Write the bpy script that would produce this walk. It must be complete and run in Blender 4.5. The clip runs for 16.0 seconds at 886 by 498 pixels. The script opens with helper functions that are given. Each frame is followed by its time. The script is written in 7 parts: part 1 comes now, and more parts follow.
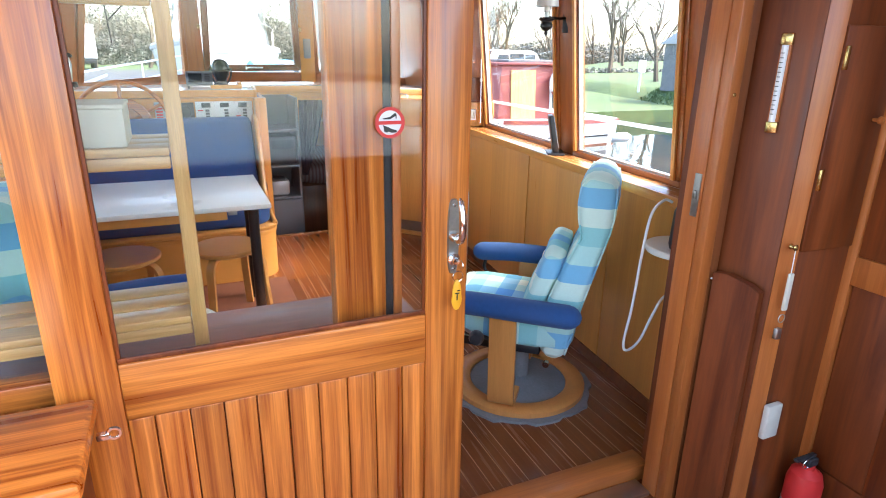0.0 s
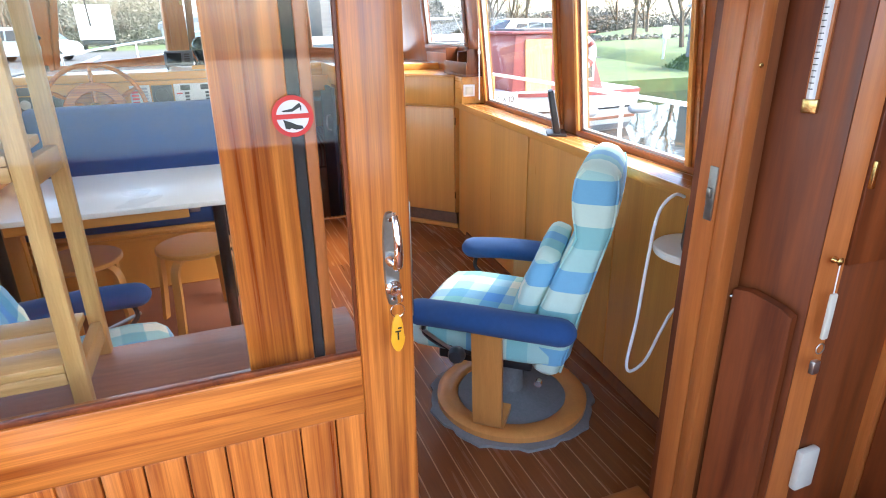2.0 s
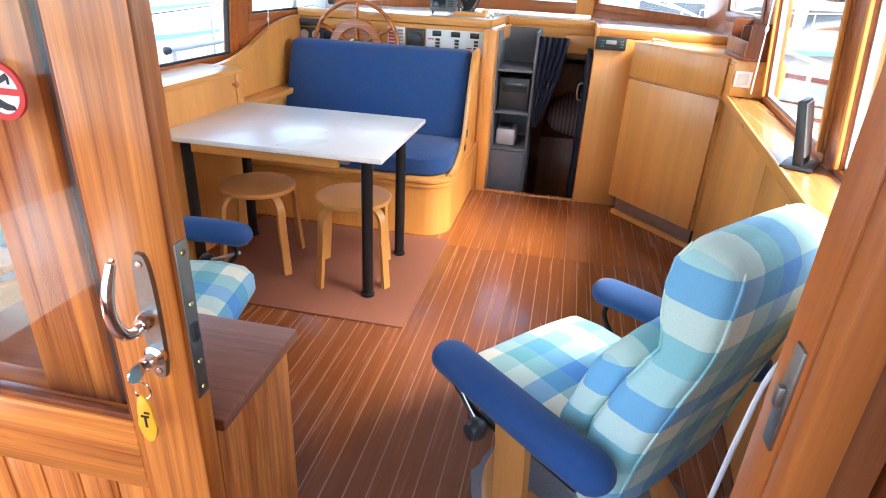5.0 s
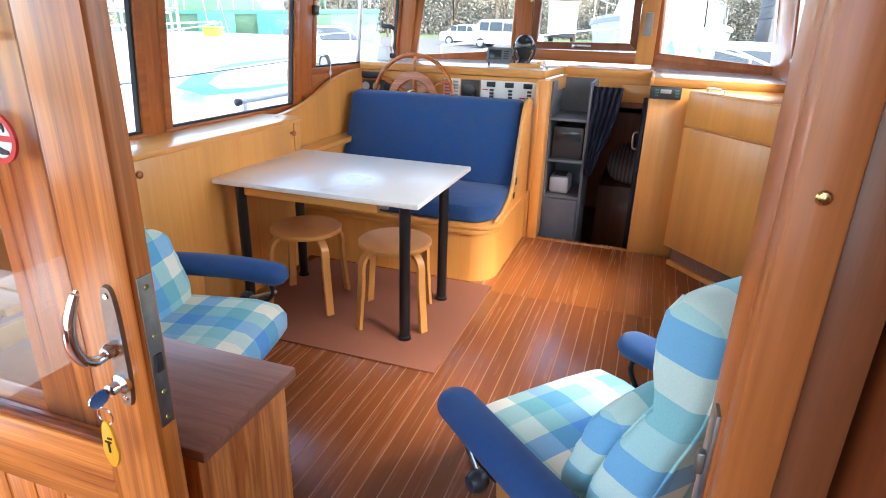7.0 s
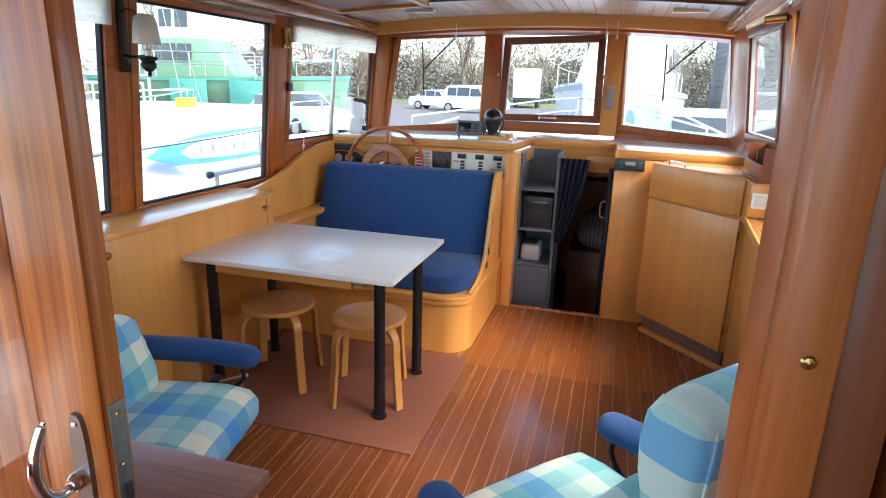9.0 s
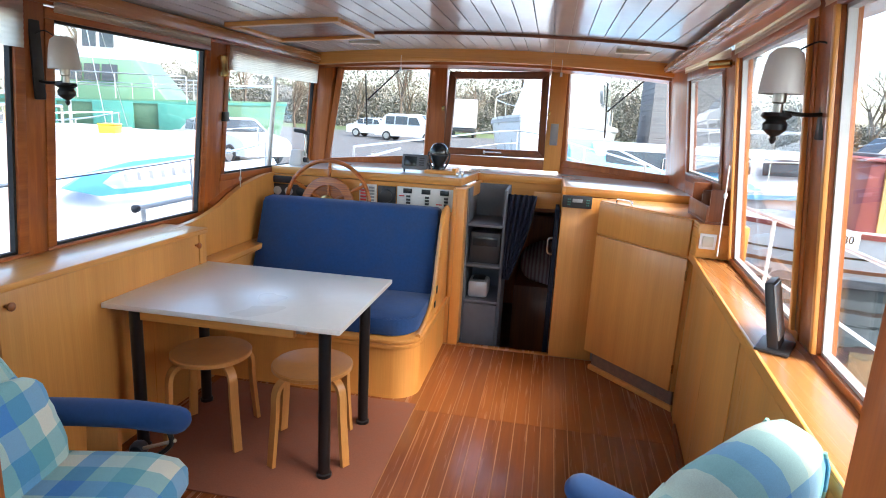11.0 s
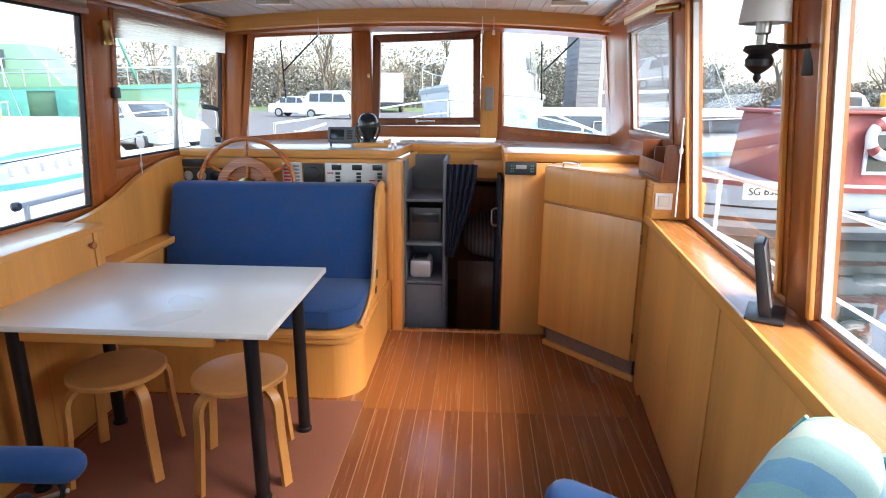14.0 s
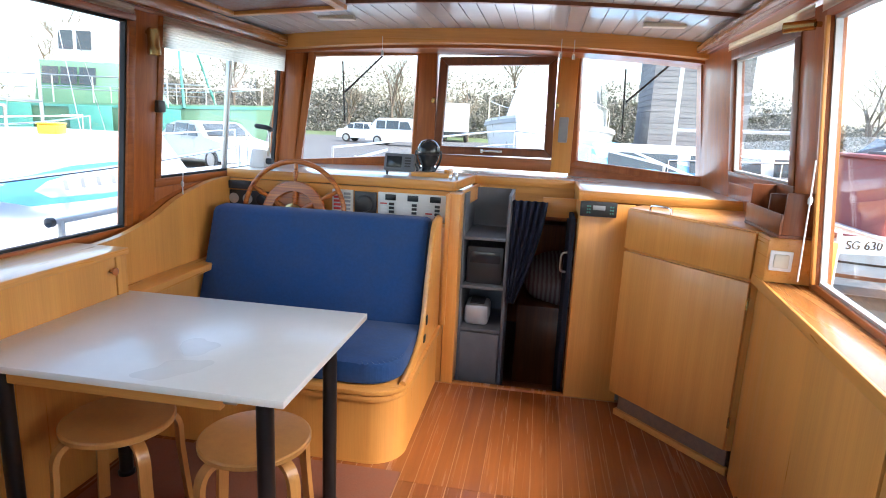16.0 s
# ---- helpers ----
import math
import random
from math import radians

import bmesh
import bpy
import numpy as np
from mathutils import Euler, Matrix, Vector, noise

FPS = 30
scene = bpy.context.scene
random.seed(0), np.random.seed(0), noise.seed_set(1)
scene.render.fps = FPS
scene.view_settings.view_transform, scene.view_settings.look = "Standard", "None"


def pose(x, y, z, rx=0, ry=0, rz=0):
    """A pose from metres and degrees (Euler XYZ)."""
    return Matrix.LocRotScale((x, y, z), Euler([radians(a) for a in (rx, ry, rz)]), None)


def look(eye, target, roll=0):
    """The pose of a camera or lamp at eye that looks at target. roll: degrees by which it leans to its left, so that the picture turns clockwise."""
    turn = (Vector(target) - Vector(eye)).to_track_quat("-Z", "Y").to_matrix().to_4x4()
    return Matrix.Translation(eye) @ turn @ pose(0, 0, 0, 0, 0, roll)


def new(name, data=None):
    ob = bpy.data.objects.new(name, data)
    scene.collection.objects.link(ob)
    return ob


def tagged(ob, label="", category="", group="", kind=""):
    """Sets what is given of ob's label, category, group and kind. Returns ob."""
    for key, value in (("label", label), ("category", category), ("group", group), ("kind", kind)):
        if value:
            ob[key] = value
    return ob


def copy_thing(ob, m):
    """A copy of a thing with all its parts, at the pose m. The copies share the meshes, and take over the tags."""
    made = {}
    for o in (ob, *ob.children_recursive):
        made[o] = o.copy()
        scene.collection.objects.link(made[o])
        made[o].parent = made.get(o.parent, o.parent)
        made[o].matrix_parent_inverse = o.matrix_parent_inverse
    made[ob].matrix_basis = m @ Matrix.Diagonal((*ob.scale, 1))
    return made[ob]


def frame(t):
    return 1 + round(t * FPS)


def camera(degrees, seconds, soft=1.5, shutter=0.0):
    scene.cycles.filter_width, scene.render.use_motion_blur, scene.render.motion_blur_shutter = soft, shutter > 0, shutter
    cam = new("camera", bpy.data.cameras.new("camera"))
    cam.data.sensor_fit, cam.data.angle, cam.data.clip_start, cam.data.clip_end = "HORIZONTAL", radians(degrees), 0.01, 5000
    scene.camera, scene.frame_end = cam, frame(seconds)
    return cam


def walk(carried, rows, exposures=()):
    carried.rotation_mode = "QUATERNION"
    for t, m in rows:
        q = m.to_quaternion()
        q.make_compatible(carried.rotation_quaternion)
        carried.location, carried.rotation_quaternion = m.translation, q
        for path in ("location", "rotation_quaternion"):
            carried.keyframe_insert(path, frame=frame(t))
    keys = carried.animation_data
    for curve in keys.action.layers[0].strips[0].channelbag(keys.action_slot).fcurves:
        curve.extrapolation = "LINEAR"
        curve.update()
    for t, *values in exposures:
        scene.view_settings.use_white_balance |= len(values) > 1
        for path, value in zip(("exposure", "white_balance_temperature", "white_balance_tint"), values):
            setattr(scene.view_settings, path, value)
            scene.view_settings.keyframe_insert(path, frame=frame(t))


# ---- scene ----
cam = camera(73.9, 16.0, soft=1.0)
PATH = [
    (0, (0.322, 0.384, 1.485), (1.08, 2.124, 0.855), 0.9),
    (0.5, (0.34, 0.454, 1.487), (1.214, 2.114, 0.796), 1.2),
    (1, (0.312, 0.578, 1.499), (1.276, 2.186, 0.804), 0.3),
    (1.5, (0.377, 0.623, 1.477), (1.339, 2.217, 0.746), -0.6),
    (2, (0.622, 0.638, 1.477), (1.296, 2.381, 0.765), -0.8),
    (2.5, (0.801, 0.665, 1.477), (1.327, 2.446, 0.733), -2.5),
    (3, (0.975, 0.804, 1.476), (1.447, 2.578, 0.682), 1.7),
    (3.5, (1.14, 0.862, 1.48), (1.295, 2.708, 0.726), -0.2),
    (4, (1.377, 0.889, 1.489), (1.174, 2.703, 0.673), -1.0),
    (4.5, (1.433, 1.0, 1.483), (1.162, 2.789, 0.63), 0.7),
    (5, (1.429, 1.094, 1.492), (1.092, 2.869, 0.633), 3.0),
    (5.2, (1.462, 1.109, 1.494), (1.039, 2.893, 0.695), 4.2),
    (7.3, (1.606, 1.133, 1.499), (1.004, 2.909, 0.804), 1.7),
    (7.5, (1.611, 1.133, 1.495), (1.005, 2.92, 0.831), 1.8),
    (8, (1.604, 1.137, 1.515), (0.997, 2.945, 0.912), 1.6),
    (10.3, (1.537, 1.219, 1.619), (1.107, 3.123, 1.182), 2.5),
    (10.5, (1.532, 1.239, 1.614), (1.101, 3.146, 1.193), 2.6),
    (11, (1.473, 1.284, 1.61), (1.143, 3.207, 1.172), 3.0),
    (11.5, (1.42, 1.302, 1.611), (1.274, 3.251, 1.186), 4.9),
    (12, (1.384, 1.31, 1.601), (1.286, 3.26, 1.166), 2.4),
    (12.5, (1.379, 1.306, 1.6), (1.357, 3.257, 1.158), 2.6),
    (13, (1.386, 1.323, 1.593), (1.364, 3.272, 1.147), 2.8),
    (13.5, (1.401, 1.424, 1.564), (1.39, 3.367, 1.089), 2.5),
    (14, (1.409, 1.589, 1.551), (1.297, 3.519, 1.039), 0.4),
    (14.5, (1.411, 1.658, 1.575), (1.245, 3.606, 1.156), -0.9),
    (15, (1.365, 1.742, 1.55), (1.161, 3.686, 1.13), 1.0),
    (15.5, (1.331, 1.918, 1.522), (1.105, 3.847, 1.045), 1.3),
    (16, (1.355, 2.016, 1.525), (1.047, 3.946, 1.105), 2.6),
]
walk(cam, [(t, look(eye, target, roll)) for t, eye, target, roll in PATH],
     exposures=[(0, 3.15), (2, 3.22), (4, 3.45), (5.2, 3.42), (7.3, 3.15), (8.2, 2.75), (10.3, 2.65), (16, 2.75)])

# ---- world, sun, exposure ----
world = bpy.data.worlds.new("sky")
scene.world = world
world.use_nodes = True
wn = world.node_tree
sky = wn.nodes.new("ShaderNodeTexSky")
sky.sky_type, sky.sun_disc = "NISHITA", False
sky.sun_elevation, sky.sun_rotation = radians(48), radians(112)
sky.air_density, sky.dust_density, sky.ozone_density = 1.0, 2.4, 1.2
wn.links.new(sky.outputs[0], wn.nodes["Background"].inputs[0])
wn.nodes["Background"].inputs[1].default_value = 0.15
sun_data = bpy.data.lights.new("sun", "SUN")
sun_data.energy, sun_data.angle, sun_data.color = 1.3, radians(25), (1.0, 0.95, 0.88)
sun = new("sun", sun_data)
sun.matrix_world = look((5, -2, 6), (0, 0, 0))


# ---- mesh helpers ----
def link_mesh(name, bm, material, parent=None, label="", smooth=False):
    me = bpy.data.meshes.new(name)
    bmesh.ops.recalc_face_normals(bm, faces=bm.faces)
    bm.to_mesh(me)
    bm.free()
    me.materials.append(material)
    if smooth:
        me.polygons.foreach_set("use_smooth", [True] * len(me.polygons))
        me.set_sharp_from_angle(angle=radians(38))
    ob = new(name, me)
    if parent is not None:
        ob.parent = parent
    if label:
        ob["label"] = label
    return ob


def part(name, bm, material, parent, label="", smooth=True):
    return link_mesh(name, bm, material, parent, label, smooth)


def thing(name, label, category, m=None, group=""):
    ob = new(name)
    ob.empty_display_size = 0.05
    if m is not None:
        ob.matrix_world = m
    return tagged(ob, label, category, group)


def structure(name, bm, material, label, category="", smooth=False):
    return tagged(link_mesh(name, bm, material, None, "", smooth), label, category, kind="structure")


def B():
    return bmesh.new()


def box(bm, x0, x1, y0, y1, z0, z1, bevel=0.0, m=None):
    t = bmesh.new()
    vs = [t.verts.new((x, y, z)) for z in (z0, z1) for y in (y0, y1) for x in (x0, x1)]
    for f in ((0, 1, 3, 2), (4, 6, 7, 5), (0, 4, 5, 1), (2, 3, 7, 6), (0, 2, 6, 4), (1, 5, 7, 3)):
        t.faces.new([vs[i] for i in f])
    return merge(bm, t, bevel, m)


def hexa(bm, low, high, bevel=0.0, m=None):
    """Four low corners and four high corners, in the same turning order."""
    t = bmesh.new()
    a = [t.verts.new(p) for p in low]
    b = [t.verts.new(p) for p in high]
    n = len(a)
    t.faces.new(a[::-1])
    t.faces.new(b)
    for i in range(n):
        t.faces.new((a[i], a[(i + 1) % n], b[(i + 1) % n], b[i]))
    return merge(bm, t, bevel, m)


def merge(bm, t, bevel=0.0, m=None, segments=2):
    bmesh.ops.recalc_face_normals(t, faces=t.faces)
    if bevel:
        bmesh.ops.bevel(t, geom=t.edges[:], offset=bevel, segments=segments, affect="EDGES", profile=0.5)
    if m is not None:
        bmesh.ops.transform(t, matrix=m, verts=t.verts)
    new_of = {v: bm.verts.new(v.co) for v in t.verts}
    for f in t.faces:
        try:
            bm.faces.new([new_of[v] for v in f.verts])
        except ValueError:
            pass
    t.free()
    return bm


def prism(bm, poly, z0, z1, bevel=0.0, m=None):
    return hexa(bm, [(x, y, z0) for x, y in poly], [(x, y, z1) for x, y in poly], bevel, m)


def loft(bm, rings, caps=True, closed=True):
    rows = [[bm.verts.new(p) for p in r] for r in rings]
    n = len(rows[0])
    for a, b in zip(rows, rows[1:]):
        for i in range(n if closed else n - 1):
            bm.faces.new((a[i], a[(i + 1) % n], b[(i + 1) % n], b[i]))
    if caps and closed:
        bm.faces.new(rows[0][::-1])
        bm.faces.new(rows[-1])
    return bm


def lathe(bm, profile, n=20, m=None):
    t = bmesh.new()
    loft(t, [[(max(r, 0.0005) * math.cos(2 * math.pi * i / n), max(r, 0.0005) * math.sin(2 * math.pi * i / n), z) for i in range(n)] for r, z in profile])
    return merge(bm, t, 0, m)


def tube(bm, pts, r, n=8, radii=None):
    pts = [Vector(p) for p in pts]
    rings, ref = [], None
    for i, p in enumerate(pts):
        d = (pts[min(i + 1, len(pts) - 1)] - pts[max(i - 1, 0)]).normalized()
        if ref is None:
            ref = Vector((0, 0, 1)) if abs(d.z) < 0.9 else Vector((1, 0, 0))
        u = d.cross(ref).normalized()
        ref = u.cross(d).normalized()
        rr = radii[i] if radii else r
        rings.append([p + rr * (math.cos(2 * math.pi * k / n) * u + math.sin(2 * math.pi * k / n) * ref) for k in range(n)])
    return loft(bm, rings)


def curve_pts(pts, steps=6):
    """A smooth line through the points."""
    pts = [Vector(p) for p in pts]
    out = []
    for i in range(len(pts) - 1):
        p0, p1, p2, p3 = pts[max(i - 1, 0)], pts[i], pts[i + 1], pts[min(i + 2, len(pts) - 1)]
        for k in range(steps):
            t = k / steps
            out.append(0.5 * ((2 * p1) + (p2 - p0) * t + (2 * p0 - 5 * p1 + 4 * p2 - p3) * t * t + (3 * p1 - p0 - 3 * p2 + p3) * t ** 3))
    return out + [pts[-1]]


def torus(bm, R, r, n=40, k=10, m=None):
    t = bmesh.new()
    rings = [[((R + r * math.cos(2 * math.pi * j / k)) * math.cos(2 * math.pi * i / n), (R + r * math.cos(2 * math.pi * j / k)) * math.sin(2 * math.pi * i / n), r * math.sin(2 * math.pi * j / k)) for j in range(k)] for i in range(n)]
    loft(t, rings + [rings[0]], caps=False)
    bmesh.ops.remove_doubles(t, verts=t.verts, dist=1e-5)
    return merge(bm, t, 0, m)


def pillow(bm, sx, sy, sz, m=None, n=14, power=3.2):
    """A soft cushion: a rounded block with swelling faces."""
    t = bmesh.new()
    bmesh.ops.create_cube(t, size=2)
    bmesh.ops.subdivide_edges(t, edges=t.edges[:], cuts=n // 2, use_grid_fill=True)
    for v in t.verts:
        d = (abs(v.co.x) ** power + abs(v.co.y) ** power + abs(v.co.z) ** power) ** (1 / power)
        v.co = Vector((v.co.x / d * sx / 2, v.co.y / d * sy / 2, v.co.z / d * sz / 2))
    return merge(bm, t, 0, m)


# ---- materials ----
def nodes_of(name):
    mat = bpy.data.materials.new(name)
    mat.use_nodes = True
    nt = mat.node_tree
    return mat, nt, nt.nodes["Principled BSDF"]


def node(nt, kind, **values):
    n = nt.nodes.new(kind)
    for k, v in values.items():
        n.inputs[k.replace("_", " ")].default_value = v
    return n


def ramp(nt, source, stops, constant=False):
    r = nt.nodes.new("ShaderNodeValToRGB")
    r.color_ramp.interpolation = "CONSTANT" if constant else "LINEAR"
    while len(r.color_ramp.elements) < len(stops):
        r.color_ramp.elements.new(0.5)
    for e, (p, c) in zip(r.color_ramp.elements, stops):
        e.position, e.color = p, (*c, 1)
    nt.links.new(source, r.inputs[0])
    return r.outputs[0]


def mixed(nt, a, b, fac, mode="MIX"):
    mx = nt.nodes.new("ShaderNodeMix")
    mx.data_type, mx.blend_type = "RGBA", mode
    for sock, v in ((mx.inputs["Factor"], fac), (mx.inputs["A"], a), (mx.inputs["B"], b)):
        if isinstance(v, (int, float)):
            sock.default_value = v
        elif isinstance(v, tuple):
            sock.default_value = (*v, 1)
        else:
            nt.links.new(v, sock)
    return mx.outputs["Result"]


def coords(nt, scale=(1, 1, 1), vary=0.0, turn=(0, 0, 0)):
    tc = nt.nodes.new("ShaderNodeTexCoord")
    mp = nt.nodes.new("ShaderNodeMapping")
    mp.inputs["Scale"].default_value = scale
    mp.inputs["Rotation"].default_value = turn
    nt.links.new(tc.outputs["Object"], mp.inputs[0])
    if not vary:
        return mp.outputs[0]
    info = nt.nodes.new("ShaderNodeObjectInfo")
    mul = nt.nodes.new("ShaderNodeMath")
    mul.operation = "MULTIPLY"
    mul.inputs[1].default_value = vary
    nt.links.new(info.outputs["Random"], mul.inputs[0])
    add = nt.nodes.new("ShaderNodeVectorMath")
    add.operation = "ADD"
    nt.links.new(mp.outputs[0], add.inputs[0])
    nt.links.new(mul.outputs[0], add.inputs[1])
    return add.outputs[0]


def bump(nt, bsdf, height, strength, distance=0.002):
    b = node(nt, "ShaderNodeBump", Strength=strength, Distance=distance)
    nt.links.new(height, b.inputs["Height"])
    nt.links.new(b.outputs[0], bsdf.inputs["Normal"])


def wood(name, dark, light, axis="z", width=0.03, length=0.7, rough=0.35, coat=0.25, contrast=1.0, vary=30.0, tone=0.25):
    """Varnished wood with the grain along one axis."""
    mat, nt, p = nodes_of(name)
    sc = [1 / width] * 3
    sc["xyz".index(axis)] = 1 / length
    at = coords(nt, tuple(sc), vary)
    n1 = node(nt, "ShaderNodeTexNoise", Scale=1.0, Detail=5.0, Roughness=0.6, Distortion=0.6)
    nt.links.new(at, n1.inputs["Vector"])
    n2 = node(nt, "ShaderNodeTexNoise", Scale=6.0, Detail=3.0, Roughness=0.7)
    nt.links.new(at, n2.inputs["Vector"])
    n3 = node(nt, "ShaderNodeTexNoise", Scale=0.18, Detail=2.0)
    nt.links.new(at, n3.inputs["Vector"])
    lo, hi = 0.5 - 0.22 / contrast, 0.5 + 0.22 / contrast
    c = ramp(nt, n1.outputs[0], [(lo, dark), (hi, light)])
    c = mixed(nt, c, ramp(nt, n2.outputs[0], [(0.35, (0.62, 0.56, 0.5)), (0.6, (1, 1, 1))]), 0.35 * contrast, "MULTIPLY")
    c = mixed(nt, c, ramp(nt, n3.outputs[0], [(0.3, (0.6, 0.6, 0.6)), (0.7, (1.15, 1.1, 1.05))]), tone * 2, "MULTIPLY")
    nt.links.new(c, p.inputs["Base Color"])
    r = ramp(nt, n1.outputs[0], [(0.3, (rough * 0.8,) * 3), (0.7, (rough * 1.25,) * 3)])
    nt.links.new(r, p.inputs["Roughness"])
    p.inputs["Coat Weight"].default_value = coat
    p.inputs["Coat Roughness"].default_value = 0.12
    bump(nt, p, n2.outputs[0], 0.18, 0.001)
    return mat


def plain(name, colour, rough=0.5, metal=0.0, coat=0.0, spread=0.12, scale=18.0, relief=0.05, sheen=0.0):
    mat, nt, p = nodes_of(name)
    at = coords(nt)
    n1 = node(nt, "ShaderNodeTexNoise", Scale=scale, Detail=4.0, Roughness=0.6)
    n2 = node(nt, "ShaderNodeTexNoise", Scale=scale * 0.12, Detail=3.0)
    nt.links.new(at, n1.inputs["Vector"])
    nt.links.new(at, n2.inputs["Vector"])
    lo, hi = tuple(c * (1 - spread) for c in colour), tuple(min(1, c * (1 + spread)) for c in colour)
    c = mixed(nt, ramp(nt, n1.outputs[0], [(0.3, lo), (0.7, hi)]), ramp(nt, n2.outputs[0], [(0.3, lo), (0.7, hi)]), 0.5)
    nt.links.new(c, p.inputs["Base Color"])
    nt.links.new(ramp(nt, n2.outputs[0], [(0.3, (rough * 0.85,) * 3), (0.7, (min(1, rough * 1.15),) * 3)]), p.inputs["Roughness"])
    p.inputs["Metallic"].default_value = metal
    p.inputs["Coat Weight"].default_value = coat
    p.inputs["Sheen Weight"].default_value = sheen
    bump(nt, p, n1.outputs[0], relief)
    return mat


def glass(name, tint=(0.97, 0.99, 0.99), gloss=1.0):
    mat = bpy.data.materials.new(name)
    mat.use_nodes = True
    nt = mat.node_tree
    out = nt.nodes["Material Output"]
    nt.nodes.remove(nt.nodes["Principled BSDF"])
    face = node(nt, "ShaderNodeLayerWeight", Blend=0.5)
    power = nt.nodes.new("ShaderNodeMath")
    power.operation = "POWER"
    power.inputs[1].default_value = 4.0
    nt.links.new(face.outputs["Facing"], power.inputs[0])
    mul = nt.nodes.new("ShaderNodeMath")
    mul.operation = "MULTIPLY_ADD"
    mul.inputs[1].default_value, mul.inputs[2].default_value = 0.5, 0.03 * gloss
    clear, shine, mx = node(nt, "ShaderNodeBsdfTransparent", Color=(*tint, 1)), node(nt, "ShaderNodeBsdfGlossy", Roughness=0.01), nt.nodes.new("ShaderNodeMixShader")
    nt.links.new(power.outputs[0], mul.inputs[0])
    nt.links.new(mul.outputs[0], mx.inputs[0])
    nt.links.new(clear.outputs[0], mx.inputs[1])
    nt.links.new(shine.outputs[0], mx.inputs[2])
    nt.links.new(mx.outputs[0], out.inputs[0])
    return mat


def plaid(name, u, v, size=0.3):
    """Woven check of blue, sea green, cream and pale green, along two local axes."""
    mat, nt, p = nodes_of(name)
    tc = nt.nodes.new("ShaderNodeTexCoord")
    sep = nt.nodes.new("ShaderNodeSeparateXYZ")
    nt.links.new(tc.outputs["Object"], sep.inputs[0])

    def stripes(axis, shift, stops):
        a = nt.nodes.new("ShaderNodeMath")
        a.operation = "MULTIPLY_ADD"
        a.inputs[1].default_value, a.inputs[2].default_value = 1 / size, shift + 20
        nt.links.new(sep.outputs["XYZ".index(axis)], a.inputs[0])
        f = nt.nodes.new("ShaderNodeMath")
        f.operation = "FRACT"
        nt.links.new(a.outputs[0], f.inputs[0])
        return ramp(nt, f.outputs[0], stops, True)

    blue, sea, cream, pale = (0.3, 0.57, 0.83), (0.43, 0.71, 0.72), (0.96, 0.94, 0.83), (0.67, 0.84, 0.8)
    a = stripes(u, 0.2, [(0.0, blue), (0.25, pale), (0.5, cream), (0.75, sea)])
    b = stripes(v, 0.37, [(0.0, sea), (0.25, cream), (0.5, blue), (0.75, pale)])
    c = mixed(nt, a, b, 1.0, "MULTIPLY")
    n = node(nt, "ShaderNodeTexNoise", Scale=420.0, Detail=2.0)
    nt.links.new(tc.outputs["Object"], n.inputs["Vector"])
    n2 = node(nt, "ShaderNodeTexNoise", Scale=9.0, Detail=3.0)
    nt.links.new(tc.outputs["Object"], n2.inputs["Vector"])
    c = mixed(nt, c, ramp(nt, n.outputs[0], [(0.3, (0.78, 0.78, 0.78)), (0.7, (1.0, 1.0, 1.0))]), 0.6, "MULTIPLY")
    nt.links.new(c, p.inputs["Base Color"])
    p.inputs["Roughness"].default_value = 0.85
    p.inputs["Sheen Weight"].default_value = 0.1
    bump(nt, p, n2.outputs[0], 0.5, 0.012)
    return mat


M_DOOR_V = wood("varnished_fir_upright", (0.27, 0.05, 0.005), (0.76, 0.25, 0.041), "z", 0.022, 1.0, 0.32, 0.35, 1.4)
M_DOOR_H = wood("varnished_fir_across", (0.27, 0.05, 0.005), (0.76, 0.25, 0.041), "x", 0.022, 1.0, 0.32, 0.35, 1.4)
M_FRAME_Z = wood("mahogany_upright", (0.33, 0.082, 0.016), (0.54, 0.17, 0.036), "z", 0.03, 0.7, 0.38, 0.22, 0.8)
M_FRAME_X = wood("mahogany_across", (0.33, 0.082, 0.016), (0.54, 0.17, 0.036), "x", 0.03, 0.7, 0.38, 0.22, 0.8)
M_FRAME_Y = wood("mahogany_along", (0.33, 0.082, 0.016), (0.54, 0.17, 0.036), "y", 0.03, 0.7, 0.38, 0.22, 0.8)
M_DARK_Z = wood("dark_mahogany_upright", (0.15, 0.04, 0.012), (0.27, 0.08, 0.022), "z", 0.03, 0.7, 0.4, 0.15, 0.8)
M_AFT_Z = wood("aft_mahogany_upright", (0.085, 0.014, 0.002), (0.26, 0.056, 0.006), "z", 0.07, 0.9, 0.5, 0.06, 1.1)
M_OAK_Z = wood("pale_oak_veneer_upright", (0.68, 0.275, 0.058), (0.82, 0.4, 0.1), "z", 0.034, 1.4, 0.34, 0.25, 0.5, tone=0.16)
M_OAK_X = wood("pale_oak_across", (0.68, 0.275, 0.058), (0.82, 0.4, 0.1), "x", 0.02, 0.8, 0.32, 0.3, 0.6, tone=0.12)
M_OAK_Y = wood("pale_oak_along", (0.68, 0.275, 0.058), (0.82, 0.4, 0.1), "y", 0.02, 0.8, 0.32, 0.3, 0.6, tone=0.12)
M_SILL_Y = wood("orange_sill_wood", (0.4, 0.15, 0.04), (0.55, 0.24, 0.075), "y", 0.03, 0.8, 0.25, 0.4, 0.6, tone=0.15)
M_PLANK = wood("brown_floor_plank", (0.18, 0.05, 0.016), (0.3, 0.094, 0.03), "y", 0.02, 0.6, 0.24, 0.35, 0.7)
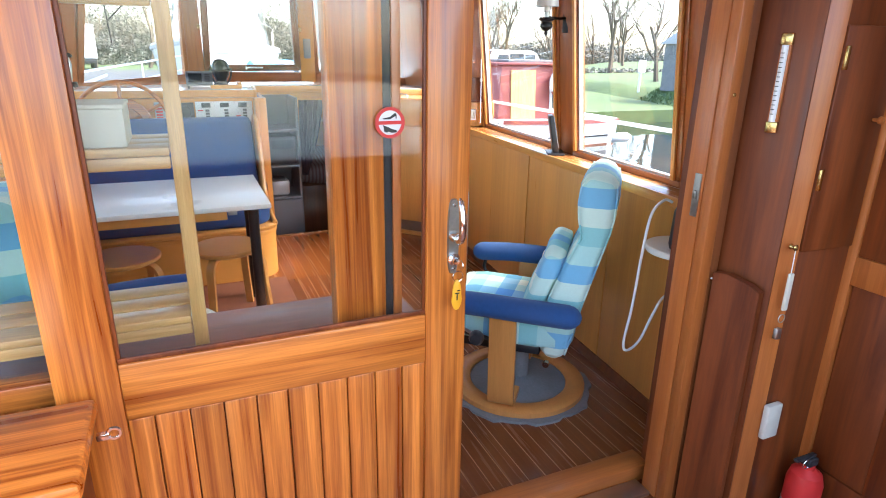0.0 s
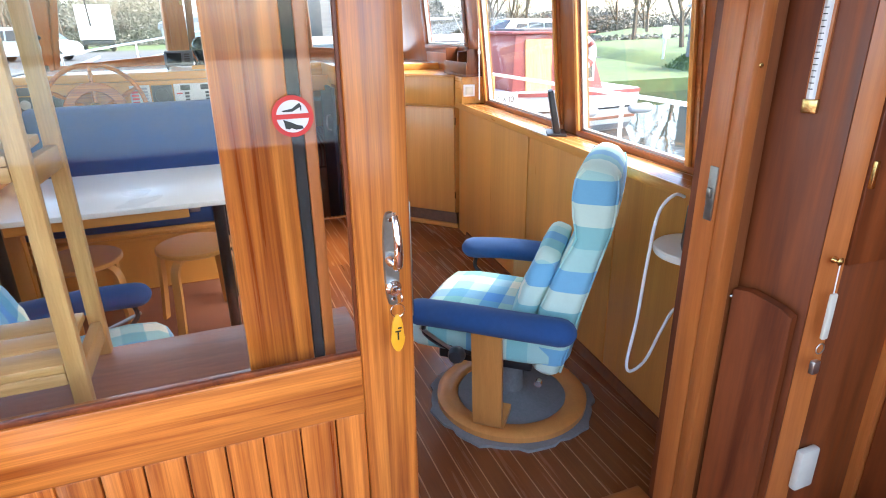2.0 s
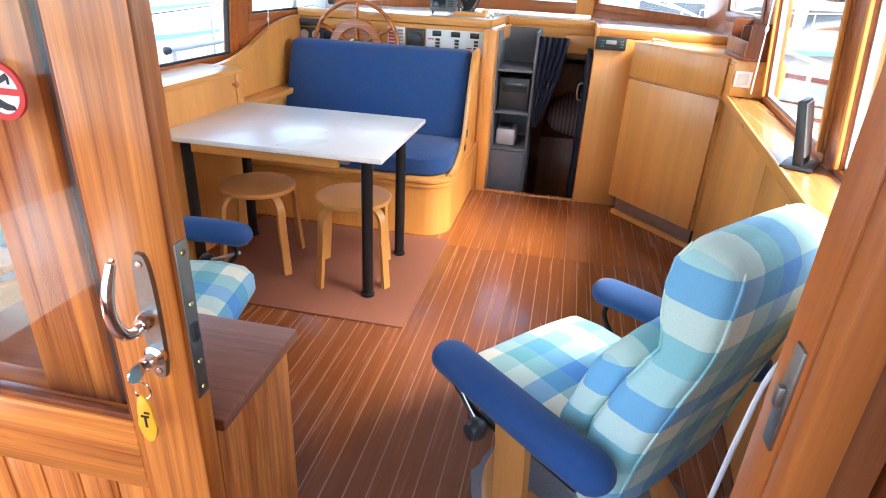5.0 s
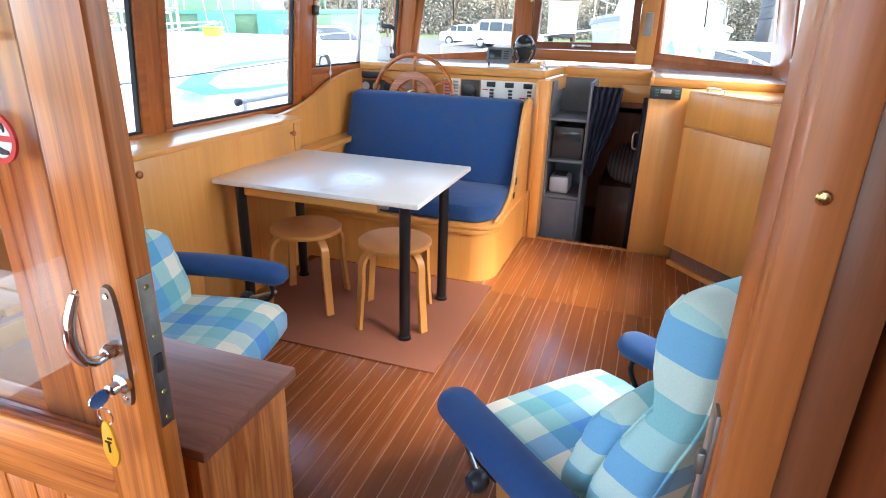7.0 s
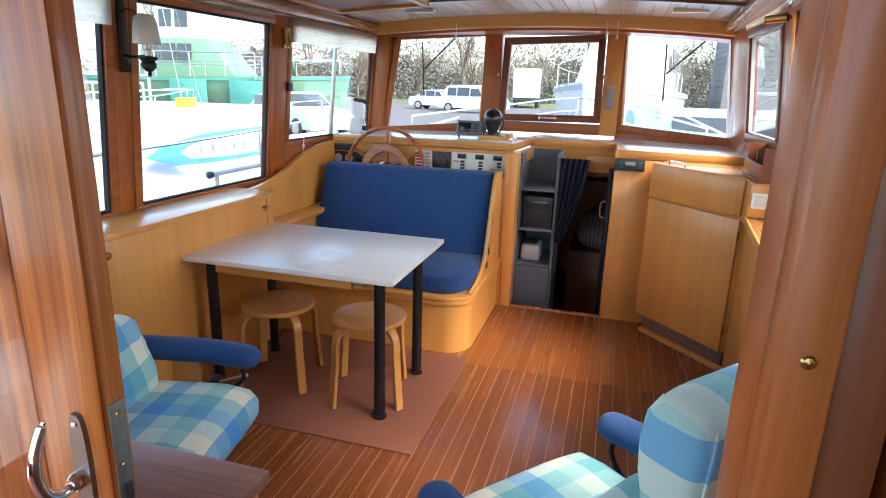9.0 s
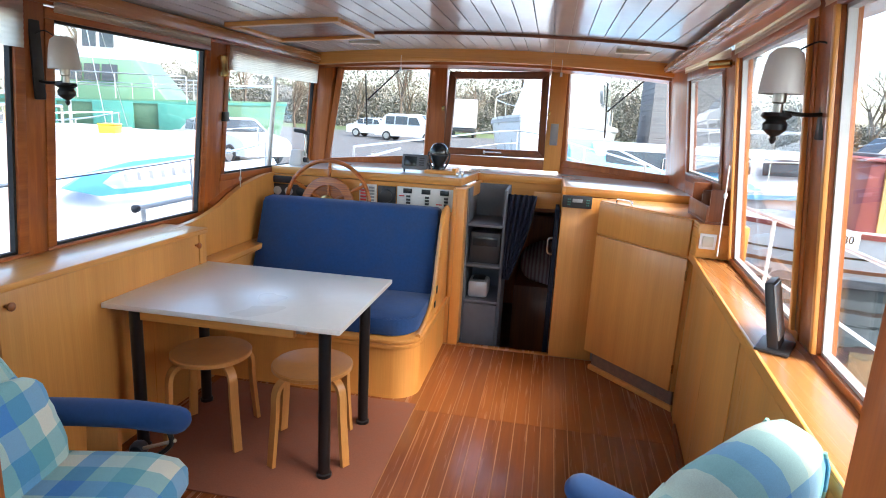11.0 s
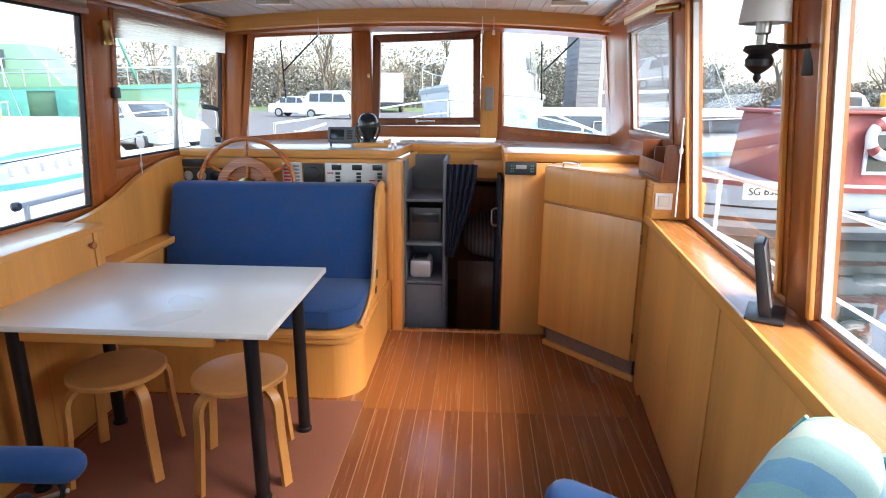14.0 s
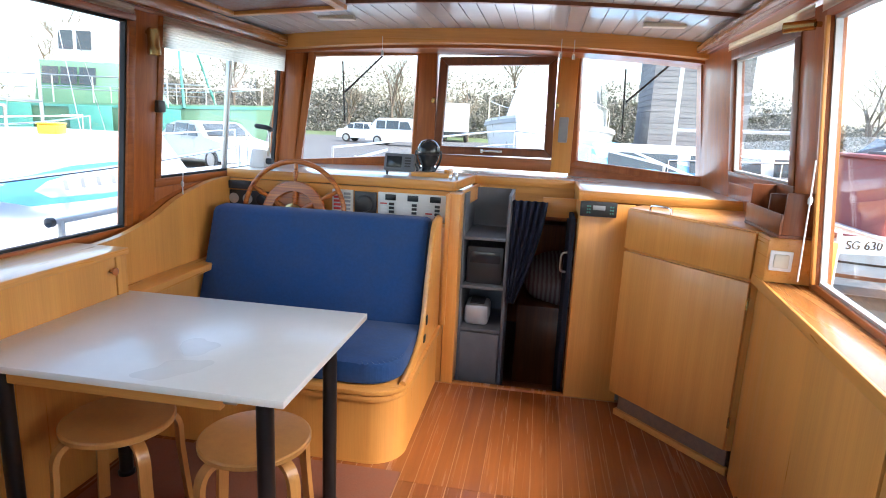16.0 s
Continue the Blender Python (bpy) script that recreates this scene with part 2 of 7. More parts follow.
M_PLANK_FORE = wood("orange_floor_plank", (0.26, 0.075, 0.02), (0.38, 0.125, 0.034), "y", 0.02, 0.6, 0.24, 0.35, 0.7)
M_STRIP = plain("pale_floor_strip", (0.43, 0.205, 0.088), 0.4)
M_PINE_Z = wood("pine_upright", (0.5, 0.27, 0.09), (0.72, 0.45, 0.18), "z", 0.02, 0.5, 0.4, 0.15, 1.0)
M_PINE_Y = wood("pine_along", (0.5, 0.27, 0.09), (0.72, 0.45, 0.18), "y", 0.02, 0.5, 0.4, 0.15, 1.0)
M_PINE_X = wood("pine_across", (0.5, 0.27, 0.09), (0.72, 0.45, 0.18), "x", 0.02, 0.5, 0.4, 0.15, 1.0)
M_BIRCH = wood("birch_bentwood", (0.54, 0.24, 0.06), (0.68, 0.34, 0.1), "z", 0.02, 0.8, 0.35, 0.2, 0.5, tone=0.1)
M_BEECH = wood("orange_beech", (0.6, 0.22, 0.05), (0.74, 0.32, 0.085), "z", 0.02, 0.8, 0.35, 0.2, 0.5, tone=0.1)
M_CHEST_TOP = wood("worn_brown_lid", (0.26, 0.1, 0.06), (0.42, 0.18, 0.11), "x", 0.03, 0.5, 0.42, 0.12, 1.1)
M_CHEST = wood("orange_pine_side", (0.46, 0.12, 0.022), (0.86, 0.34, 0.09), "z", 0.045, 0.7, 0.4, 0.2, 1.7)
M_WHITE_TOP = plain("white_laminate", (0.82, 0.77, 0.68), 0.3, 0, 0.2, 0.03)
M_DASH_TOP = plain("cream_laminate", (0.74, 0.7, 0.62), 0.18, 0, 0.3, 0.03)
M_CEIL = plain("white_ceiling_paint", (0.62, 0.6, 0.58), 0.22, 0, 0.3, 0.05)
M_BLACK = plain("black_metal", (0.009, 0.009, 0.01), 0.35)
M_RUBBER = plain("black_rubber", (0.025, 0.025, 0.025), 0.7)
M_PLASTIC = plain("black_plastic", (0.03, 0.03, 0.032), 0.4)
M_CHROME = plain("chrome", (0.75, 0.75, 0.74), 0.12, 1.0, 0, 0.04)
M_STEEL = plain("brushed_steel", (0.55, 0.54, 0.52), 0.35, 1.0)
M_WORN = plain("worn_dull_steel", (0.3, 0.29, 0.27), 0.45, 1.0, 0, 0.25, 60.0)
M_BRASS = plain("brass", (0.6, 0.42, 0.17), 0.25, 1.0)
M_BLUE = plain("blue_upholstery", (0.011, 0.056, 0.18), 0.85, 0, 0, 0.2, 60.0, 0.3, 0.12)
M_BLUE_ARM = plain("blue_arm_cover", (0.014, 0.06, 0.18), 0.85, 0, 0, 0.12, 60.0, 0.2, 0.1)
M_CURTAIN = plain("navy_curtain", (0.006, 0.01, 0.03), 0.9)
M_RUG = plain("salmon_rug", (0.22, 0.075, 0.04), 0.95, 0, 0, 0.12, 130.0, 0.5)
M_MAT = plain("grey_felt", (0.22, 0.21, 0.2), 0.95, 0, 0, 0.2, 90.0, 0.6)
M_WHITE = plain("white_gelcoat", (0.66, 0.67, 0.68), 0.3, 0, 0.2, 0.03)
M_WHITE_PL = plain("white_plastic", (0.75, 0.74, 0.72), 0.4, 0, 0, 0.03)
M_OFFWHITE = plain("old_cream_plastic", (0.6, 0.56, 0.45), 0.5)
M_GREY = plain("grey_paint", (0.32, 0.33, 0.35), 0.5)
M_PANEL = plain("pale_silver_panel", (0.74, 0.74, 0.72), 0.35, 0, 0.1, 0.03)
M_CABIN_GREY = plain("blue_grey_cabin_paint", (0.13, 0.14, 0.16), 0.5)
M_SILVER = plain("silver_panel", (0.5, 0.5, 0.5), 0.4, 0.3)
M_RED = plain("sign_red", (0.6, 0.03, 0.025), 0.4)
M_REDBOAT = plain("faded_red_paint", (0.25, 0.05, 0.045), 0.55)
M_CARPAINT = plain("pale_silver_car_paint", (0.5, 0.52, 0.54), 0.3, 0, 0.5, 0.03)
M_YELLOW = plain("yellow_plastic", (0.75, 0.36, 0.02), 0.4)
M_BLUEPAINT = plain("bright_blue_paint", (0.07, 0.26, 0.55), 0.35)
M_TARP = plain("pale_blue_tarp", (0.16, 0.42, 0.62), 0.55, 0, 0, 0.15, 5.0, 0.4)
M_GREENTARP = plain("sea_green_tarp", (0.05, 0.21, 0.17), 0.6, 0, 0, 0.2, 5.0, 0.4)
M_GREENBOAT = plain("green_boat_paint", (0.11, 0.22, 0.14), 0.5)
M_ASPHALT = plain("asphalt", (0.085, 0.082, 0.08), 0.9, 0, 0, 0.25, 6.0, 0.3)
M_GRASS = plain("meadow_grass", (0.085, 0.12, 0.04), 0.95, 0, 0, 0.45, 2.5, 0.8)
M_BARK = plain("bark", (0.12, 0.09, 0.065), 0.9, 0, 0, 0.3)
M_TWIG = plain("bare_twigs", (0.15, 0.12, 0.085), 0.9, 0, 0, 0.3)
# base colour of the woods raised to put distance haze into it
M_BUSH = plain("hazed_winter_woods", (0.19, 0.18, 0.15), 0.9, 0, 0, 0.4)
M_SHED = wood("weathered_boards", (0.14, 0.14, 0.145), (0.25, 0.25, 0.255), "x", 0.03, 0.8, 0.8, 0.0)
M_BLIND = plain("cream_pleated_paper", (0.8, 0.74, 0.6), 0.8)
nt_ = M_BLIND.node_tree
thin = nt_.nodes.new("ShaderNodeBsdfTranslucent")
thin.inputs["Color"].default_value = (0.92, 0.86, 0.72, 1)
both = nt_.nodes.new("ShaderNodeMixShader")
both.inputs[0].default_value = 0.75
nt_.links.new(nt_.nodes["Principled BSDF"].outputs[0], both.inputs[1])
nt_.links.new(thin.outputs[0], both.inputs[2])
nt_.links.new(both.outputs[0], nt_.nodes["Material Output"].inputs[0])
M_SCREEN = plain("dark_display", (0.02, 0.025, 0.03), 0.15)
M_GLASS = glass("window_glass")
M_DOORGLASS = glass("door_glass", (0.98, 0.99, 0.985), 0.8)
M_BULKGLASS = glass("bulkhead_glass", (0.99, 0.995, 0.99), 0.4)
M_CARGLASS = plain("car_glass", (0.04, 0.05, 0.055), 0.08)
M_PLAID_SEAT = plaid("check_seat", "X", "Y")
M_PLAID_BACK = plaid("check_back", "X", "Z")
mat, nt, p = nodes_of("harbour_water")
wnoise = node(nt, "ShaderNodeTexNoise", Scale=2.2, Detail=3.0)
nt.links.new(coords(nt), wnoise.inputs["Vector"])
p.inputs["Base Color"].default_value, p.inputs["Roughness"].default_value = (0.02, 0.028, 0.026, 1), 0.03
bump(nt, p, wnoise.outputs[0], 0.12, 0.03)
M_WATER = mat


# ---- the wheelhouse: floor, walls, windows, ceiling ----
def xl(y, z=0.97):
    """The port window plane."""
    return -0.67 + 0.04 * (y - 4.5) + 0.09 * (z - 0.97)


def xr(y, z=0.97):
    """The starboard window plane."""
    return 2.45 - 0.093 * max(0.0, 4.5 - y) - 0.11 * (z - 0.97)


def sill_r(y):
    return 2.075 + 0.086 * (y - 2.33)


def sill_l(y):
    return -0.43 + 0.035 * (y - 2.94)


def ceil_z(x):
    return 2.13 - 0.055 * ((x - 0.95) / 1.3) ** 2


def side(bm, fx, y0, y1, z0, z1, a, b, bevel=0.004):
    """A piece of a side wall, from a to b across the window plane."""
    return hexa(bm, [(fx(y0, z0) + a, y0, z0), (fx(y0, z0) + b, y0, z0), (fx(y1, z0) + b, y1, z0), (fx(y1, z0) + a, y1, z0)],
                [(fx(y0, z1) + a, y0, z1), (fx(y0, z1) + b, y0, z1), (fx(y1, z1) + b, y1, z1), (fx(y1, z1) + a, y1, z1)], bevel)


bm = B()
box(bm, -0.9, 2.7, 1.8, 5.3, -0.06, -0.0012)
floor = structure("floor", bm, M_STRIP, "brown laid wooden floor with pale inlaid strips", "floor")
bm = B()
box(bm, -1.2, 2.7, -0.9, 1.8, -0.06, -0.004)
aft_floor = structure("floor_aft", bm, M_DARK_Z, "dark varnished wooden floor of the aft deck", "floor")

# side walls below the windows, outside skin
for name, fx, s in (("wall_port", xl, -1), ("wall_starboard", xr, 1)):
    bm = B()
    a, b = sorted((0.02 * s, 0.07 * s))
    side(bm, fx, 1.8, 6.3, -0.5, 0.93, a, b, 0)
    structure(name, bm, M_WHITE, "white painted lower wheelhouse side", "wall")


def side_window(name, fx, s, y0, y1, z0, z1, mat_gasket, label, frame_w=0.045, open_frame=False):
    """Glass, gasket and wooden frame of one side window; s: which way is outside."""
    t = tagged(new(name), label, "window", kind="structure")
    bm = B()
    a, b = sorted((-0.025 * s, 0.03 * s))
    w = frame_w
    side(bm, fx, y0 - w, y1 + w, z0 - w, z0, a, b)
    side(bm, fx, y0 - w, y1 + w, z1, z1 + w, a, b)
    side(bm, fx, y0 - w, y0, z0, z1, a, b)
    side(bm, fx, y1, y1 + w, z0, z1, a, b)
    part("window_frame", bm, M_DARK_Z if open_frame else M_FRAME_Y, t)
    if s > 0 and not open_frame:
        for ya, yb in ((y0 - 0.02, y0 + 0.004), (y1 - 0.004, y1 + 0.02)):
            bm = B()
            side(bm, fx, ya, yb, z0, z1, -0.04, -0.026, 0.003)
            part("bead", bm, M_OAK_Z, t, "pale oak glazing bead")
    bm = B()
    a, b = sorted((-0.012 * s, 0.012 * s))
    g = 0.012
    side(bm, fx, y0, y1, z0, z0 + g, a, b, 0)
    side(bm, fx, y0, y1, z1 - g, z1, a, b, 0)
    side(bm, fx, y0, y0 + g, z0 + g, z1 - g, a, b, 0)
    side(bm, fx, y1 - g, y1, z0 + g, z1 - g, a, b, 0)
    part("gasket", bm, mat_gasket, t, smooth=False)
    bm = B()
    side(bm, fx, y0 + 0.004, y1 - 0.004, z0 + 0.004, z1 - 0.004, -0.002, 0.002, 0)
    pane = part("pane", bm, M_GLASS, t, smooth=False)
    pane.visible_shadow = False
    return t


PORT = [("window_1", 2.2, 3.355, 0.95, 1.92), ("window_2", 3.54, 4.59, 0.95, 1.92), ("window_3", 4.84, 6.1, 1.17, 1.93)]
STAR = [("window_4", 2.28, 3.08, 0.985, 1.95), ("window_5", 3.31, 4.38, 0.985, 1.95), ("window_6", 4.72, 5.5, 1.33, 1.92)]
for n, y0, y1, z0, z1 in PORT:
    side_window(n, xl, -1, y0, y1, z0, z1, M_RUBBER, "fixed port window with black gasket in a mahogany frame")
for n, y0, y1, z0, z1 in STAR[:2]:
    side_window(n, xr, 1, y0, y1, z0, z1, M_SILVER, "fixed starboard window in a mahogany frame")
side_window("window_6", xr, 1, *STAR[2][1:], M_SILVER, "small opening side window with dark mahogany frame", 0.06, True)

bm = B()
side(bm, xl, 5.45, 5.475, 1.182, 1.918, -0.012, 0.014, 0.002)
divider = part("divider", bm, M_STEEL, bpy.data.objects["window_3"], "slim metal sliding-window bar")

# posts and rails between the windows
for name, fx, s, spans in (("trim_port", xl, -1, [(1.8, 2.155, 0.905, 1.975), (3.4, 3.495, 0.905, 1.975), (4.635, 4.795, 0.905, 1.975), (4.795, 6.145, 0.905, 1.125), (6.145, 6.32, 0.925, 1.975)]),
                           ("trim_starboard", xr, 1, [(1.8, 2.235, 0.94, 2.005), (3.125, 3.265, 0.94, 2.005), (4.425, 4.66, 0.94, 2.005), (4.66, 5.56, 0.94, 1.27), (5.56, 6.32, 0.965, 2.005)])):
    t = tagged(new(name), "varnished mahogany window posts of the wheelhouse", "trim", kind="structure")
    a, b = sorted((-0.02 * s, 0.045 * s))
    for y0, y1, z0, z1 in spans:
        bm = B()
        side(bm, fx, y0, y1, z0, z1, a, b)
        part("post", bm, M_FRAME_Z, t)
    zt = 1.975 if s < 0 else 2.005
    bm = B()
    side(bm, fx, 1.8, 6.32, zt, 2.14, a, b)
    part("head_rail", bm, M_FRAME_Y, t)
    bm = B()
    a, b = sorted((-0.02 * s, -0.09 * s))
    side(bm, fx, 1.8, 6.1, 1.985 if s < 0 else 2.01, 2.055, a, b, 0.012)
    part("ceiling_trim", bm, M_SILL_Y, t, "brown ceiling edge trim")

# sills and lower panels
bm = B()
hexa(bm, [(sill_r(1.8), 1.8, 0.93), (xr(1.8) + 0.02, 1.8, 0.93), (xr(4.62) + 0.02, 4.62, 0.93), (sill_r(4.62), 4.62, 0.93)],
     [(sill_r(1.8), 1.8, 0.96), (xr(1.8) + 0.02, 1.8, 0.96), (xr(4.62) + 0.02, 4.62, 0.96), (sill_r(4.62), 4.62, 0.96)], 0.006)
structure("sill_starboard", bm, M_SILL_Y, "orange-brown varnished window sill shelf", "sill", True)
bm = B()
hexa(bm, [(sill_r(1.8) - 0.008, 1.8, 0.923), (sill_r(1.8) + 0.004, 1.8, 0.923), (sill_r(4.62) + 0.004, 4.62, 0.923), (sill_r(4.62) - 0.008, 4.62, 0.923)],
     [(sill_r(1.8) - 0.008, 1.8, 0.964), (sill_r(1.8) + 0.004, 1.8, 0.964), (sill_r(4.62) + 0.004, 4.62, 0.964), (sill_r(4.62) - 0.008, 4.62, 0.964)], 0.003)
structure("trim_sill", bm, M_OAK_Y, "pale edge strip of the window sill", "trim", True)
lower = tagged(new("panelling_starboard"), "pale oak veneer panelling under the starboard sill", "panelling", kind="structure")
for y0, y1 in ((1.8, 2.52), (2.53, 3.39), (3.405, 4.6)):
    bm = B()
    hexa(bm, [(sill_r(y0) + 0.02, y0, 0.0), (sill_r(y0) + 0.04, y0, 0.0), (sill_r(y1) + 0.04, y1, 0.0), (sill_r(y1) + 0.02, y1, 0.0)],
         [(sill_r(y0) + 0.02, y0, 0.93), (sill_r(y0) + 0.04, y0, 0.93), (sill_r(y1) + 0.04, y1, 0.93), (sill_r(y1) + 0.02, y1, 0.93)], 0.002)
    part("panel", bm, M_OAK_Z, lower)
bm = B()
hexa(bm, [(sill_r(1.8) + 0.05, 1.8, 0.0), (sill_r(1.8) + 0.07, 1.8, 0.0), (sill_r(4.6) + 0.07, 4.6, 0.0), (sill_r(4.6) + 0.05, 4.6, 0.0)],
     [(sill_r(1.8) + 0.05, 1.8, 0.925), (sill_r(1.8) + 0.07, 1.8, 0.925), (sill_r(4.6) + 0.07, 4.6, 0.925), (sill_r(4.6) + 0.05, 4.6, 0.925)])
part("backing", bm, M_DARK_Z, lower)
bm = B()
hexa(bm, [(sill_r(1.8) - 0.0, 1.8, 0.0), (sill_r(1.8) + 0.018, 1.8, 0.0), (sill_r(4.4) + 0.018, 4.4, 0.0), (sill_r(4.4), 4.4, 0.0)],
     [(sill_r(1.8) + 0.008, 1.8, 0.045), (sill_r(1.8) + 0.018, 1.8, 0.045), (sill_r(4.4) + 0.018, 4.4, 0.045), (sill_r(4.4) + 0.008, 4.4, 0.045)])
structure("baseboard", bm, M_DARK_Z, "dark wooden skirting along the panelling", "baseboard")

bm = B()
hexa(bm, [(xl(1.8) - 0.02, 1.8, 0.905), (sill_l(1.8), 1.8, 0.905), (sill_l(4.26), 4.26, 0.905), (xl(4.26) - 0.02, 4.26, 0.905)],
     [(xl(1.8) - 0.02, 1.8, 0.935), (sill_l(1.8), 1.8, 0.935), (sill_l(4.26), 4.26, 0.935), (xl(4.26) - 0.02, 4.26, 0.935)], 0.006)
structure("sill_port", bm, M_OAK_Y, "pale wooden port window sill shelf", "sill", True)
lower = tagged(new("panelling_port"), "pale oak veneer locker fronts under the port sill", "panelling", kind="structure")
for y0, y1 in ((1.8, 2.98), (2.995, 4.19), (4.2, 4.26)):
    bm = B()
    hexa(bm, [(sill_l(y0) - 0.035, y0, 0.0), (sill_l(y0) - 0.015, y0, 0.0), (sill_l(y1) - 0.015, y1, 0.0), (sill_l(y1) - 0.035, y1, 0.0)],
         [(sill_l(y0) - 0.035, y0, 0.905), (sill_l(y0) - 0.015, y0, 0.905), (sill_l(y1) - 0.015, y1, 0.905), (sill_l(y1) - 0.035, y1, 0.905)], 0.002)
    pn = part("panel", bm, M_OAK_Z, lower)
for y, z in ((3.03, 0.85), (4.16, 0.85)):
    bm = B()
    lathe(bm, [(0.006, 0), (0.007, 0.012), (0.016, 0.02), (0.017, 0.028), (0.01, 0.034), (0.0, 0.035)], 14, pose(sill_l(y) - 0.015, y, z, 0, 90, 0))
    part("knob", bm, M_FRAME_Z, lower, "round turned wooden knob")
# side board that sweeps up to the dashboard, with the ledge by the bench
bm = B()
edge = curve_pts([(4.262, 0, 0.925), (4.46, 0, 0.94), (4.68, 0, 0.99), (4.9, 0, 1.07), (5.2, 0, 1.13), (5.4, 0, 1.14)], 4)
rings = [[(-0.6 + 0.02 * (q.x - 4.2), q.x, 0.0), (-0.565 + 0.02 * (q.x - 4.2), q.x, 0.0), (-0.565 + 0.02 * (q.x - 4.2), q.x, q.z), (-0.6 + 0.02 * (q.x - 4.2), q.x, q.z)] for q in edge]
loft(bm, rings)
structure("panelling_swept", bm, M_OAK_Z, "pale oak side board sweeping up to the dashboard", "panelling")
bm = B()
for q0, q1 in zip(edge, edge[1:]):
    if q0.x < 4.64:
        continue
    hexa(bm, [(xl(q0.x), q0.x, q0.z - 0.03), (-0.603, q0.x, q0.z - 0.03), (-0.603, q1.x, q1.z - 0.03), (xl(q1.x), q1.x, q1.z - 0.03)],
         [(xl(q0.x), q0.x, q0.z + 0.02), (-0.603, q0.x, q0.z - 0.006), (-0.603, q1.x, q1.z - 0.006), (xl(q1.x), q1.x, q1.z + 0.02)])
structure("trim_swept", bm, M_FRAME_Y, "varnished capping that sweeps up along the port side", "trim")
bm = B()
box(bm, -0.565, -0.43, 4.21, 5.3, 0.655, 0.695, 0.006)
structure("shelf_port", bm, M_OAK_Y, "narrow pale oak side shelf beside the bench", "shelf", True)
bm = B()
box(bm, -0.565, -0.5, 4.21, 5.3, 0.0, 0.655, 0.003)
structure("panelling_low", bm, M_OAK_Z, "pale oak locker front below the side shelf", "panelling")

# ceiling: cambered, boarded fore and aft
bm = B()
xs = [-0.75 + 0.095 * i for i in range(36)]
for x0, x1 in zip(xs, xs[1:]):
    g = 0.003
    pts = [(x0 + g, ceil_z(x0 + g)), (x1 - g, ceil_z(x1 - g))]
    hexa(bm, [(pts[0][0], 1.8, pts[0][1]), (pts[1][0], 1.8, pts[1][1]), (pts[1][0], 6.4, pts[1][1]), (pts[0][0], 6.4, pts[0][1])],
         [(pts[0][0], 1.8, pts[0][1] + 0.012), (pts[1][0], 1.8, pts[1][1] + 0.012), (pts[1][0], 6.4, pts[1][1] + 0.012), (pts[0][0], 6.4, pts[0][1] + 0.012)])
structure("ceiling", bm, M_CEIL, "glossy white boarded wheelhouse ceiling", "ceiling")
bm = B()
for x0, x1 in zip(xs, xs[1:]):
    hexa(bm, [(x0, 1.7, ceil_z(x0) + 0.008), (x1, 1.7, ceil_z(x1) + 0.008), (x1, 6.75, ceil_z(x1) + 0.008), (x0, 6.75, ceil_z(x0) + 0.008)],
         [(x0, 1.7, ceil_z(x0) + 0.06), (x1, 1.7, ceil_z(x1) + 0.06), (x1, 6.75, ceil_z(x1) + 0.06), (x0, 6.75, ceil_z(x0) + 0.06)])
structure("roof", bm, M_GREY, "cambered wheelhouse roof", "roof")


def across_ceiling(name, y0, y1, x0, x1, drop, thick, material, label, n=14):
    bm = B()
    rings = []
    for i in range(n + 1):
        x = x0 + (x1 - x0) * i / n
        z = ceil_z(x) - drop
        rings.append([(x, y0, z), (x, y1, z), (x, y1, z + thick), (x, y0, z + thick)])
    loft(bm, rings)
    return structure(name, bm, material, label, "trim")


across_ceiling("trim_ceiling", 5.1, 5.13, 0.3, 2.3, 0.018, 0.02, M_DARK_Z, "thin dark red moulding across the ceiling")
across_ceiling("trim_front_beam", 6.02, 6.12, -0.62, 2.42, 0.09, 0.1, M_OAK_X, "pale oak beam across the front of the ceiling")
across_ceiling("trim_front_head", 6.12, 6.45, -0.62, 2.42, 0.11, 0.12, M_FRAME_X, "mahogany head above the windscreen")

# ceiling hatch frame
t = thing("ceiling_hatch", "recessed ceiling hatch with a raised wooden rim", "hatch")
bm = B()
for x0, x1, y0, y1 in ((-0.42, 0.26, 4.55, 4.6), (-0.42, 0.26, 5.2, 5.25), (-0.42, -0.37, 4.6, 5.2), (0.21, 0.26, 4.6, 5.2)):
    hexa(bm, [(x0, y0, ceil_z(x0) - 0.024), (x1, y0, ceil_z(x1) - 0.024), (x1, y1, ceil_z(x1) - 0.024), (x0, y1, ceil_z(x0) - 0.024)],
         [(x0, y0, ceil_z(x0) + 0.002), (x1, y0, ceil_z(x1) + 0.002), (x1, y1, ceil_z(x1) + 0.002), (x0, y1, ceil_z(x0) + 0.002)], 0.004)
part("rim", bm, M_OAK_X, t)
bm = B()
hexa(bm, [(-0.37, 4.6, ceil_z(-0.37) - 0.006), (0.21, 4.6, ceil_z(0.21) - 0.006), (0.21, 5.2, ceil_z(0.21) - 0.006), (-0.37, 5.2, ceil_z(-0.37) - 0.006)],
     [(-0.37, 4.6, ceil_z(-0.37) + 0.004), (0.21, 4.6, ceil_z(0.21) + 0.004), (0.21, 5.2, ceil_z(0.21) + 0.004), (-0.37, 5.2, ceil_z(-0.37) + 0.004)])
part("panel", bm, M_DARK_Z, t, "dark recessed hatch panel", False)

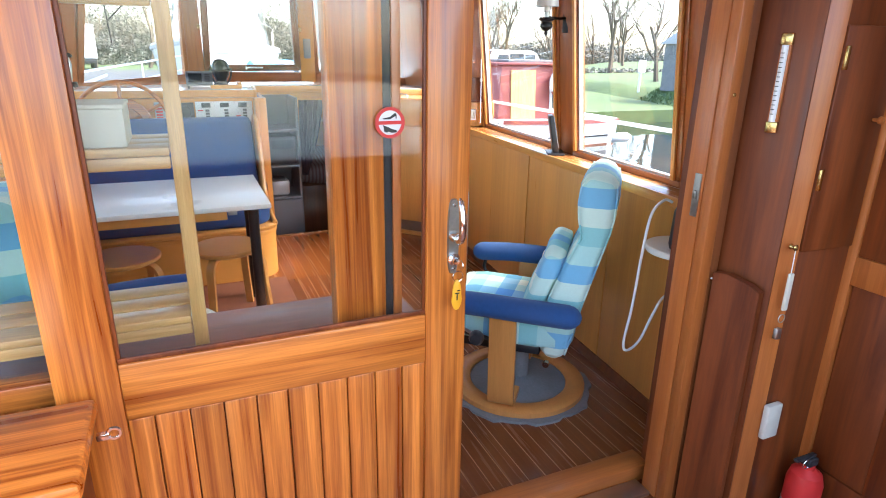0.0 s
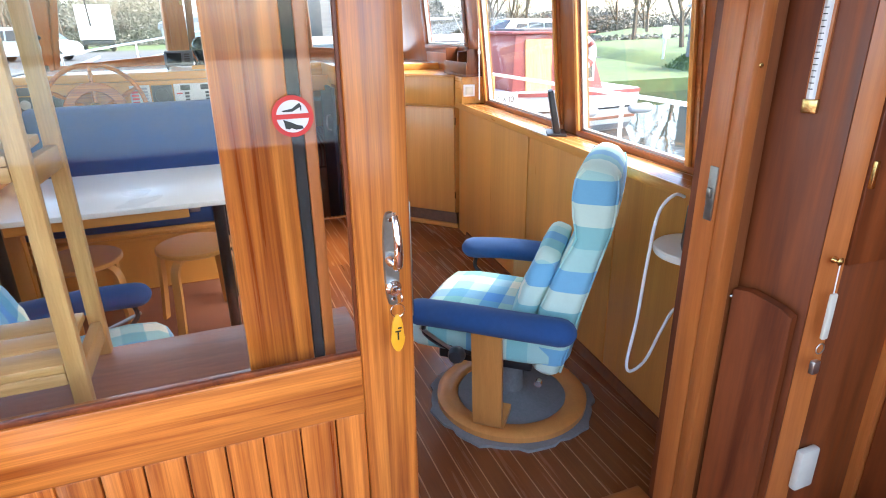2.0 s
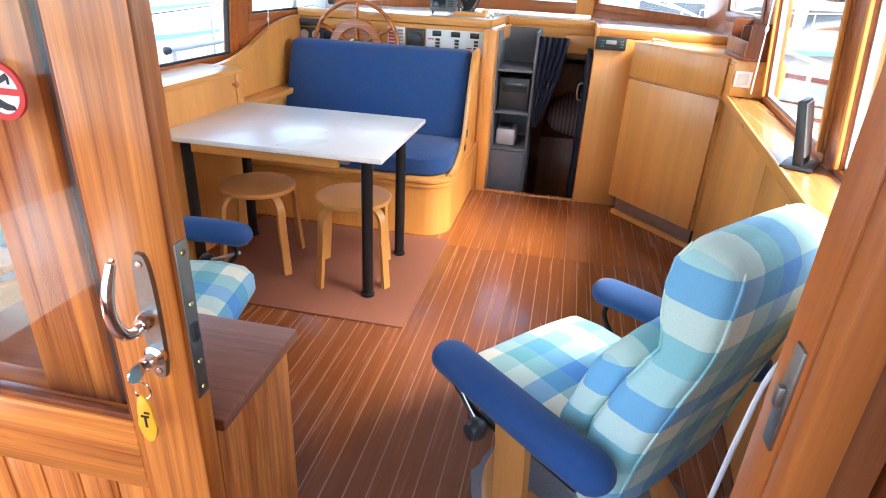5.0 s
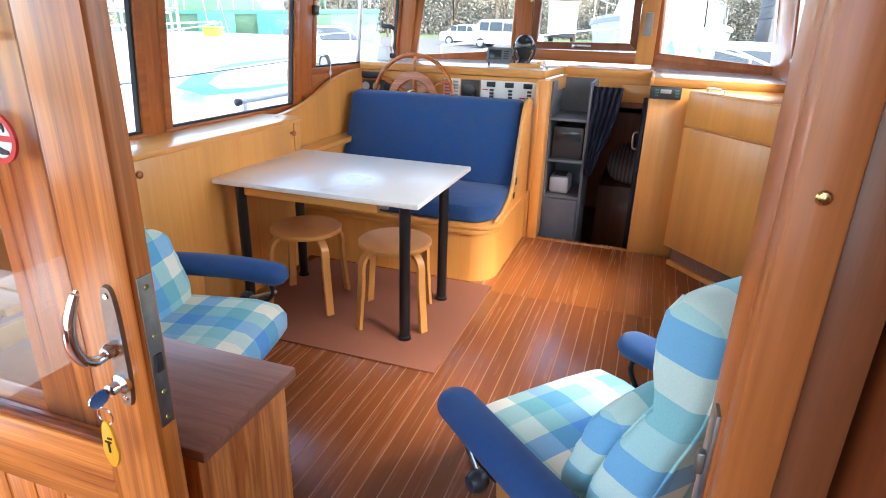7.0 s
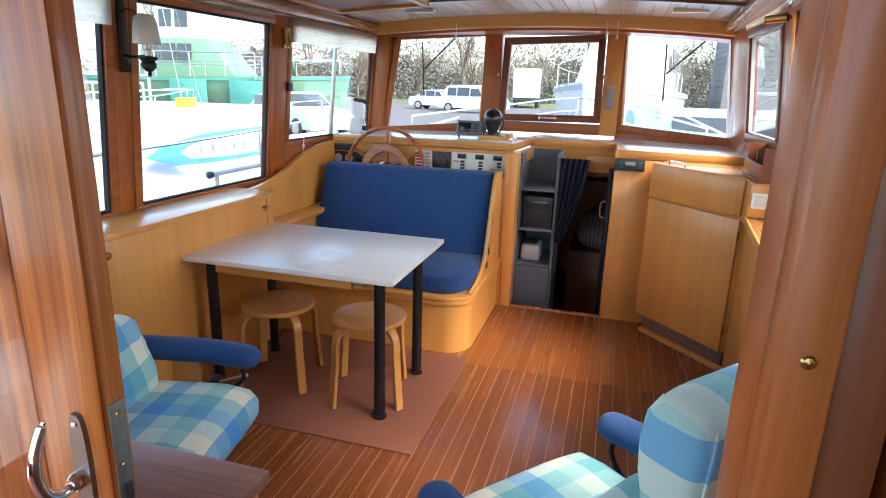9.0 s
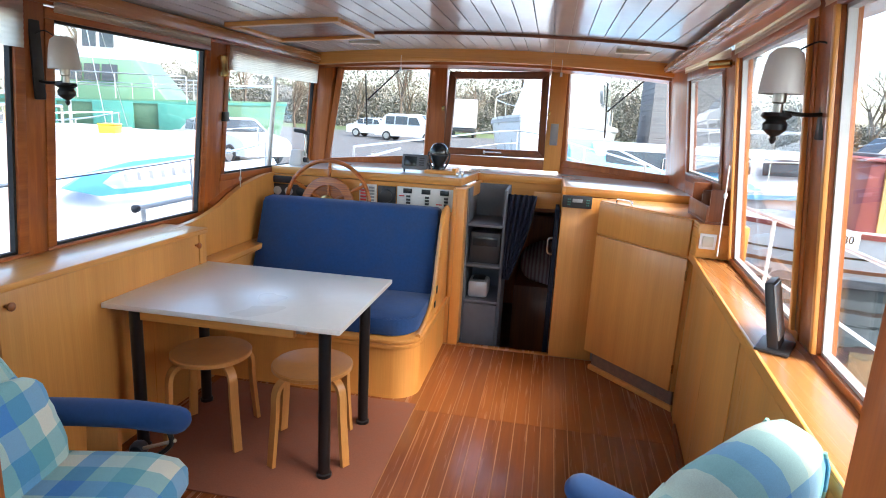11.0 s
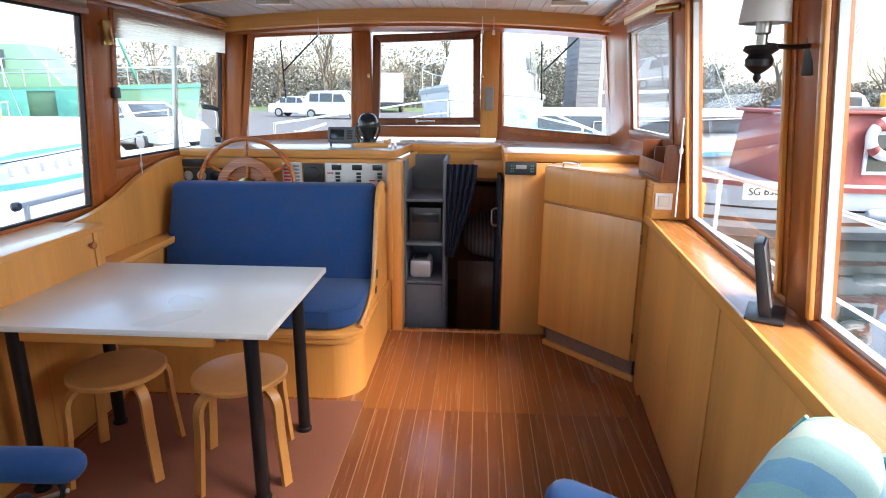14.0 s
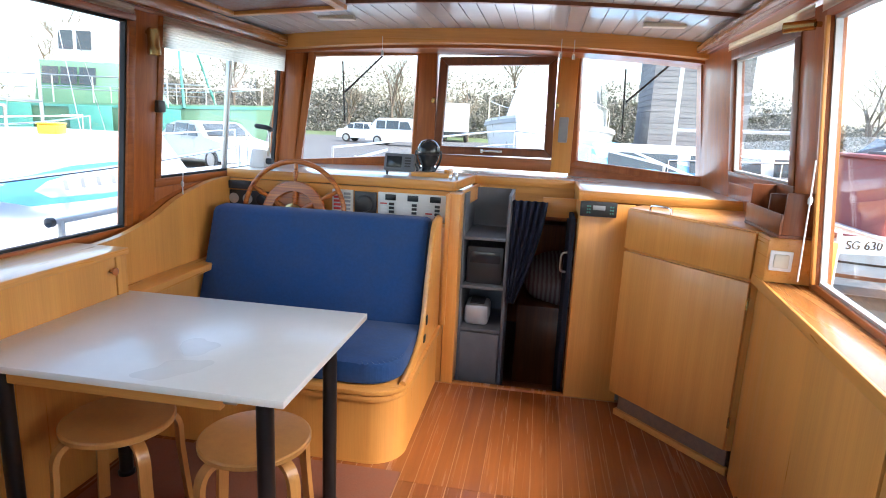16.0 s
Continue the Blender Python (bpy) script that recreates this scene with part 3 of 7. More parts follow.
# windscreen
def quad_frame(bm, q, w, d, bevel=0.004):
    """A frame of width w round four corners, low left, low right, high right, high left."""
    q = [Vector(p) for p in q]
    c = sum(q, Vector()) / 4
    ax = (q[1] - q[0]).normalized()
    for i in range(4):
        a, b = q[i], q[(i + 1) % 4]
        def out(p):
            v = p - c
            return p + ax * math.copysign(w, v.dot(ax)) + Vector((0, 0, math.copysign(w, v.z)))
        n = Vector((ax.y, -ax.x, 0)) * d
        hexa(bm, [a - n, b - n, out(b) - n, out(a) - n], [a + n, b + n, out(b) + n, out(a) + n], bevel)
    return bm


def quad_pane(bm, q, d=0.003):
    q = [Vector(p) for p in q]
    ax = (q[1] - q[0]).normalized()
    n = Vector((ax.y, -ax.x, 0)) * d
    return hexa(bm, [p - n for p in q], [p + n for p in q])


SCREEN = [("window_7", [(-0.41, 6.2, 1.213), (0.362, 6.48, 1.268), (0.385, 6.48, 2.0), (-0.29, 6.2, 1.945)], "port windscreen pane in a mahogany frame"),
          ("window_9", [(1.608, 6.48, 1.297), (2.411, 6.2, 1.245), (2.316, 6.2, 1.985), (1.582, 6.48, 2.02)], "starboard windscreen pane in a mahogany frame")]
for n, q, label in SCREEN:
    t = tagged(new(n), label, "window", kind="structure")
    bm = B()
    quad_frame(bm, q, 0.05, 0.03)
    part("window_frame", bm, M_FRAME_Z, t)
    bm = B()
    quad_pane(bm, q)
    part("pane", bm, M_GLASS, t, smooth=False).visible_shadow = False
t = tagged(new("window_8"), "opening centre windscreen in a thick dark mahogany frame", "window", kind="structure")
q = [(0.602, 6.46, 1.353), (1.362, 6.46, 1.364), (1.35, 6.46, 1.955), (0.627, 6.46, 1.93)]
bm = B()
quad_frame(bm, q, 0.06, 0.035, 0.008)
part("window_frame", bm, M_DARK_Z, t)
bm = B()
quad_pane(bm, q)
part("pane", bm, M_GLASS, t, smooth=False).visible_shadow = False
bm = B()
box(bm, 0.92, 1.06, 6.395, 6.42, 1.325, 1.34, 0.004)
box(bm, 0.9, 0.92, 6.4, 6.43, 1.315, 1.345, 0.003)
part("handle", bm, M_CHROME, t, "small chrome window catch")
for x, z in ((0.53, 1.68), (1.43, 1.68)):
    bm = B()
    box(bm, x - 0.012, x + 0.012, 6.41, 6.43, z - 0.02, z + 0.02, 0.003)
    part("clip", bm, M_BRASS, t)
tr = tagged(new("trim_windscreen"), "varnished wooden posts and sill round the windscreen", "trim", kind="structure")
for low, high in (([(0.41, 6.44), (0.545, 6.44), (0.545, 6.55), (0.41, 6.55)], None), ([(1.42, 6.44), (1.56, 6.44), (1.56, 6.55), (1.42, 6.55)], None)):
    bm = B()
    prism(bm, low, 1.2, 2.06, 0.005)
    part("post", bm, M_OAK_Z if low[0][0] > 1 else M_FRAME_Z, tr)
bm = B()
box(bm, 0.54, 1.425, 6.45, 6.54, 1.2, 1.29, 0.005)
part("sill", bm, M_FRAME_X, tr)
bm = B()
box(bm, 0.54, 1.425, 6.45, 6.54, 2.015, 2.08, 0.003)
part("head", bm, M_FRAME_X, tr)
for x0, y0, z0, x1, y1, z1 in ((-0.52, 6.17, 1.165, 0.42, 6.5, 1.222), (1.55, 6.5, 1.25, 2.5, 6.17, 1.195)):
    bm = B()
    hexa(bm, [(x0, y0 - 0.03, 1.0), (x1, y1 - 0.03, 1.0), (x1, y1 + 0.06, 1.0), (x0, y0 + 0.06, 1.0)],
         [(x0, y0 - 0.03, z0), (x1, y1 - 0.03, z1), (x1, y1 + 0.06, z1), (x0, y0 + 0.06, z0)], 0.004)
    part("sill", bm, M_FRAME_X, tr)
for q in ([(-0.62, 6.13), (-0.465, 6.14), (-0.44, 6.26), (-0.62, 6.26)], [(2.46, 6.13), (2.56, 6.12), (2.56, 6.26), (2.46, 6.26)]):
    bm = B()
    s = 0.115 if q[0][0] < 0 else -0.1
    hexa(bm, [(x, y, 1.0) for x, y in q], [(x + s, y, 2.06) for x, y in q], 0.006)
    part("corner_post", bm, M_FRAME_Z, tr)

# ---- dashboard, doorway to the fore cabin ----
DZ = 1.185
def slab(name, poly, z0, z1, material, label, bevel=0.004):
    bm = B()
    prism(bm, poly, z0, z1, bevel)
    return structure(name, bm, material, label, "dashboard", True)


slab("dashboard_port", [(-0.56, 5.42), (0.86, 5.42), (0.92, 5.96), (0.92, 6.42), (0.36, 6.42), (-0.56, 6.16)], DZ - 0.03, DZ, M_DASH_TOP, "glossy cream laminate dashboard top")
slab("dashboard_centre", [(0.92, 5.96), (1.58, 5.96), (1.58, 6.45), (0.92, 6.45)], DZ - 0.03, DZ, M_DASH_TOP, "glossy cream dashboard top behind the doorway")
slab("dashboard_starboard", [(1.58, 5.38), (2.5, 5.3), (2.5, 6.16), (1.58, 6.42)], DZ - 0.03, DZ, M_DASH_TOP, "glossy cream laminate shelf beside the doorway")
bm = B()
for a, b in (((-0.56, 5.41), (0.87, 5.41)), ((0.87, 5.41), (0.925, 5.95)), ((0.925, 5.95), (1.575, 5.95)), ((1.575, 5.95), (1.575, 5.37)), ((1.575, 5.37), (2.5, 5.29))):
    d = (Vector(b) - Vector(a)).normalized()
    n = Vector((-d.y, d.x)) * 0.02
    a, b = Vector(a) - d * 0.004, Vector(b) + d * 0.004
    prism(bm, [a, b, b + n, a + n], DZ - 0.05, DZ + 0.004, 0.003)
structure("trim_dashboard", bm, M_OAK_X, "pale oak edge of the dashboard", "trim", True)
bm = B()
prism(bm, [(0.9, 5.43), (0.94, 5.96), (0.96, 5.96), (0.92, 5.43)], 1.04, DZ - 0.05)
box(bm, 0.94, 1.58, 5.96, 5.98, 1.0, DZ - 0.05)
box(bm, 1.582, 1.602, 5.425, 5.98, 1.04, DZ - 0.05)
structure("panelling_recess", bm, M_OAK_X, "pale oak recess over the cabin doorway", "panelling")

# jambs and fore bulkhead
bm = B()
box(bm, 0.855, 0.925, 5.27, 5.42, 0.0, DZ - 0.05, 0.004)
structure("door_jamb_port", bm, M_OAK_Z, "pale oak door jamb", "jamb", True)
bm = B()
box(bm, 1.58, 1.87, 5.27, 5.3, 0.0, DZ - 0.05, 0.004)
box(bm, 1.58, 1.608, 5.3, 5.42, 0.0, DZ - 0.05, 0.003)
structure("panelling_front", bm, M_OAK_Z, "pale oak panel between doorway and corner cabinet", "panelling", True)
bm = B()
box(bm, 1.61, 2.6, 5.45, 5.5, -0.5, 1.1)
box(bm, -0.7, 0.9, 5.5, 5.54, -0.5, 1.1)
structure("wall_fore", bm, M_GREY, "plain bulkhead behind the cabinets", "wall")
bm = B()
box(bm, 0.925, 1.58, 5.262, 5.3, -0.02, 0.012, 0.003)
structure("threshold_fore", bm, M_SILL_Y, "worn wooden threshold of the cabin doorway", "threshold", True)
# the fore cabin
bm = B()
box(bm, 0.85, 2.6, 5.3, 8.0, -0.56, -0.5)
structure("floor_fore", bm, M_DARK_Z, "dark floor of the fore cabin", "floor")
bm = B()
box(bm, 0.86, 0.92, 5.54, 8.0, -0.5, 0.82)
box(bm, 2.6, 2.65, 5.5, 8.0, -0.5, 0.82)
box(bm, 0.86, 2.65, 8.0, 8.05, -0.5, 0.82)
box(bm, 0.86, 2.65, 6.36, 6.4, 0.82, 1.15)
structure("wall_cabin", bm, M_FRAME_Z, "mahogany lining of the fore cabin", "wall")
bm = B()
box(bm, 0.86, 2.65, 6.36, 8.05, 0.82, 0.86)
structure("ceiling_fore", bm, M_CEIL, "low ceiling of the fore cabin", "ceiling")

# ---- aft side: bulkhead, sliding door, doorway ----
t = tagged(new("wall_aft"), "varnished wooden aft bulkhead of the wheelhouse", "wall", kind="structure")
bm = B()
box(bm, -1.2, 0.782, 1.76, 1.81, -0.02, 0.735)
part("panel", bm, M_DOOR_V, t)
bm = B()
box(bm, -1.2, 0.782, 1.755, 1.815, 0.735, 0.79, 0.004)
part("rail", bm, M_DOOR_H, t)
bm = B()
box(bm, 0.627, 0.758, 1.752, 1.82, 0.79, 2.12, 0.005)
part("post", bm, M_DOOR_V, t)
bm = B()
box(bm, 0.758, 0.782, 1.765, 1.8, 0.79, 2.1, 0.003)
part("seal", bm, M_RUBBER, t, "black rubber door seal")
bm = B()
box(bm, 0.782, 0.805, 1.76, 1.815, 0.0, 2.1, 0.003)
part("edge_strip", bm, M_FRAME_Z, t)
bm = B()
box(bm, -1.2, 0.627, 1.755, 1.815, 1.93, 2.15, 0.004)
box(bm, 0.805, 2.4, 1.755, 1.815, 2.0, 2.15, 0.004)
part("head", bm, M_DOOR_H, t)
bm = B()
box(bm, -0.72, -0.6, 1.752, 1.82, 0.79, 1.93, 0.004)
box(bm, -1.2, -0.72, 1.76, 1.81, 0.79, 2.1)
part("post", bm, M_DOOR_V, t)
bm = B()
box(bm, -0.6, 0.627, 1.782, 1.787, 0.79, 1.93)
part("pane", bm, M_BULKGLASS, t, smooth=False).visible_shadow = False
bm = B()
box(bm, 0.805, 1.76, 1.745, 1.835, -0.02, 0.06, 0.006)
structure("threshold_aft", bm, M_FRAME_X, "raised mahogany door sill", "threshold", True)
bm = B()
box(bm, 0.0, 1.7, 1.665, 1.74, -0.03, 0.012, 0.003)
structure("door_track", bm, M_STEEL, "worn metal sliding door track", "track", True)

door = tagged(new("door_1"), "sliding door half open, varnished fir with glass above boards", "door", kind="structure")
DY0, DY1 = 1.688, 1.73
DX0, DX1 = 0.13, 0.845
bm = B()
box(bm, 0.005, DX0, DY0, DY1, 0.06, 1.98, 0.006)
part("stile", bm, M_DOOR_V, door)
bm = B()
box(bm, DX1, 0.96, DY0, DY1, 0.06, 1.98, 0.006)
part("stile", bm, M_DOOR_V, door)
for z0, z1 in ((0.695, 0.836), (0.06, 0.17), (1.87, 1.98)):
    bm = B()
    box(bm, DX0, DX1, DY0 + 0.002, DY1 - 0.002, z0, z1, 0.005)
    part("rail", bm, M_DOOR_H, door)
edges_ = [DX0] + [0.185 + 0.0744 * i for i in range(9)] + [DX1]
for x0, x1 in zip(edges_, edges_[1:]):
    bm = B()
    box(bm, x0 + 0.0012, x1 - 0.0012, DY0 + 0.006, DY1 - 0.008, 0.17, 0.695, 0.0042)
    part("board", bm, M_DOOR_V, door)
bm = B()
box(bm, DX0, DX1, DY0 + 0.02, DY1 - 0.012, 0.168, 0.697)
part("board_backing", bm, M_AFT_Z, door)
bm = B()
box(bm, DX0, DX1, DY0 + 0.018, DY0 + 0.021, 0.836, 1.87)
part("pane", bm, M_DOORGLASS, door, smooth=False).visible_shadow = False
bm = B()
for x0, x1, z0, z1 in ((DX0, DX1, 0.836, 0.848), (DX0, DX0 + 0.008, 0.848, 1.87), (DX1 - 0.008, DX1, 0.848, 1.87)):
    box(bm, x0, x1, DY0 + 0.006, DY0 + 0.017, z0, z1, 0.002)
part("glazing_bead", bm, M_AFT_Z, door, "dark worn glazing bead")
# handle, lock and plates on the free stile
HX = 0.917
bm = B()
outline = [(0.0165 * math.copysign(abs(math.cos(a)) ** 0.55, math.cos(a)), 0.1 * math.copysign(abs(math.sin(a)) ** 0.8, math.sin(a))) for a in [2 * math.pi * i / 36 for i in range(36)]]
hexa(bm, [(HX + x, DY0, 1.043 + z) for x, z in outline], [(HX + 0.86 * x, DY0 - 0.006, 1.043 + 0.98 * z) for x, z in outline])
plate_ = part("back_plate", bm, M_WORN, door, "long rounded steel back plate")
for z in (1.127, 0.958):
    bm = B()
    lathe(bm, [(0.0, 0), (0.005, 0.0005), (0.004, 0.002), (0.0, 0.0022)], 10, pose(HX, DY0 - 0.006, z, 90))
    part("screw", bm, M_CHROME, plate_)
bm = B()
lathe(bm, [(0.0, 0), (0.014, 0.0), (0.013, 0.014), (0.009, 0.02), (0.0, 0.02)], 18, pose(HX, DY0 - 0.006, 1.045, 90))
part("boss", bm, M_CHROME, plate_)
hook_ = curve_pts([(HX, DY0 - 0.018, 1.045), (HX - 0.001, DY0 - 0.036, 1.04), (HX - 0.002, DY0 - 0.056, 1.052), (HX - 0.003, DY0 - 0.066, 1.08), (HX - 0.003, DY0 - 0.064, 1.112), (HX - 0.003, DY0 - 0.052, 1.14), (HX - 0.003, DY0 - 0.044, 1.152)], 5)
bm = B()
tube(bm, hook_, 0.009, 12, [0.0065 + 0.0025 * math.sin(math.pi * min(1, i / (len(hook_) - 1) * 1.15)) - (0.003 if i > len(hook_) - 4 else 0) for i in range(len(hook_))])
part("handle", bm, M_CHROME, door, "hooked chrome pull handle")
bm = B()
lathe(bm, [(0.0, 0), (0.016, 0.0), (0.016, 0.008), (0.01, 0.013), (0.01, 0.026), (0.0, 0.027)], 18, pose(HX, DY0 - 0.004, 0.985, 90))
part("lock_cylinder", bm, M_CHROME, door, "chrome lock cylinder")
bm = B()
hexa(bm, [(HX - 0.0015, DY0 - 0.048 + 0.017 * math.cos(a), 0.984 + 0.013 * math.sin(a)) for a in [2 * math.pi * i / 14 for i in range(14)]],
     [(HX + 0.0015, DY0 - 0.048 + 0.017 * math.cos(a), 0.984 + 0.013 * math.sin(a)) for a in [2 * math.pi * i / 14 for i in range(14)]])
part("key", bm, M_CHROME, door, "small key left in the lock")
bm = B()
box(bm, 0.9605, 0.9635, DY0 + 0.008, DY1 - 0.008, 0.905, 1.155, 0.001)
lp_ = part("lock_plate", bm, M_WORN, door, "worn steel lock plate on the door edge")
for z in (0.92, 0.965, 1.06, 1.138):
    bm = B()
    lathe(bm, [(0.0, 0), (0.0045, 0.0005), (0.004, 0.002), (0.0, 0.0022)], 8, pose(0.9635, (DY0 + DY1) / 2, z, 0, 90))
    part("screw", bm, M_BRASS, lp_)
bm = B()
box(bm, 0.962, 0.967, DY0 + 0.014, DY1 - 0.014, 1.0, 1.03, 0.002)
part("latch", bm, M_PLASTIC, lp_, "dark latch opening")

tag_ = thing("key_tag", "yellow plastic key tag hanging from the lock key", "key tag")
bm = B()
prof = [(0.0155 * math.cos(a) * (1 if math.sin(a) < 0 else 0.8), 0.042 * math.sin(a)) for a in [i * math.pi / 10 for i in range(20)]]
hexa(bm, [(0.912 + x, DY0 - 0.044, 0.9 + z) for x, z in prof], [(0.912 + x, DY0 - 0.039, 0.9 + z) for x, z in prof], 0.001)
part("fob", bm, M_YELLOW, tag_)
bm = B()
torus(bm, 0.014, 0.0012, 20, 5, pose(0.914, DY0 - 0.042, 0.95, 90))
part("key_ring", bm, M_CHROME, tag_)
bm = B()
for x, z, w, h in ((0.912, 0.905, 0.012, 0.003), (0.912, 0.895, 0.003, 0.018), (0.916, 0.912, 0.008, 0.003)):
    box(bm, x - w / 2, x + w / 2, DY0 - 0.0455, DY0 - 0.0442, z - h / 2, z + h / 2)
part("print", bm, M_BLACK, tag_)

sg = thing("shoe_sign", "round red and white no-shoes sign stuck on the door glass", "sign")
SX, SZ, SY = 0.756, 1.332, 1.7
bm = B()
lathe(bm, [(0.0, 0), (0.0335, 0), (0.0335, 0.002), (0.0, 0.002)], 40, pose(SX, SY, SZ, 90))
part("disc", bm, M_WHITE_PL, sg)
bm = B()
loft(bm, [[(SX + r * math.cos(a), SY - d, SZ + r * math.sin(a)) for r, d in ((0.028, 0.002), (0.028, 0.0045), (0.0355, 0.0045), (0.0355, 0.0))] for a in [2 * math.pi * i / 44 for i in range(45)]], caps=False)
part("red_ring", bm, M_RED, sg, "red ring")
bm = B()
box(bm, SX - 0.029, SX + 0.029, SY - 0.004, SY - 0.0021, SZ - 0.004, SZ + 0.004)
part("red_bar", bm, M_RED, sg, "red bar")
shoe = [(-0.018, 0.001), (0.0, 0.004), (0.008, 0.01), (0.013, 0.013), (0.016, 0.008), (0.0155, 0.0), (0.014, 0.0), (0.0135, 0.006), (0.006, 0.002), (0.0, -0.001), (-0.016, -0.001)]
bm = B()
hexa(bm, [(SX + x, SY - 0.004, SZ + 0.009 + z) for x, z in shoe], [(SX + x, SY - 0.0021, SZ + 0.009 + z) for x, z in shoe])
part("shoe_print", bm, M_BLACK, sg, "black high-heel silhouette")
boot = [(-0.017, 0.009), (-0.012, 0.007), (-0.004, 0.004), (0.006, -0.001), (0.015, -0.003), (0.017, -0.008), (0.004, -0.009), (-0.004, -0.006), (-0.008, -0.008), (-0.014, -0.006), (-0.015, 0.002)]
bm = B()
hexa(bm, [(SX + x, SY - 0.004, SZ - 0.014 + z) for x, z in boot], [(SX + x, SY - 0.0021, SZ - 0.014 + z) for x, z in boot])
part("boot_print", bm, M_BLACK, sg, "black low-shoe silhouette")

# starboard jamb and the aft side panelling
t = tagged(new("door_jamb_aft"), "varnished mahogany jamb of the sliding door", "jamb", kind="structure")
bm = B()
box(bm, 1.702, 1.77, 1.645, 1.712, 0.0, 2.1, 0.004)
part("post", bm, M_FRAME_Z, t)
bm = B()
box(bm, 1.703, 1.746, 1.606, 1.644, 0.0, 2.1, 0.006)
part("facing", bm, M_FRAME_Z, t)
bm = B()
box(bm, 1.747, 1.79, 1.618, 1.66, 0.0, 2.1, 0.004)
part("rebate", bm, M_DARK_Z, t, "dark rebate behind the facing")
bm = B()
box(bm, 1.698, 1.7025, 1.652, 1.676, 1.03, 1.16, 0.001)
box(bm, 1.69, 1.698, 1.658, 1.67, 1.085, 1.11, 0.002)
part("strike_plate", bm, M_WORN, t, "worn steel strike plate")
bm = B()
lathe(bm, [(0.0, 0), (0.006, 0.001), (0.0045, 0.003), (0.0, 0.004)], 10, pose(1.724, 1.606, 1.388, 90))
part("screw", bm, M_BRASS, t)

t = tagged(new("panelling_aft"), "glossy dark mahogany lining of the aft deck", "panelling", kind="structure")
def upright(bm, a, b, z0, z1, thick, bevel=0.003):
    """A board standing on the line from a to b."""
    a, b = Vector(a), Vector(b)
    d = (b - a).normalized()
    n = Vector((d.y, -d.x)) * thick
    return prism(bm, [a, b, b - n, a - n], z0, z1, bevel)


for a, b, z0, z1, th, m, nm in (((1.79, 1.655), (1.845, 1.47), 0.0, 2.1, 0.03, M_AFT_Z, "panel"), ((1.845, 1.475), (1.895, 1.445), 0.0, 2.1, 0.04, M_FRAME_Z, "post"),
                                ((1.895, 1.452), (2.11, 1.44), 0.0, 0.964, 0.03, M_AFT_Z, "panel"), ((1.895, 1.452), (2.11, 1.44), 1.566, 2.1, 0.03, M_AFT_Z, "panel"),
                                ((2.11, 1.46), (2.11, 1.415), 0.0, 2.1, 0.04, M_FRAME_Z, "post"), ((2.12, 1.415), (2.12, -0.9), 0.0, 0.2, 0.03, M_AFT_Z, "panel"),
                                ((2.112, 1.415), (2.112, -0.9), 0.84, 0.93, 0.04, M_FRAME_Z, "rail"), ((2.13, 1.415), (2.13, -0.9), 0.2, 0.84, 0.03, M_AFT_Z, "panel"),
                                ((2.13, 1.2), (2.13, -0.9), 0.93, 2.1, 0.03, M_DARK_Z, "panel"), ((2.12, 1.415), (2.12, 1.2), 0.93, 2.1, 0.04, M_AFT_Z, "panel"),
                                ((2.1, 1.22), (2.1, 1.17), 0.84, 2.1, 0.03, M_FRAME_Z, "post")):
    bm = B()
    upright(bm, a, b, z0, z1, th)
    part(nm, bm, m, t)
for y in (1.24, 1.06, 0.88, 0.7, 0.52):
    bm = B()
    box(bm, 2.1255, 2.1305, y, y + 0.17, 0.202, 0.838, 0.002)
    part("board", bm, M_AFT_Z, t)
cup = tagged(new("door_2"), "closed mahogany cupboard door with small brass hinges", "door", kind="structure")
bm = B()
upright(bm, (1.9, 1.442), (2.105, 1.43), 0.96, 1.57, 0.02, 0.004)
part("leaf", bm, M_AFT_Z, cup)
for z in (1.49, 1.17):
    bm = B()
    box(bm, 1.899, 1.911, 1.432, 1.442, z - 0.03, z + 0.03, 0.002)
    part("hinge", bm, M_BRASS, cup)
bm = B()
lathe(bm, [(0.005, 0), (0.006, 0.012), (0.011, 0.018), (0.01, 0.025), (0.0, 0.028)], 12, pose(2.06, 1.43, 1.33, 90))
part("knob", bm, M_FRAME_Z, cup)

th = thing("thermometer", "long thermometer on a wooden board with brass ends", "thermometer", pose(1.822, 1.547, 1.42, 0, 0, -73.5))
bm = B()
box(bm, -0.014, 0.014, -0.012, 0.0, -0.13, 0.13, 0.003)
part("scale", bm, M_FRAME_Z, th, "dark wooden scale board")
for z in (0.115, -0.115):
    bm = B()
    box(bm, -0.016, 0.016, -0.015, 0.001, z - 0.016, z + 0.016, 0.004)
    part("end_cap", bm, M_BRASS, th)
bm = B()
tube(bm, [(0, -0.014, -0.1), (0, -0.014, 0.1)], 0.009)
part("glass_tube", bm, M_WHITE_PL, th)
for i in range(14):
    bm = B()
    box(bm, -0.004, 0.004, -0.0245, -0.022, -0.08 + i * 0.0122, -0.078 + i * 0.0122)
    part("mark", bm, M_BLACK, th)

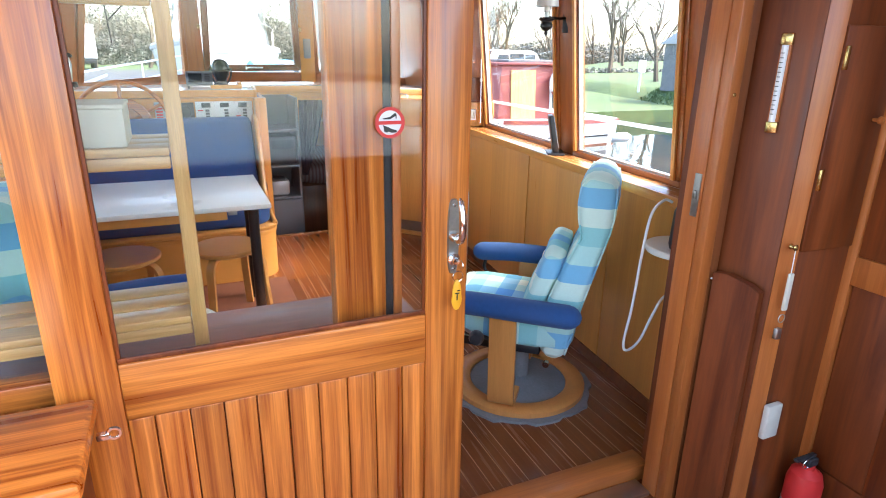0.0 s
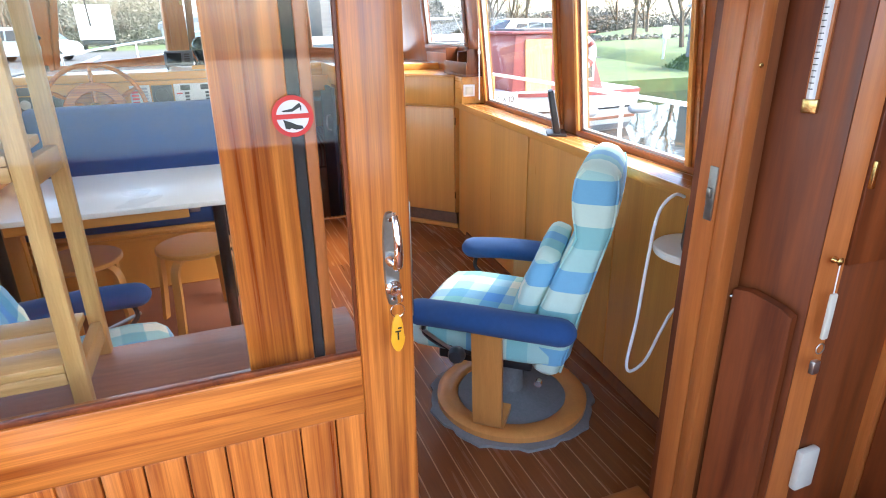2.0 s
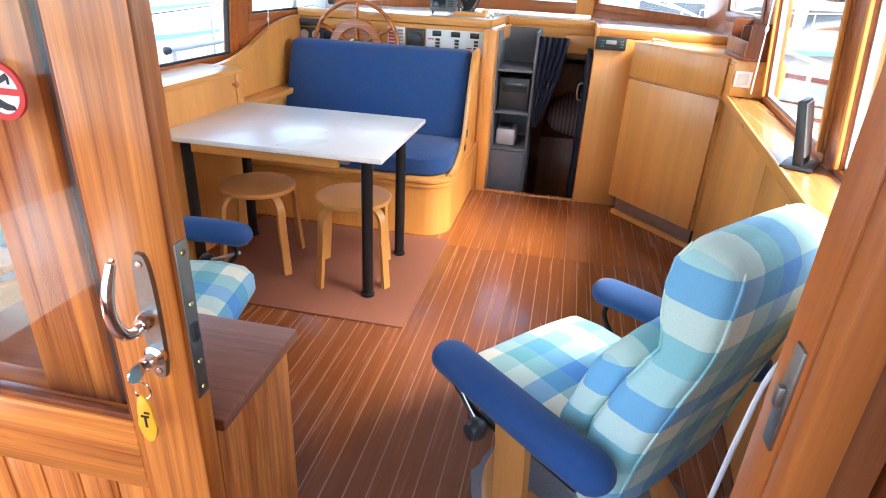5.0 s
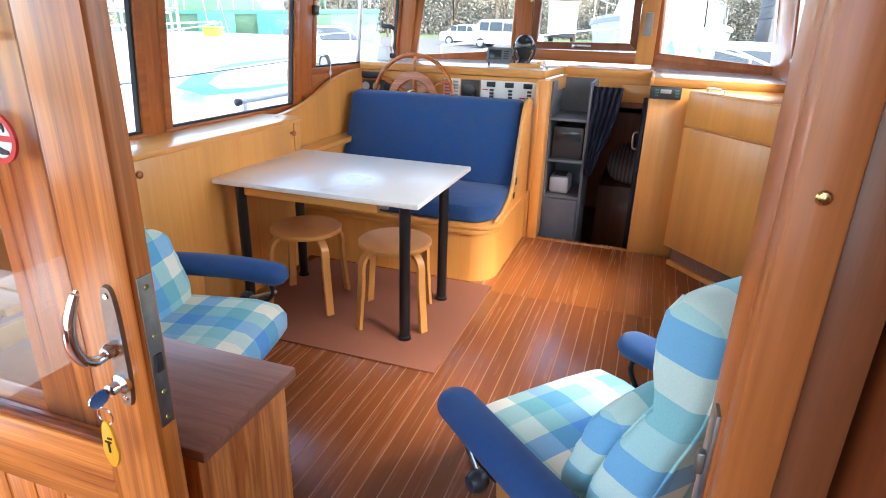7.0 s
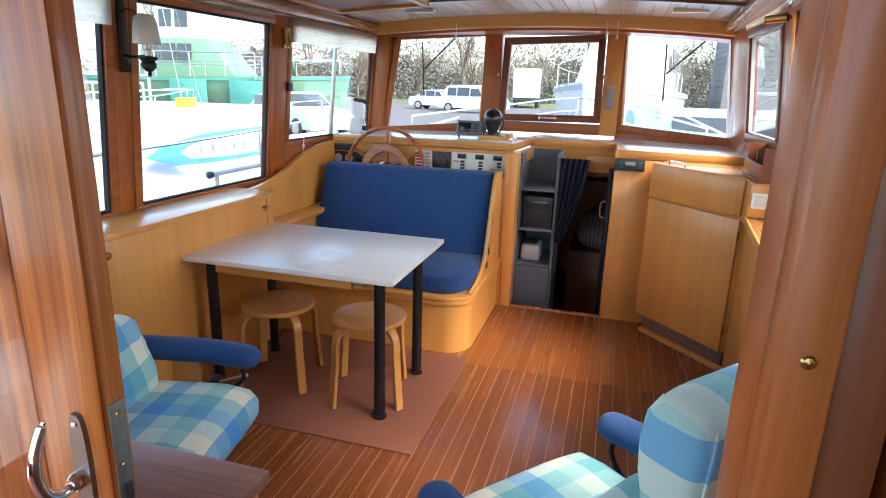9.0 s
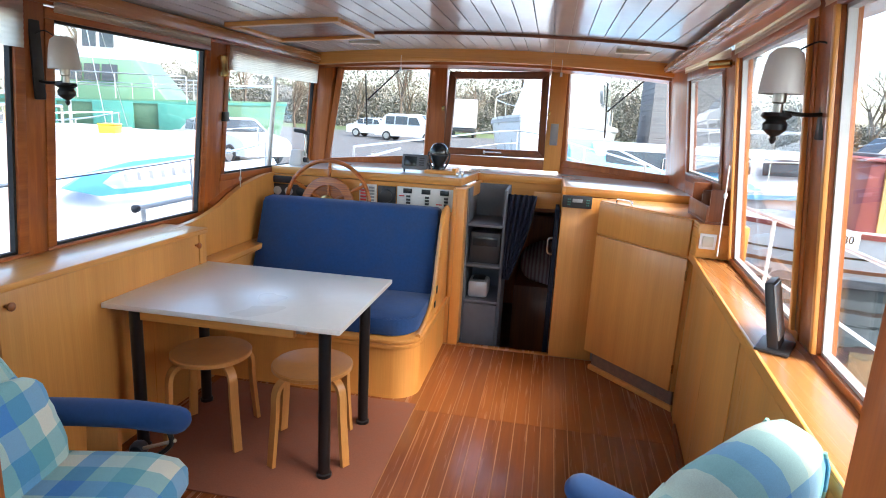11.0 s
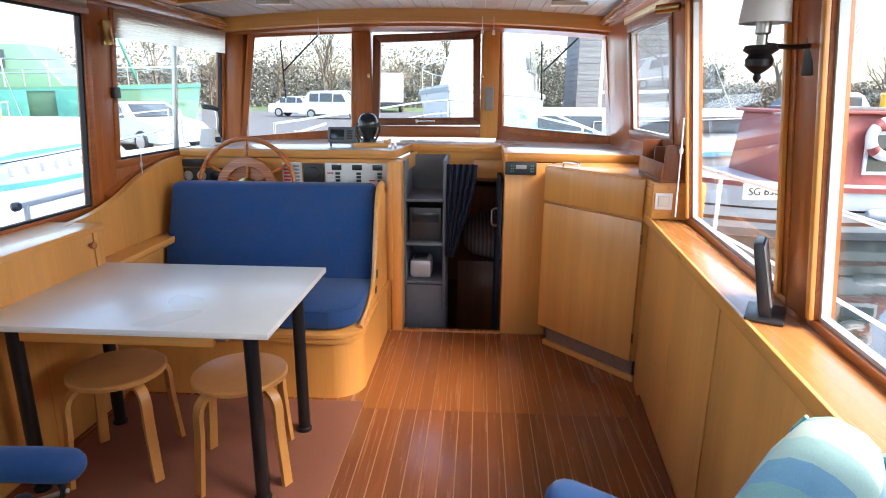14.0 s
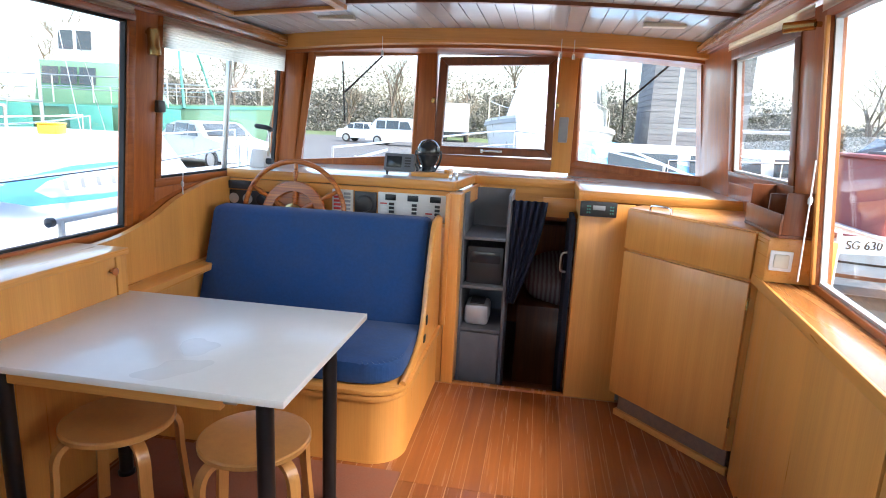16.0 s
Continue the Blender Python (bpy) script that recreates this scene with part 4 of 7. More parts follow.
st = thing("leaning_board", "worn varnished board standing against the panelling", "board")
bm = B()
top_ = [(0.0, 0.86), (0.3, 0.866), (0.55, 0.858), (0.8, 0.85), (1.0, 0.835)]
la, lb_ = Vector((1.788, 1.615)), Vector((1.826, 1.478))
ln = Vector((-0.026, -0.007))
for (u0, z0), (u1, z1) in zip(top_, top_[1:]):
    p0, p1 = la.lerp(lb_, u0), la.lerp(lb_, u1)
    hexa(bm, [(*p0, 0.0), (*p1, 0.0), (*(p1 + ln), 0.0), (*(p0 + ln), 0.0)], [(*p0, z0), (*p1, z1), (*(p1 + ln), z1), (*(p0 + ln), z0)])
part("plank", bm, M_AFT_Z, st)
bm = B()
tube(bm, [(1.775, 1.61, 0.835), (1.755, 1.64, 0.838)], 0.004)
part("peg", bm, M_STEEL, st)

tg = thing("hanging_key", "white key tag on a cord hung from a small hook", "key")
bm = B()
lathe(bm, [(0.0, 0), (0.009, 0.002), (0.006, 0.012), (0.01, 0.018), (0.0, 0.024)], 12, pose(1.863, 1.452, 0.98, 90))
part("hook", bm, M_BRASS, tg)
bm = B()
tube(bm, [(1.863, 1.434, 0.975), (1.862, 1.432, 0.9)], 0.0015, 5)
part("cord", bm, M_WHITE_PL, tg)
bm = B()
box(bm, 1.853, 1.872, 1.426, 1.436, 0.79, 0.905, 0.004)
part("fob", bm, M_OFFWHITE, tg)
bm = B()
box(bm, 1.844, 1.866, 1.424, 1.438, 0.7, 0.735, 0.004)
torus(bm, 0.013, 0.0015, 16, 5, pose(1.86, 1.431, 0.765, 90))
part("padlock", bm, M_STEEL, tg)

sw = thing("white_plate", "small white plastic cover plate on the mahogany lining", "cover plate")
bm = B()
box(bm, 1.886, 1.95, 1.425, 1.446, 0.34, 0.46, 0.006)
part("plate", bm, M_OFFWHITE, sw)

fe = thing("fire_extinguisher", "small red fire extinguisher standing on the aft deck floor", "fire extinguisher", pose(2.045, 1.365, -0.004))
bm = B()
lathe(bm, [(0.0, 0), (0.05, 0.0), (0.054, 0.01), (0.054, 0.19), (0.046, 0.222), (0.02, 0.24), (0.02, 0.255), (0.0, 0.255)], 24)
part("cylinder", bm, M_RED, fe)
bm = B()
lathe(bm, [(0.0543, 0.05), (0.0552, 0.05), (0.0552, 0.11), (0.0543, 0.11)], 24)
part("paper_label", bm, M_WHITE_PL, fe, "white instruction label")
bm = B()
box(bm, -0.022, 0.022, -0.018, 0.018, 0.252, 0.28, 0.006)
box(bm, -0.07, 0.02, -0.008, 0.008, 0.28, 0.29, 0.003)
part("valve_head", bm, M_PLASTIC, fe)
bm = B()
torus(bm, 0.016, 0.002, 18, 6, pose(-0.03, -0.012, 0.268, 90))
part("pull_ring", bm, M_CHROME, fe)

hb = thing("deck_locker", "varnished wooden deck locker with a hinged sloping lid", "locker")
bm = B()
box(bm, -0.7, 0.05, 1.44, 1.66, -0.004, 0.735, 0.006)
part("body", bm, M_AFT_Z, hb)
bm = B()
hexa(bm, [(-0.72, 1.38, 0.725), (0.085, 1.4, 0.725), (0.085, 1.67, 0.745), (-0.72, 1.67, 0.745)], [(-0.72, 1.38, 0.765), (0.085, 1.4, 0.765), (0.085, 1.67, 0.785), (-0.72, 1.67, 0.785)], 0.014)
part("lid", bm, M_DOOR_H, hb)
bm = B()
box(bm, 0.085, 0.11, 1.585, 1.6, 0.725, 0.74, 0.003)
torus(bm, 0.012, 0.004, 14, 6, pose(0.118, 1.592, 0.735, 90))
part("clasp", bm, M_CHROME, hb)

# aft deck shell, added out of view to shape the light: roof and low port side; open to the stern
bm = B()
# reaches just far enough aft to keep the sun off the sliding door
box(bm, -1.25, 2.2, 0.6, 1.76, 2.12, 2.17)
structure("roof_aft", bm, M_CEIL, "unseen white canopy added over the aft deck to shade the door", "roof")
bm = B()
# unseen sides in dark wood, so little light bounces forward
box(bm, -1.25, -1.2, -0.9, 1.76, -0.05, 0.9)
box(bm, -1.25, 2.05, -0.95, -0.9, -0.05, 0.8)
structure("wall_bulwark", bm, M_AFT_Z, "unseen mahogany bulwark added round the aft deck, dark to cut bounce light", "wall")

bm = B()
prism(bm, [(1.772, 1.665), (2.3, 1.665), (2.3, 1.8), (1.772, 1.8)], 0.0, 2.1)
structure("wall_aft_starboard", bm, M_AFT_Z, "mahogany bulkhead beside the door jamb", "wall")

# ---- furniture ----
def capsule_path(bm, pts, rx, rz, n=12, ends=4):
    """A soft bar of oval section along a line, with round ends."""
    pts = [Vector(p) for p in pts]
    d0, d1 = (pts[0] - pts[1]).normalized(), (pts[-1] - pts[-2]).normalized()
    line = []
    for k in range(ends, 0, -1):
        a = k / ends * math.pi / 2
        line.append((pts[0] + d0 * rx * math.sin(a) * 0.98, max(math.cos(a), 0.12)))
    line += [(p, 1.0) for p in pts]
    for k in range(1, ends + 1):
        a = k / ends * math.pi / 2
        line.append((pts[-1] + d1 * rx * math.sin(a) * 0.98, max(math.cos(a), 0.12)))
    rings = []
    for i, (c, s) in enumerate(line):
        d = (line[min(i + 1, len(line) - 1)][0] - line[max(i - 1, 0)][0]).normalized()
        u = d.cross(Vector((0, 0, 1))).normalized()
        w = u.cross(d)
        rings.append([c + u * rx * s * math.cos(2 * math.pi * k / n) + w * rz * s * math.sin(2 * math.pi * k / n) for k in range(n)])
    return loft(bm, rings)


def super_ring(c, u, w, a, b, n=28, power=3.0):
    out = []
    for k in range(n):
        t = 2 * math.pi * k / n
        ct, st_ = math.cos(t), math.sin(t)
        out.append(c + u * a * math.copysign(abs(ct) ** (2 / power), ct) + w * b * math.copysign(abs(st_) ** (2 / power), st_))
    return out


def recliner(m, label):
    """Swivel recliner, facing +y, origin on the floor under its post."""
    t = thing("recliner", label, "armchair", m, "recliners in the wheelhouse")
    bm = B()
    ring = [(0.34 + 0.008 * math.sin(9 * a) + 0.006 * math.sin(23 * a + 1)) for a in [2 * math.pi * i / 60 for i in range(60)]]
    hexa(bm, [(r * math.cos(2 * math.pi * i / 60), r * math.sin(2 * math.pi * i / 60), 0.0) for i, r in enumerate(ring)],
         [(r * math.cos(2 * math.pi * i / 60), r * math.sin(2 * math.pi * i / 60), 0.012) for i, r in enumerate(ring)])
    part("felt_mat", bm, M_MAT, t, "ragged grey felt pad")
    bm = B()
    loft(bm, [[(r * math.cos(a), r * math.sin(a), z) for r, z in ((0.225, 0.013), (0.225, 0.035), (0.24, 0.045), (0.295, 0.045), (0.31, 0.035), (0.31, 0.013))] for a in [2 * math.pi * i / 56 for i in range(57)]], caps=False)
    part("base_ring", bm, M_BEECH, t, "bent beech base ring")
    bm = B()
    lathe(bm, [(0.0, 0.013), (0.224, 0.013), (0.224, 0.03), (0.1, 0.04), (0.05, 0.06), (0.04, 0.3), (0.0, 0.3)], 32)
    part("pedestal", bm, M_MAT, t, "grey felt-covered swivel base")
    for s in (-1, 1):
        bm = B()
        prof = curve_pts([(0.15, 0, 0.066), (0.23, 0, 0.056), (0.285, 0, 0.07), (0.303, 0, 0.12), (0.315, 0, 0.3), (0.33, 0, 0.495)], 5)
        rings = []
        for i, q in enumerate(prof):
            d = (prof[min(i + 1, len(prof) - 1)] - prof[max(i - 1, 0)]).normalized()
            nrm = Vector((-d.z, 0, d.x)) * 0.011
            w = 0.055
            rings.append([(s * (q + sg2 * nrm).x, yy, (q + sg2 * nrm).z) for sg2, yy in ((-1, 0.02 - w), (1, 0.02 - w), (1, 0.02 + w), (-1, 0.02 + w))])
        loft(bm, rings)
        part("side_support", bm, M_BEECH, t, "bent beech side support")
        bm = B()
        capsule_path(bm, curve_pts([(s * 0.345, -0.23, 0.53), (s * 0.35, -0.06, 0.534), (s * 0.348, 0.12, 0.535), (s * 0.338, 0.265, 0.527)], 4), 0.057, 0.046, 18)
        part("armrest", bm, M_BLUE_ARM, t, "blue fabric armrest cover")
        bm = B()
        tube(bm, curve_pts([(s * 0.325, 0.25, 0.49), (s * 0.325, 0.255, 0.44), (s * 0.315, 0.2, 0.395), (s * 0.3, 0.11, 0.37), (s * 0.27, 0.03, 0.34)], 5), 0.009)
        part("arm_bracket", bm, M_BLACK, t, "black bent arm bracket")
        bm = B()
        lathe(bm, [(0.0, -0.012), (0.013, -0.012), (0.015, 0.0), (0.013, 0.01), (0.0, 0.012)], 14, pose(s * 0.262, -0.155, 0.27, 0, 90))
        part("pivot_bolt", bm, M_CHROME, t, "chrome pivot bolt")
    bm = B()
    tube(bm, [(-0.325, 0.27, 0.455), (-0.34, 0.2, 0.425), (-0.355, 0.12, 0.395)], 0.007)
    part("lever", bm, M_STEEL, t, "steel recline lever")
    bm = B()
    lathe(bm, [(0.0, -0.028), (0.022, -0.024), (0.031, -0.008), (0.031, 0.008), (0.022, 0.024), (0.0, 0.028)], 18, pose(-0.362, 0.12, 0.392, 0, 90))
    part("knob", bm, M_PLASTIC, t, "black plastic tension knob")
    bm = B()
    box(bm, -0.22, 0.22, -0.12, 0.24, 0.28, 0.32, 0.008)
    part("seat_frame", bm, M_BLACK, t)
    # seat
    bm = B()
    rings = []
    for y, z, a, b in ((-0.25, 0.385, 0.2, 0.04), (-0.23, 0.385, 0.25, 0.065), (-0.1, 0.388, 0.268, 0.072), (0.08, 0.392, 0.272, 0.074), (0.22, 0.395, 0.272, 0.074), (0.31, 0.388, 0.266, 0.066), (0.345, 0.378, 0.25, 0.048), (0.358, 0.37, 0.22, 0.02)):
        rings.append(super_ring(Vector((0, y, z)), Vector((1, 0, 0)), Vector((0, 0, 1)), a, b, 36, 4.5))
    loft(bm, rings)
    for v in bm.verts:
        v.co.z += 0.006 * noise.noise(v.co * 9)
    part("seat", bm, M_PLAID_SEAT, t, "blue, green and cream check seat cushion")
    # back, leaning and swelling into a headrest
    line = [(-0.17, 0.27, 0.2, 0.03), (-0.175, 0.305, 0.243, 0.055), (-0.187, 0.42, 0.263, 0.07), (-0.208, 0.54, 0.268, 0.074), (-0.248, 0.67, 0.268, 0.066), (-0.278, 0.755, 0.252, 0.058), (-0.294, 0.8, 0.24, 0.054), (-0.298, 0.84, 0.237, 0.062), (-0.297, 0.89, 0.238, 0.073), (-0.296, 0.95, 0.236, 0.078), (-0.298, 1.0, 0.228, 0.076), (-0.304, 1.035, 0.214, 0.062), (-0.308, 1.055, 0.19, 0.04), (-0.31, 1.063, 0.16, 0.015)]
    rings = []
    for i, (y, z, a, b) in enumerate(line):
        p0, p1 = line[max(i - 1, 0)], line[min(i + 1, len(line) - 1)]
        d = Vector((0, p1[0] - p0[0], p1[1] - p0[1])).normalized()
        rings.append(super_ring(Vector((0, y, z)), Vector((1, 0, 0)), Vector((1, 0, 0)).cross(d), a, b, 40, 5.5))
    bm = B()
    loft(bm, rings)
    for v in bm.verts:
        v.co.y += 0.006 * noise.noise(v.co * 8)
    back = part("backrest", bm, M_PLAID_BACK, t, "blue, green and cream check backrest with headrest")
    for k in (5, 15, 25, 35):
        bm = B()
        tube(bm, [Vector(r[k]) + 0.002 * (Vector(r[k]) - sum((Vector(q) for q in r), Vector()) / len(r)).normalized() for r in rings[1:-2]], 0.0042, 6)
        part("piping", bm, M_PLAID_BACK, back)
    bm = B()
    pillow(bm, 0.5, 0.1, 0.36, pose(0, -0.105, 0.575, 19), 22, 4.2)
    for v in bm.verts:
        v.co += Vector((0, 0.012, 0.004)) * (noise.noise(Vector((v.co.x * 5, v.co.y * 12, v.co.z * 16))) + 0.5 * noise.noise(v.co * 24))
    part("lumbar_cushion", bm, M_PLAID_BACK, t, "soft check lumbar cushion")
    return t


recliner(pose(1.64, 2.5, 0, 0, 0, 49.2), "recliner in blue and green check with blue arms, beside the door")
recliner(pose(0.06, 2.595, 0, 0, 0, -80), "recliner in blue and green check with blue arms, near the table")

# table
tb = thing("table", "white laminate dining table on four black tube legs", "table")
bm = B()
box(bm, -0.42, 0.688, 3.462, 4.28, 0.708, 0.733, 0.004)
part("tabletop", bm, M_WHITE_TOP, tb)
for x, y in ((0.6, 3.525), (0.62, 4.02), (-0.3, 3.525), (-0.28, 4.02)):
    bm = B()
    lathe(bm, [(0.0, 0.011), (0.034, 0.011), (0.034, 0.025), (0.027, 0.03), (0.027, 0.696), (0.04, 0.701), (0.04, 0.708), (0.0, 0.708)], 18, pose(x, y, 0))
    part("leg", bm, M_BLACK, tb, "black metal tube leg")
bm = B()
box(bm, -0.26, 0.47, 3.5, 3.53, 0.657, 0.707, 0.003)
part("drawer_front", bm, M_OAK_X, tb, "pale wooden drawer under the top")
bm = B()
box(bm, 0.475, 0.52, 3.505, 3.53, 0.677, 0.707, 0.003)
part("slide", bm, M_STEEL, tb)
bm = B()
box(bm, -0.25, 0.45, 3.53, 3.95, 0.662, 0.706, 0.003)
part("drawer", bm, M_OAK_Y, tb)


def stool(m):
    t = thing("stool", "round birch stool with four bent legs under the table", "stool", m, "bentwood stools")
    bm = B()
    lathe(bm, [(0.0, 0.425), (0.17, 0.425), (0.177, 0.43), (0.178, 0.445), (0.172, 0.45), (0.0, 0.45)], 40)
    part("seat", bm, M_BIRCH, t)
    for k in range(4):
        a = math.pi / 4 + k * math.pi / 2
        prof = curve_pts([(0.05, 0, 0.416), (0.13, 0, 0.414), (0.172, 0, 0.4), (0.195, 0, 0.355), (0.2, 0, 0.25), (0.222, 0, 0.012)], 5)
        bm = B()
        rings = []
        for i, q in enumerate(prof):
            d = (prof[min(i + 1, len(prof) - 1)] - prof[max(i - 1, 0)]).normalized()
            nrm = Vector((-d.z, 0, d.x)) * 0.009
            w = 0.019
            rings.append([(q.x + s * nrm.x, yy, q.z + s * nrm.z) for s, yy in ((-1, -w), (1, -w), (1, w), (-1, w))])
        loft(bm, rings)
        bmesh.ops.rotate(bm, matrix=Matrix.Rotation(a, 3, "Z"), verts=bm.verts)
        part("leg", bm, M_BIRCH, t)
    t.scale = (1.06, 1.06, 1.0)
    return t


s1 = stool(pose(0.46, 3.73, 0, 0, 0, 16))
copy_thing(s1, pose(-0.06, 3.73, 0, 0, 0, 12))

rg = thing("rug", "flat salmon-coloured rug under the table", "rug")
bm = B()
box(bm, -0.36, 0.845, 3.29, 4.3, 0.001, 0.01, 0.003)
part("carpet", bm, M_RUG, rg)

# bench in front of the helm
bn = thing("bench", "blue upholstered bench on a pale oak base", "bench")
def rounded(x0, x1, y0, y1, r, n=8):
    """Plan with a round corner at the fore right, seen from the cabin."""
    pts = [(x0, y0)] + [(x1 - r + r * math.sin(a), y0 + r - r * math.cos(a)) for a in [math.pi / 2 * i / n for i in range(n + 1)]]
    return pts + [(x1, y1), (x0, y1)]


bm = B()
prism(bm, rounded(-0.5, 0.825, 4.335, 5.26, 0.16), 0.001, 0.33)
part("base", bm, M_OAK_Z, bn, "pale oak base with a rounded corner")
for z0, z1, o in ((0.305, 0.335, 0.012), (0.338, 0.362, 0.018)):
    bm = B()
    prism(bm, rounded(-0.5, 0.825 + o, 4.335 - o, 5.26, 0.16 + o), z0, z1, 0.006)
    part("lipping", bm, M_OAK_X, bn)
bm = B()
prism(bm, rounded(-0.49, 0.8, 4.36, 5.0, 0.17, 10), 0.362, 0.475, 0.03)
part("seat_cushion", bm, M_BLUE, bn, "blue velour seat cushion")
bm = B()
hexa(bm, [(-0.49, 4.9, 0.46), (0.79, 4.9, 0.46), (0.79, 5.05, 0.46), (-0.49, 5.05, 0.46)], [(-0.485, 5.1, 1.005), (0.785, 5.1, 1.005), (0.785, 5.23, 1.01), (-0.485, 5.23, 1.01)], 0.035)
part("back_cushion", bm, M_BLUE, bn, "blue velour back cushion")
bm = B()
edge_pts = curve_pts([(0, 4.42, 0.362), (0, 4.6, 0.38), (0, 4.78, 0.44), (0, 4.86, 0.52), (0, 4.93, 0.7), (0, 5.02, 0.9), (0, 5.08, 0.985), (0, 5.2, 1.005)], 4)
poly = [(q.y, q.z) for q in edge_pts] + [(5.26, 1.0), (5.26, 0.36)]
hexa(bm, [(0.802, y, z) for y, z in poly], [(0.828, y, z) for y, z in poly], 0.003)
part("end_panel", bm, M_OAK_Z, bn, "shaped pale oak end panel")
bm = B()
tube(bm, [(0.815, q.y, q.z + 0.004) for q in edge_pts], 0.016, 8)
part("end_lipping", bm, M_OAK_Y, bn)
bm = B()
box(bm, 0.83, 0.836, 4.8, 4.84, 0.42, 0.46, 0.003)
part("hinge_plate", bm, M_BLACK, bn)
bm = B()
box(bm, 0.83, 0.836, 4.85, 4.88, 0.5, 0.55, 0.003)
part("hinge_plate", bm, M_BLACK, bn)

# helm console
hc = thing("helm_console", "pale oak helm console with switch panels behind the bench", "console")
bm = B()
box(bm, -0.56, 0.85, 5.28, 5.42, 0.001, 0.94, 0.003)
part("body", bm, M_OAK_Z, hc)
bm = B()
box(bm, -0.56, 0.85, 5.41, 5.5, 0.94, 1.13)
part("fascia", bm, M_OAK_X, hc)
bm = B()
box(bm, 0.84, 0.866, 5.26, 5.41, 0.36, 1.13, 0.004)
part("end_panel", bm, M_OAK_Z, hc)
pnl = B()
box(pnl, 0.41, 0.83, 5.398, 5.41, 0.945, 1.105, 0.002)
p_sil = part("switch_panel", pnl, M_PANEL, hc, "silver switch and fuse panel")
for i in range(3):
    bm = B()
    box(bm, 0.455 + i * 0.135, 0.52 + i * 0.135, 5.393, 5.398, 1.06, 1.095, 0.002)
    part("gauge", bm, M_SCREEN, p_sil)
for i in range(3):
    for j in range(4):
        bm = B()
        box(bm, 0.425 + i * 0.138, 0.465 + i * 0.138, 5.394, 5.398, 1.035 - j * 0.023, 1.043 - j * 0.023)
        part("fuse_label", bm, (M_WHITE_PL, M_RED)[(i + j) % 4 == 0], p_sil)
        bm = B()
        box(bm, 0.48 + i * 0.138, 0.51 + i * 0.138, 5.388, 5.398, 1.03 - j * 0.023, 1.046 - j * 0.023, 0.002)
        part("switch", bm, M_PLASTIC, p_sil)
bm = B()
box(bm, 0.125, 0.255, 5.398, 5.41, 0.945, 1.105, 0.002)
p2 = part("warning_panel", bm, M_WHITE_PL, hc, "white panel with rows of red warning lamps")
for j in range(6):
    bm = B()
    box(bm, 0.135, 0.18, 5.393, 5.398, 1.075 - j * 0.023, 1.089 - j * 0.023, 0.001)
    part("lamp", bm, M_RED, p2)
    bm = B()
    box(bm, 0.2, 0.24, 5.393, 5.398, 1.075 - j * 0.023, 1.089 - j * 0.023, 0.001)
    part("label_bar", bm, M_GREY, p2)
bm = B()
box(bm, 0.265, 0.4, 5.394, 5.41, 0.965, 1.1, 0.004)
p3 = part("battery_switch", bm, M_PLASTIC, hc, "black square battery switch")
bm = B()
lathe(bm, [(0.0, 0), (0.05, 0.0), (0.045, 0.018), (0.03, 0.022), (0.0, 0.022)], 24, pose(0.332, 5.394, 1.03, 90))
part("dial", bm, M_PLASTIC, p3)
bm = B()
box(bm, -0.55, -0.27, 5.396, 5.41, 0.95, 1.06, 0.002)
p4 = part("engine_panel", bm, M_PLASTIC, hc, "black engine gauge panel")
for i in range(3):
    bm = B()
    lathe(bm, [(0.0, 0), (0.03, 0.0), (0.032, 0.006), (0.026, 0.009), (0.0, 0.007)], 20, pose(-0.51 + i * 0.09, 5.396, 1.01, 90))
    part("gauge", bm, (M_SILVER, M_SCREEN)[i == 2], p4)
bm = B()
box(bm, -0.54, -0.4, 5.38, 5.41, 1.07, 1.12, 0.006)
part("key_block", bm, M_PLASTIC, hc)

# steering wheel
sw = thing("steering_wheel", "large varnished wooden ship's steering wheel", "steering wheel", pose(-0.09, 5.325, 0.945, 82))
bm = B()
torus(bm, 0.315, 0.015, 56, 10)
part("rim", bm, M_DOOR_H, sw)
bm = B()
lathe(bm, [(0.14, -0.012), (0.195, -0.012), (0.2, -0.006), (0.2, 0.006), (0.195, 0.012), (0.14, 0.012), (0.135, 0.0), (0.14, -0.012)], 48)
part("inner_ring", bm, M_DOOR_H, sw)
for k in range(6):
    a = k * math.pi / 3 + math.pi / 6
    bm = B()
    prof = [(0.05, 0.012), (0.1, 0.016), (0.15, 0.012), (0.21, 0.011), (0.25, 0.017), (0.28, 0.011), (0.312, 0.012)]
    tube(bm, [(r * math.cos(a), r * math.sin(a), 0) for r, _ in prof], 0.01, 8, [x for _, x in prof])
    part("spoke", bm, M_DOOR_H, sw)
bm = B()
lathe(bm, [(0.0, -0.035), (0.06, -0.03), (0.065, 0.02), (0.04, 0.035), (0.0, 0.036)], 24)
part("hub", bm, M_BRASS, sw)
bm = B()
tube(bm, [(0, 0, -0.03), (0, 0, -0.09)], 0.02)
part("shaft", bm, M_STEEL, sw)

# on the dashboard
cp = thing("compass", "black steering compass on the dashboard", "compass", pose(0.64, 5.74, DZ + 0.03))
bm = B()
lathe(bm, [(0.0, 0), (0.05, 0.0), (0.05, 0.012), (0.04, 0.03), (0.062, 0.075), (0.072, 0.11), (0.07, 0.15), (0.05, 0.185), (0.02, 0.2), (0.0, 0.202)], 28)
part("bowl", bm, M_SCREEN, cp)
bm = B()
torus(bm, 0.073, 0.006, 28, 6, pose(0, 0, 0.11))
part("ring", bm, M_PLASTIC, cp)
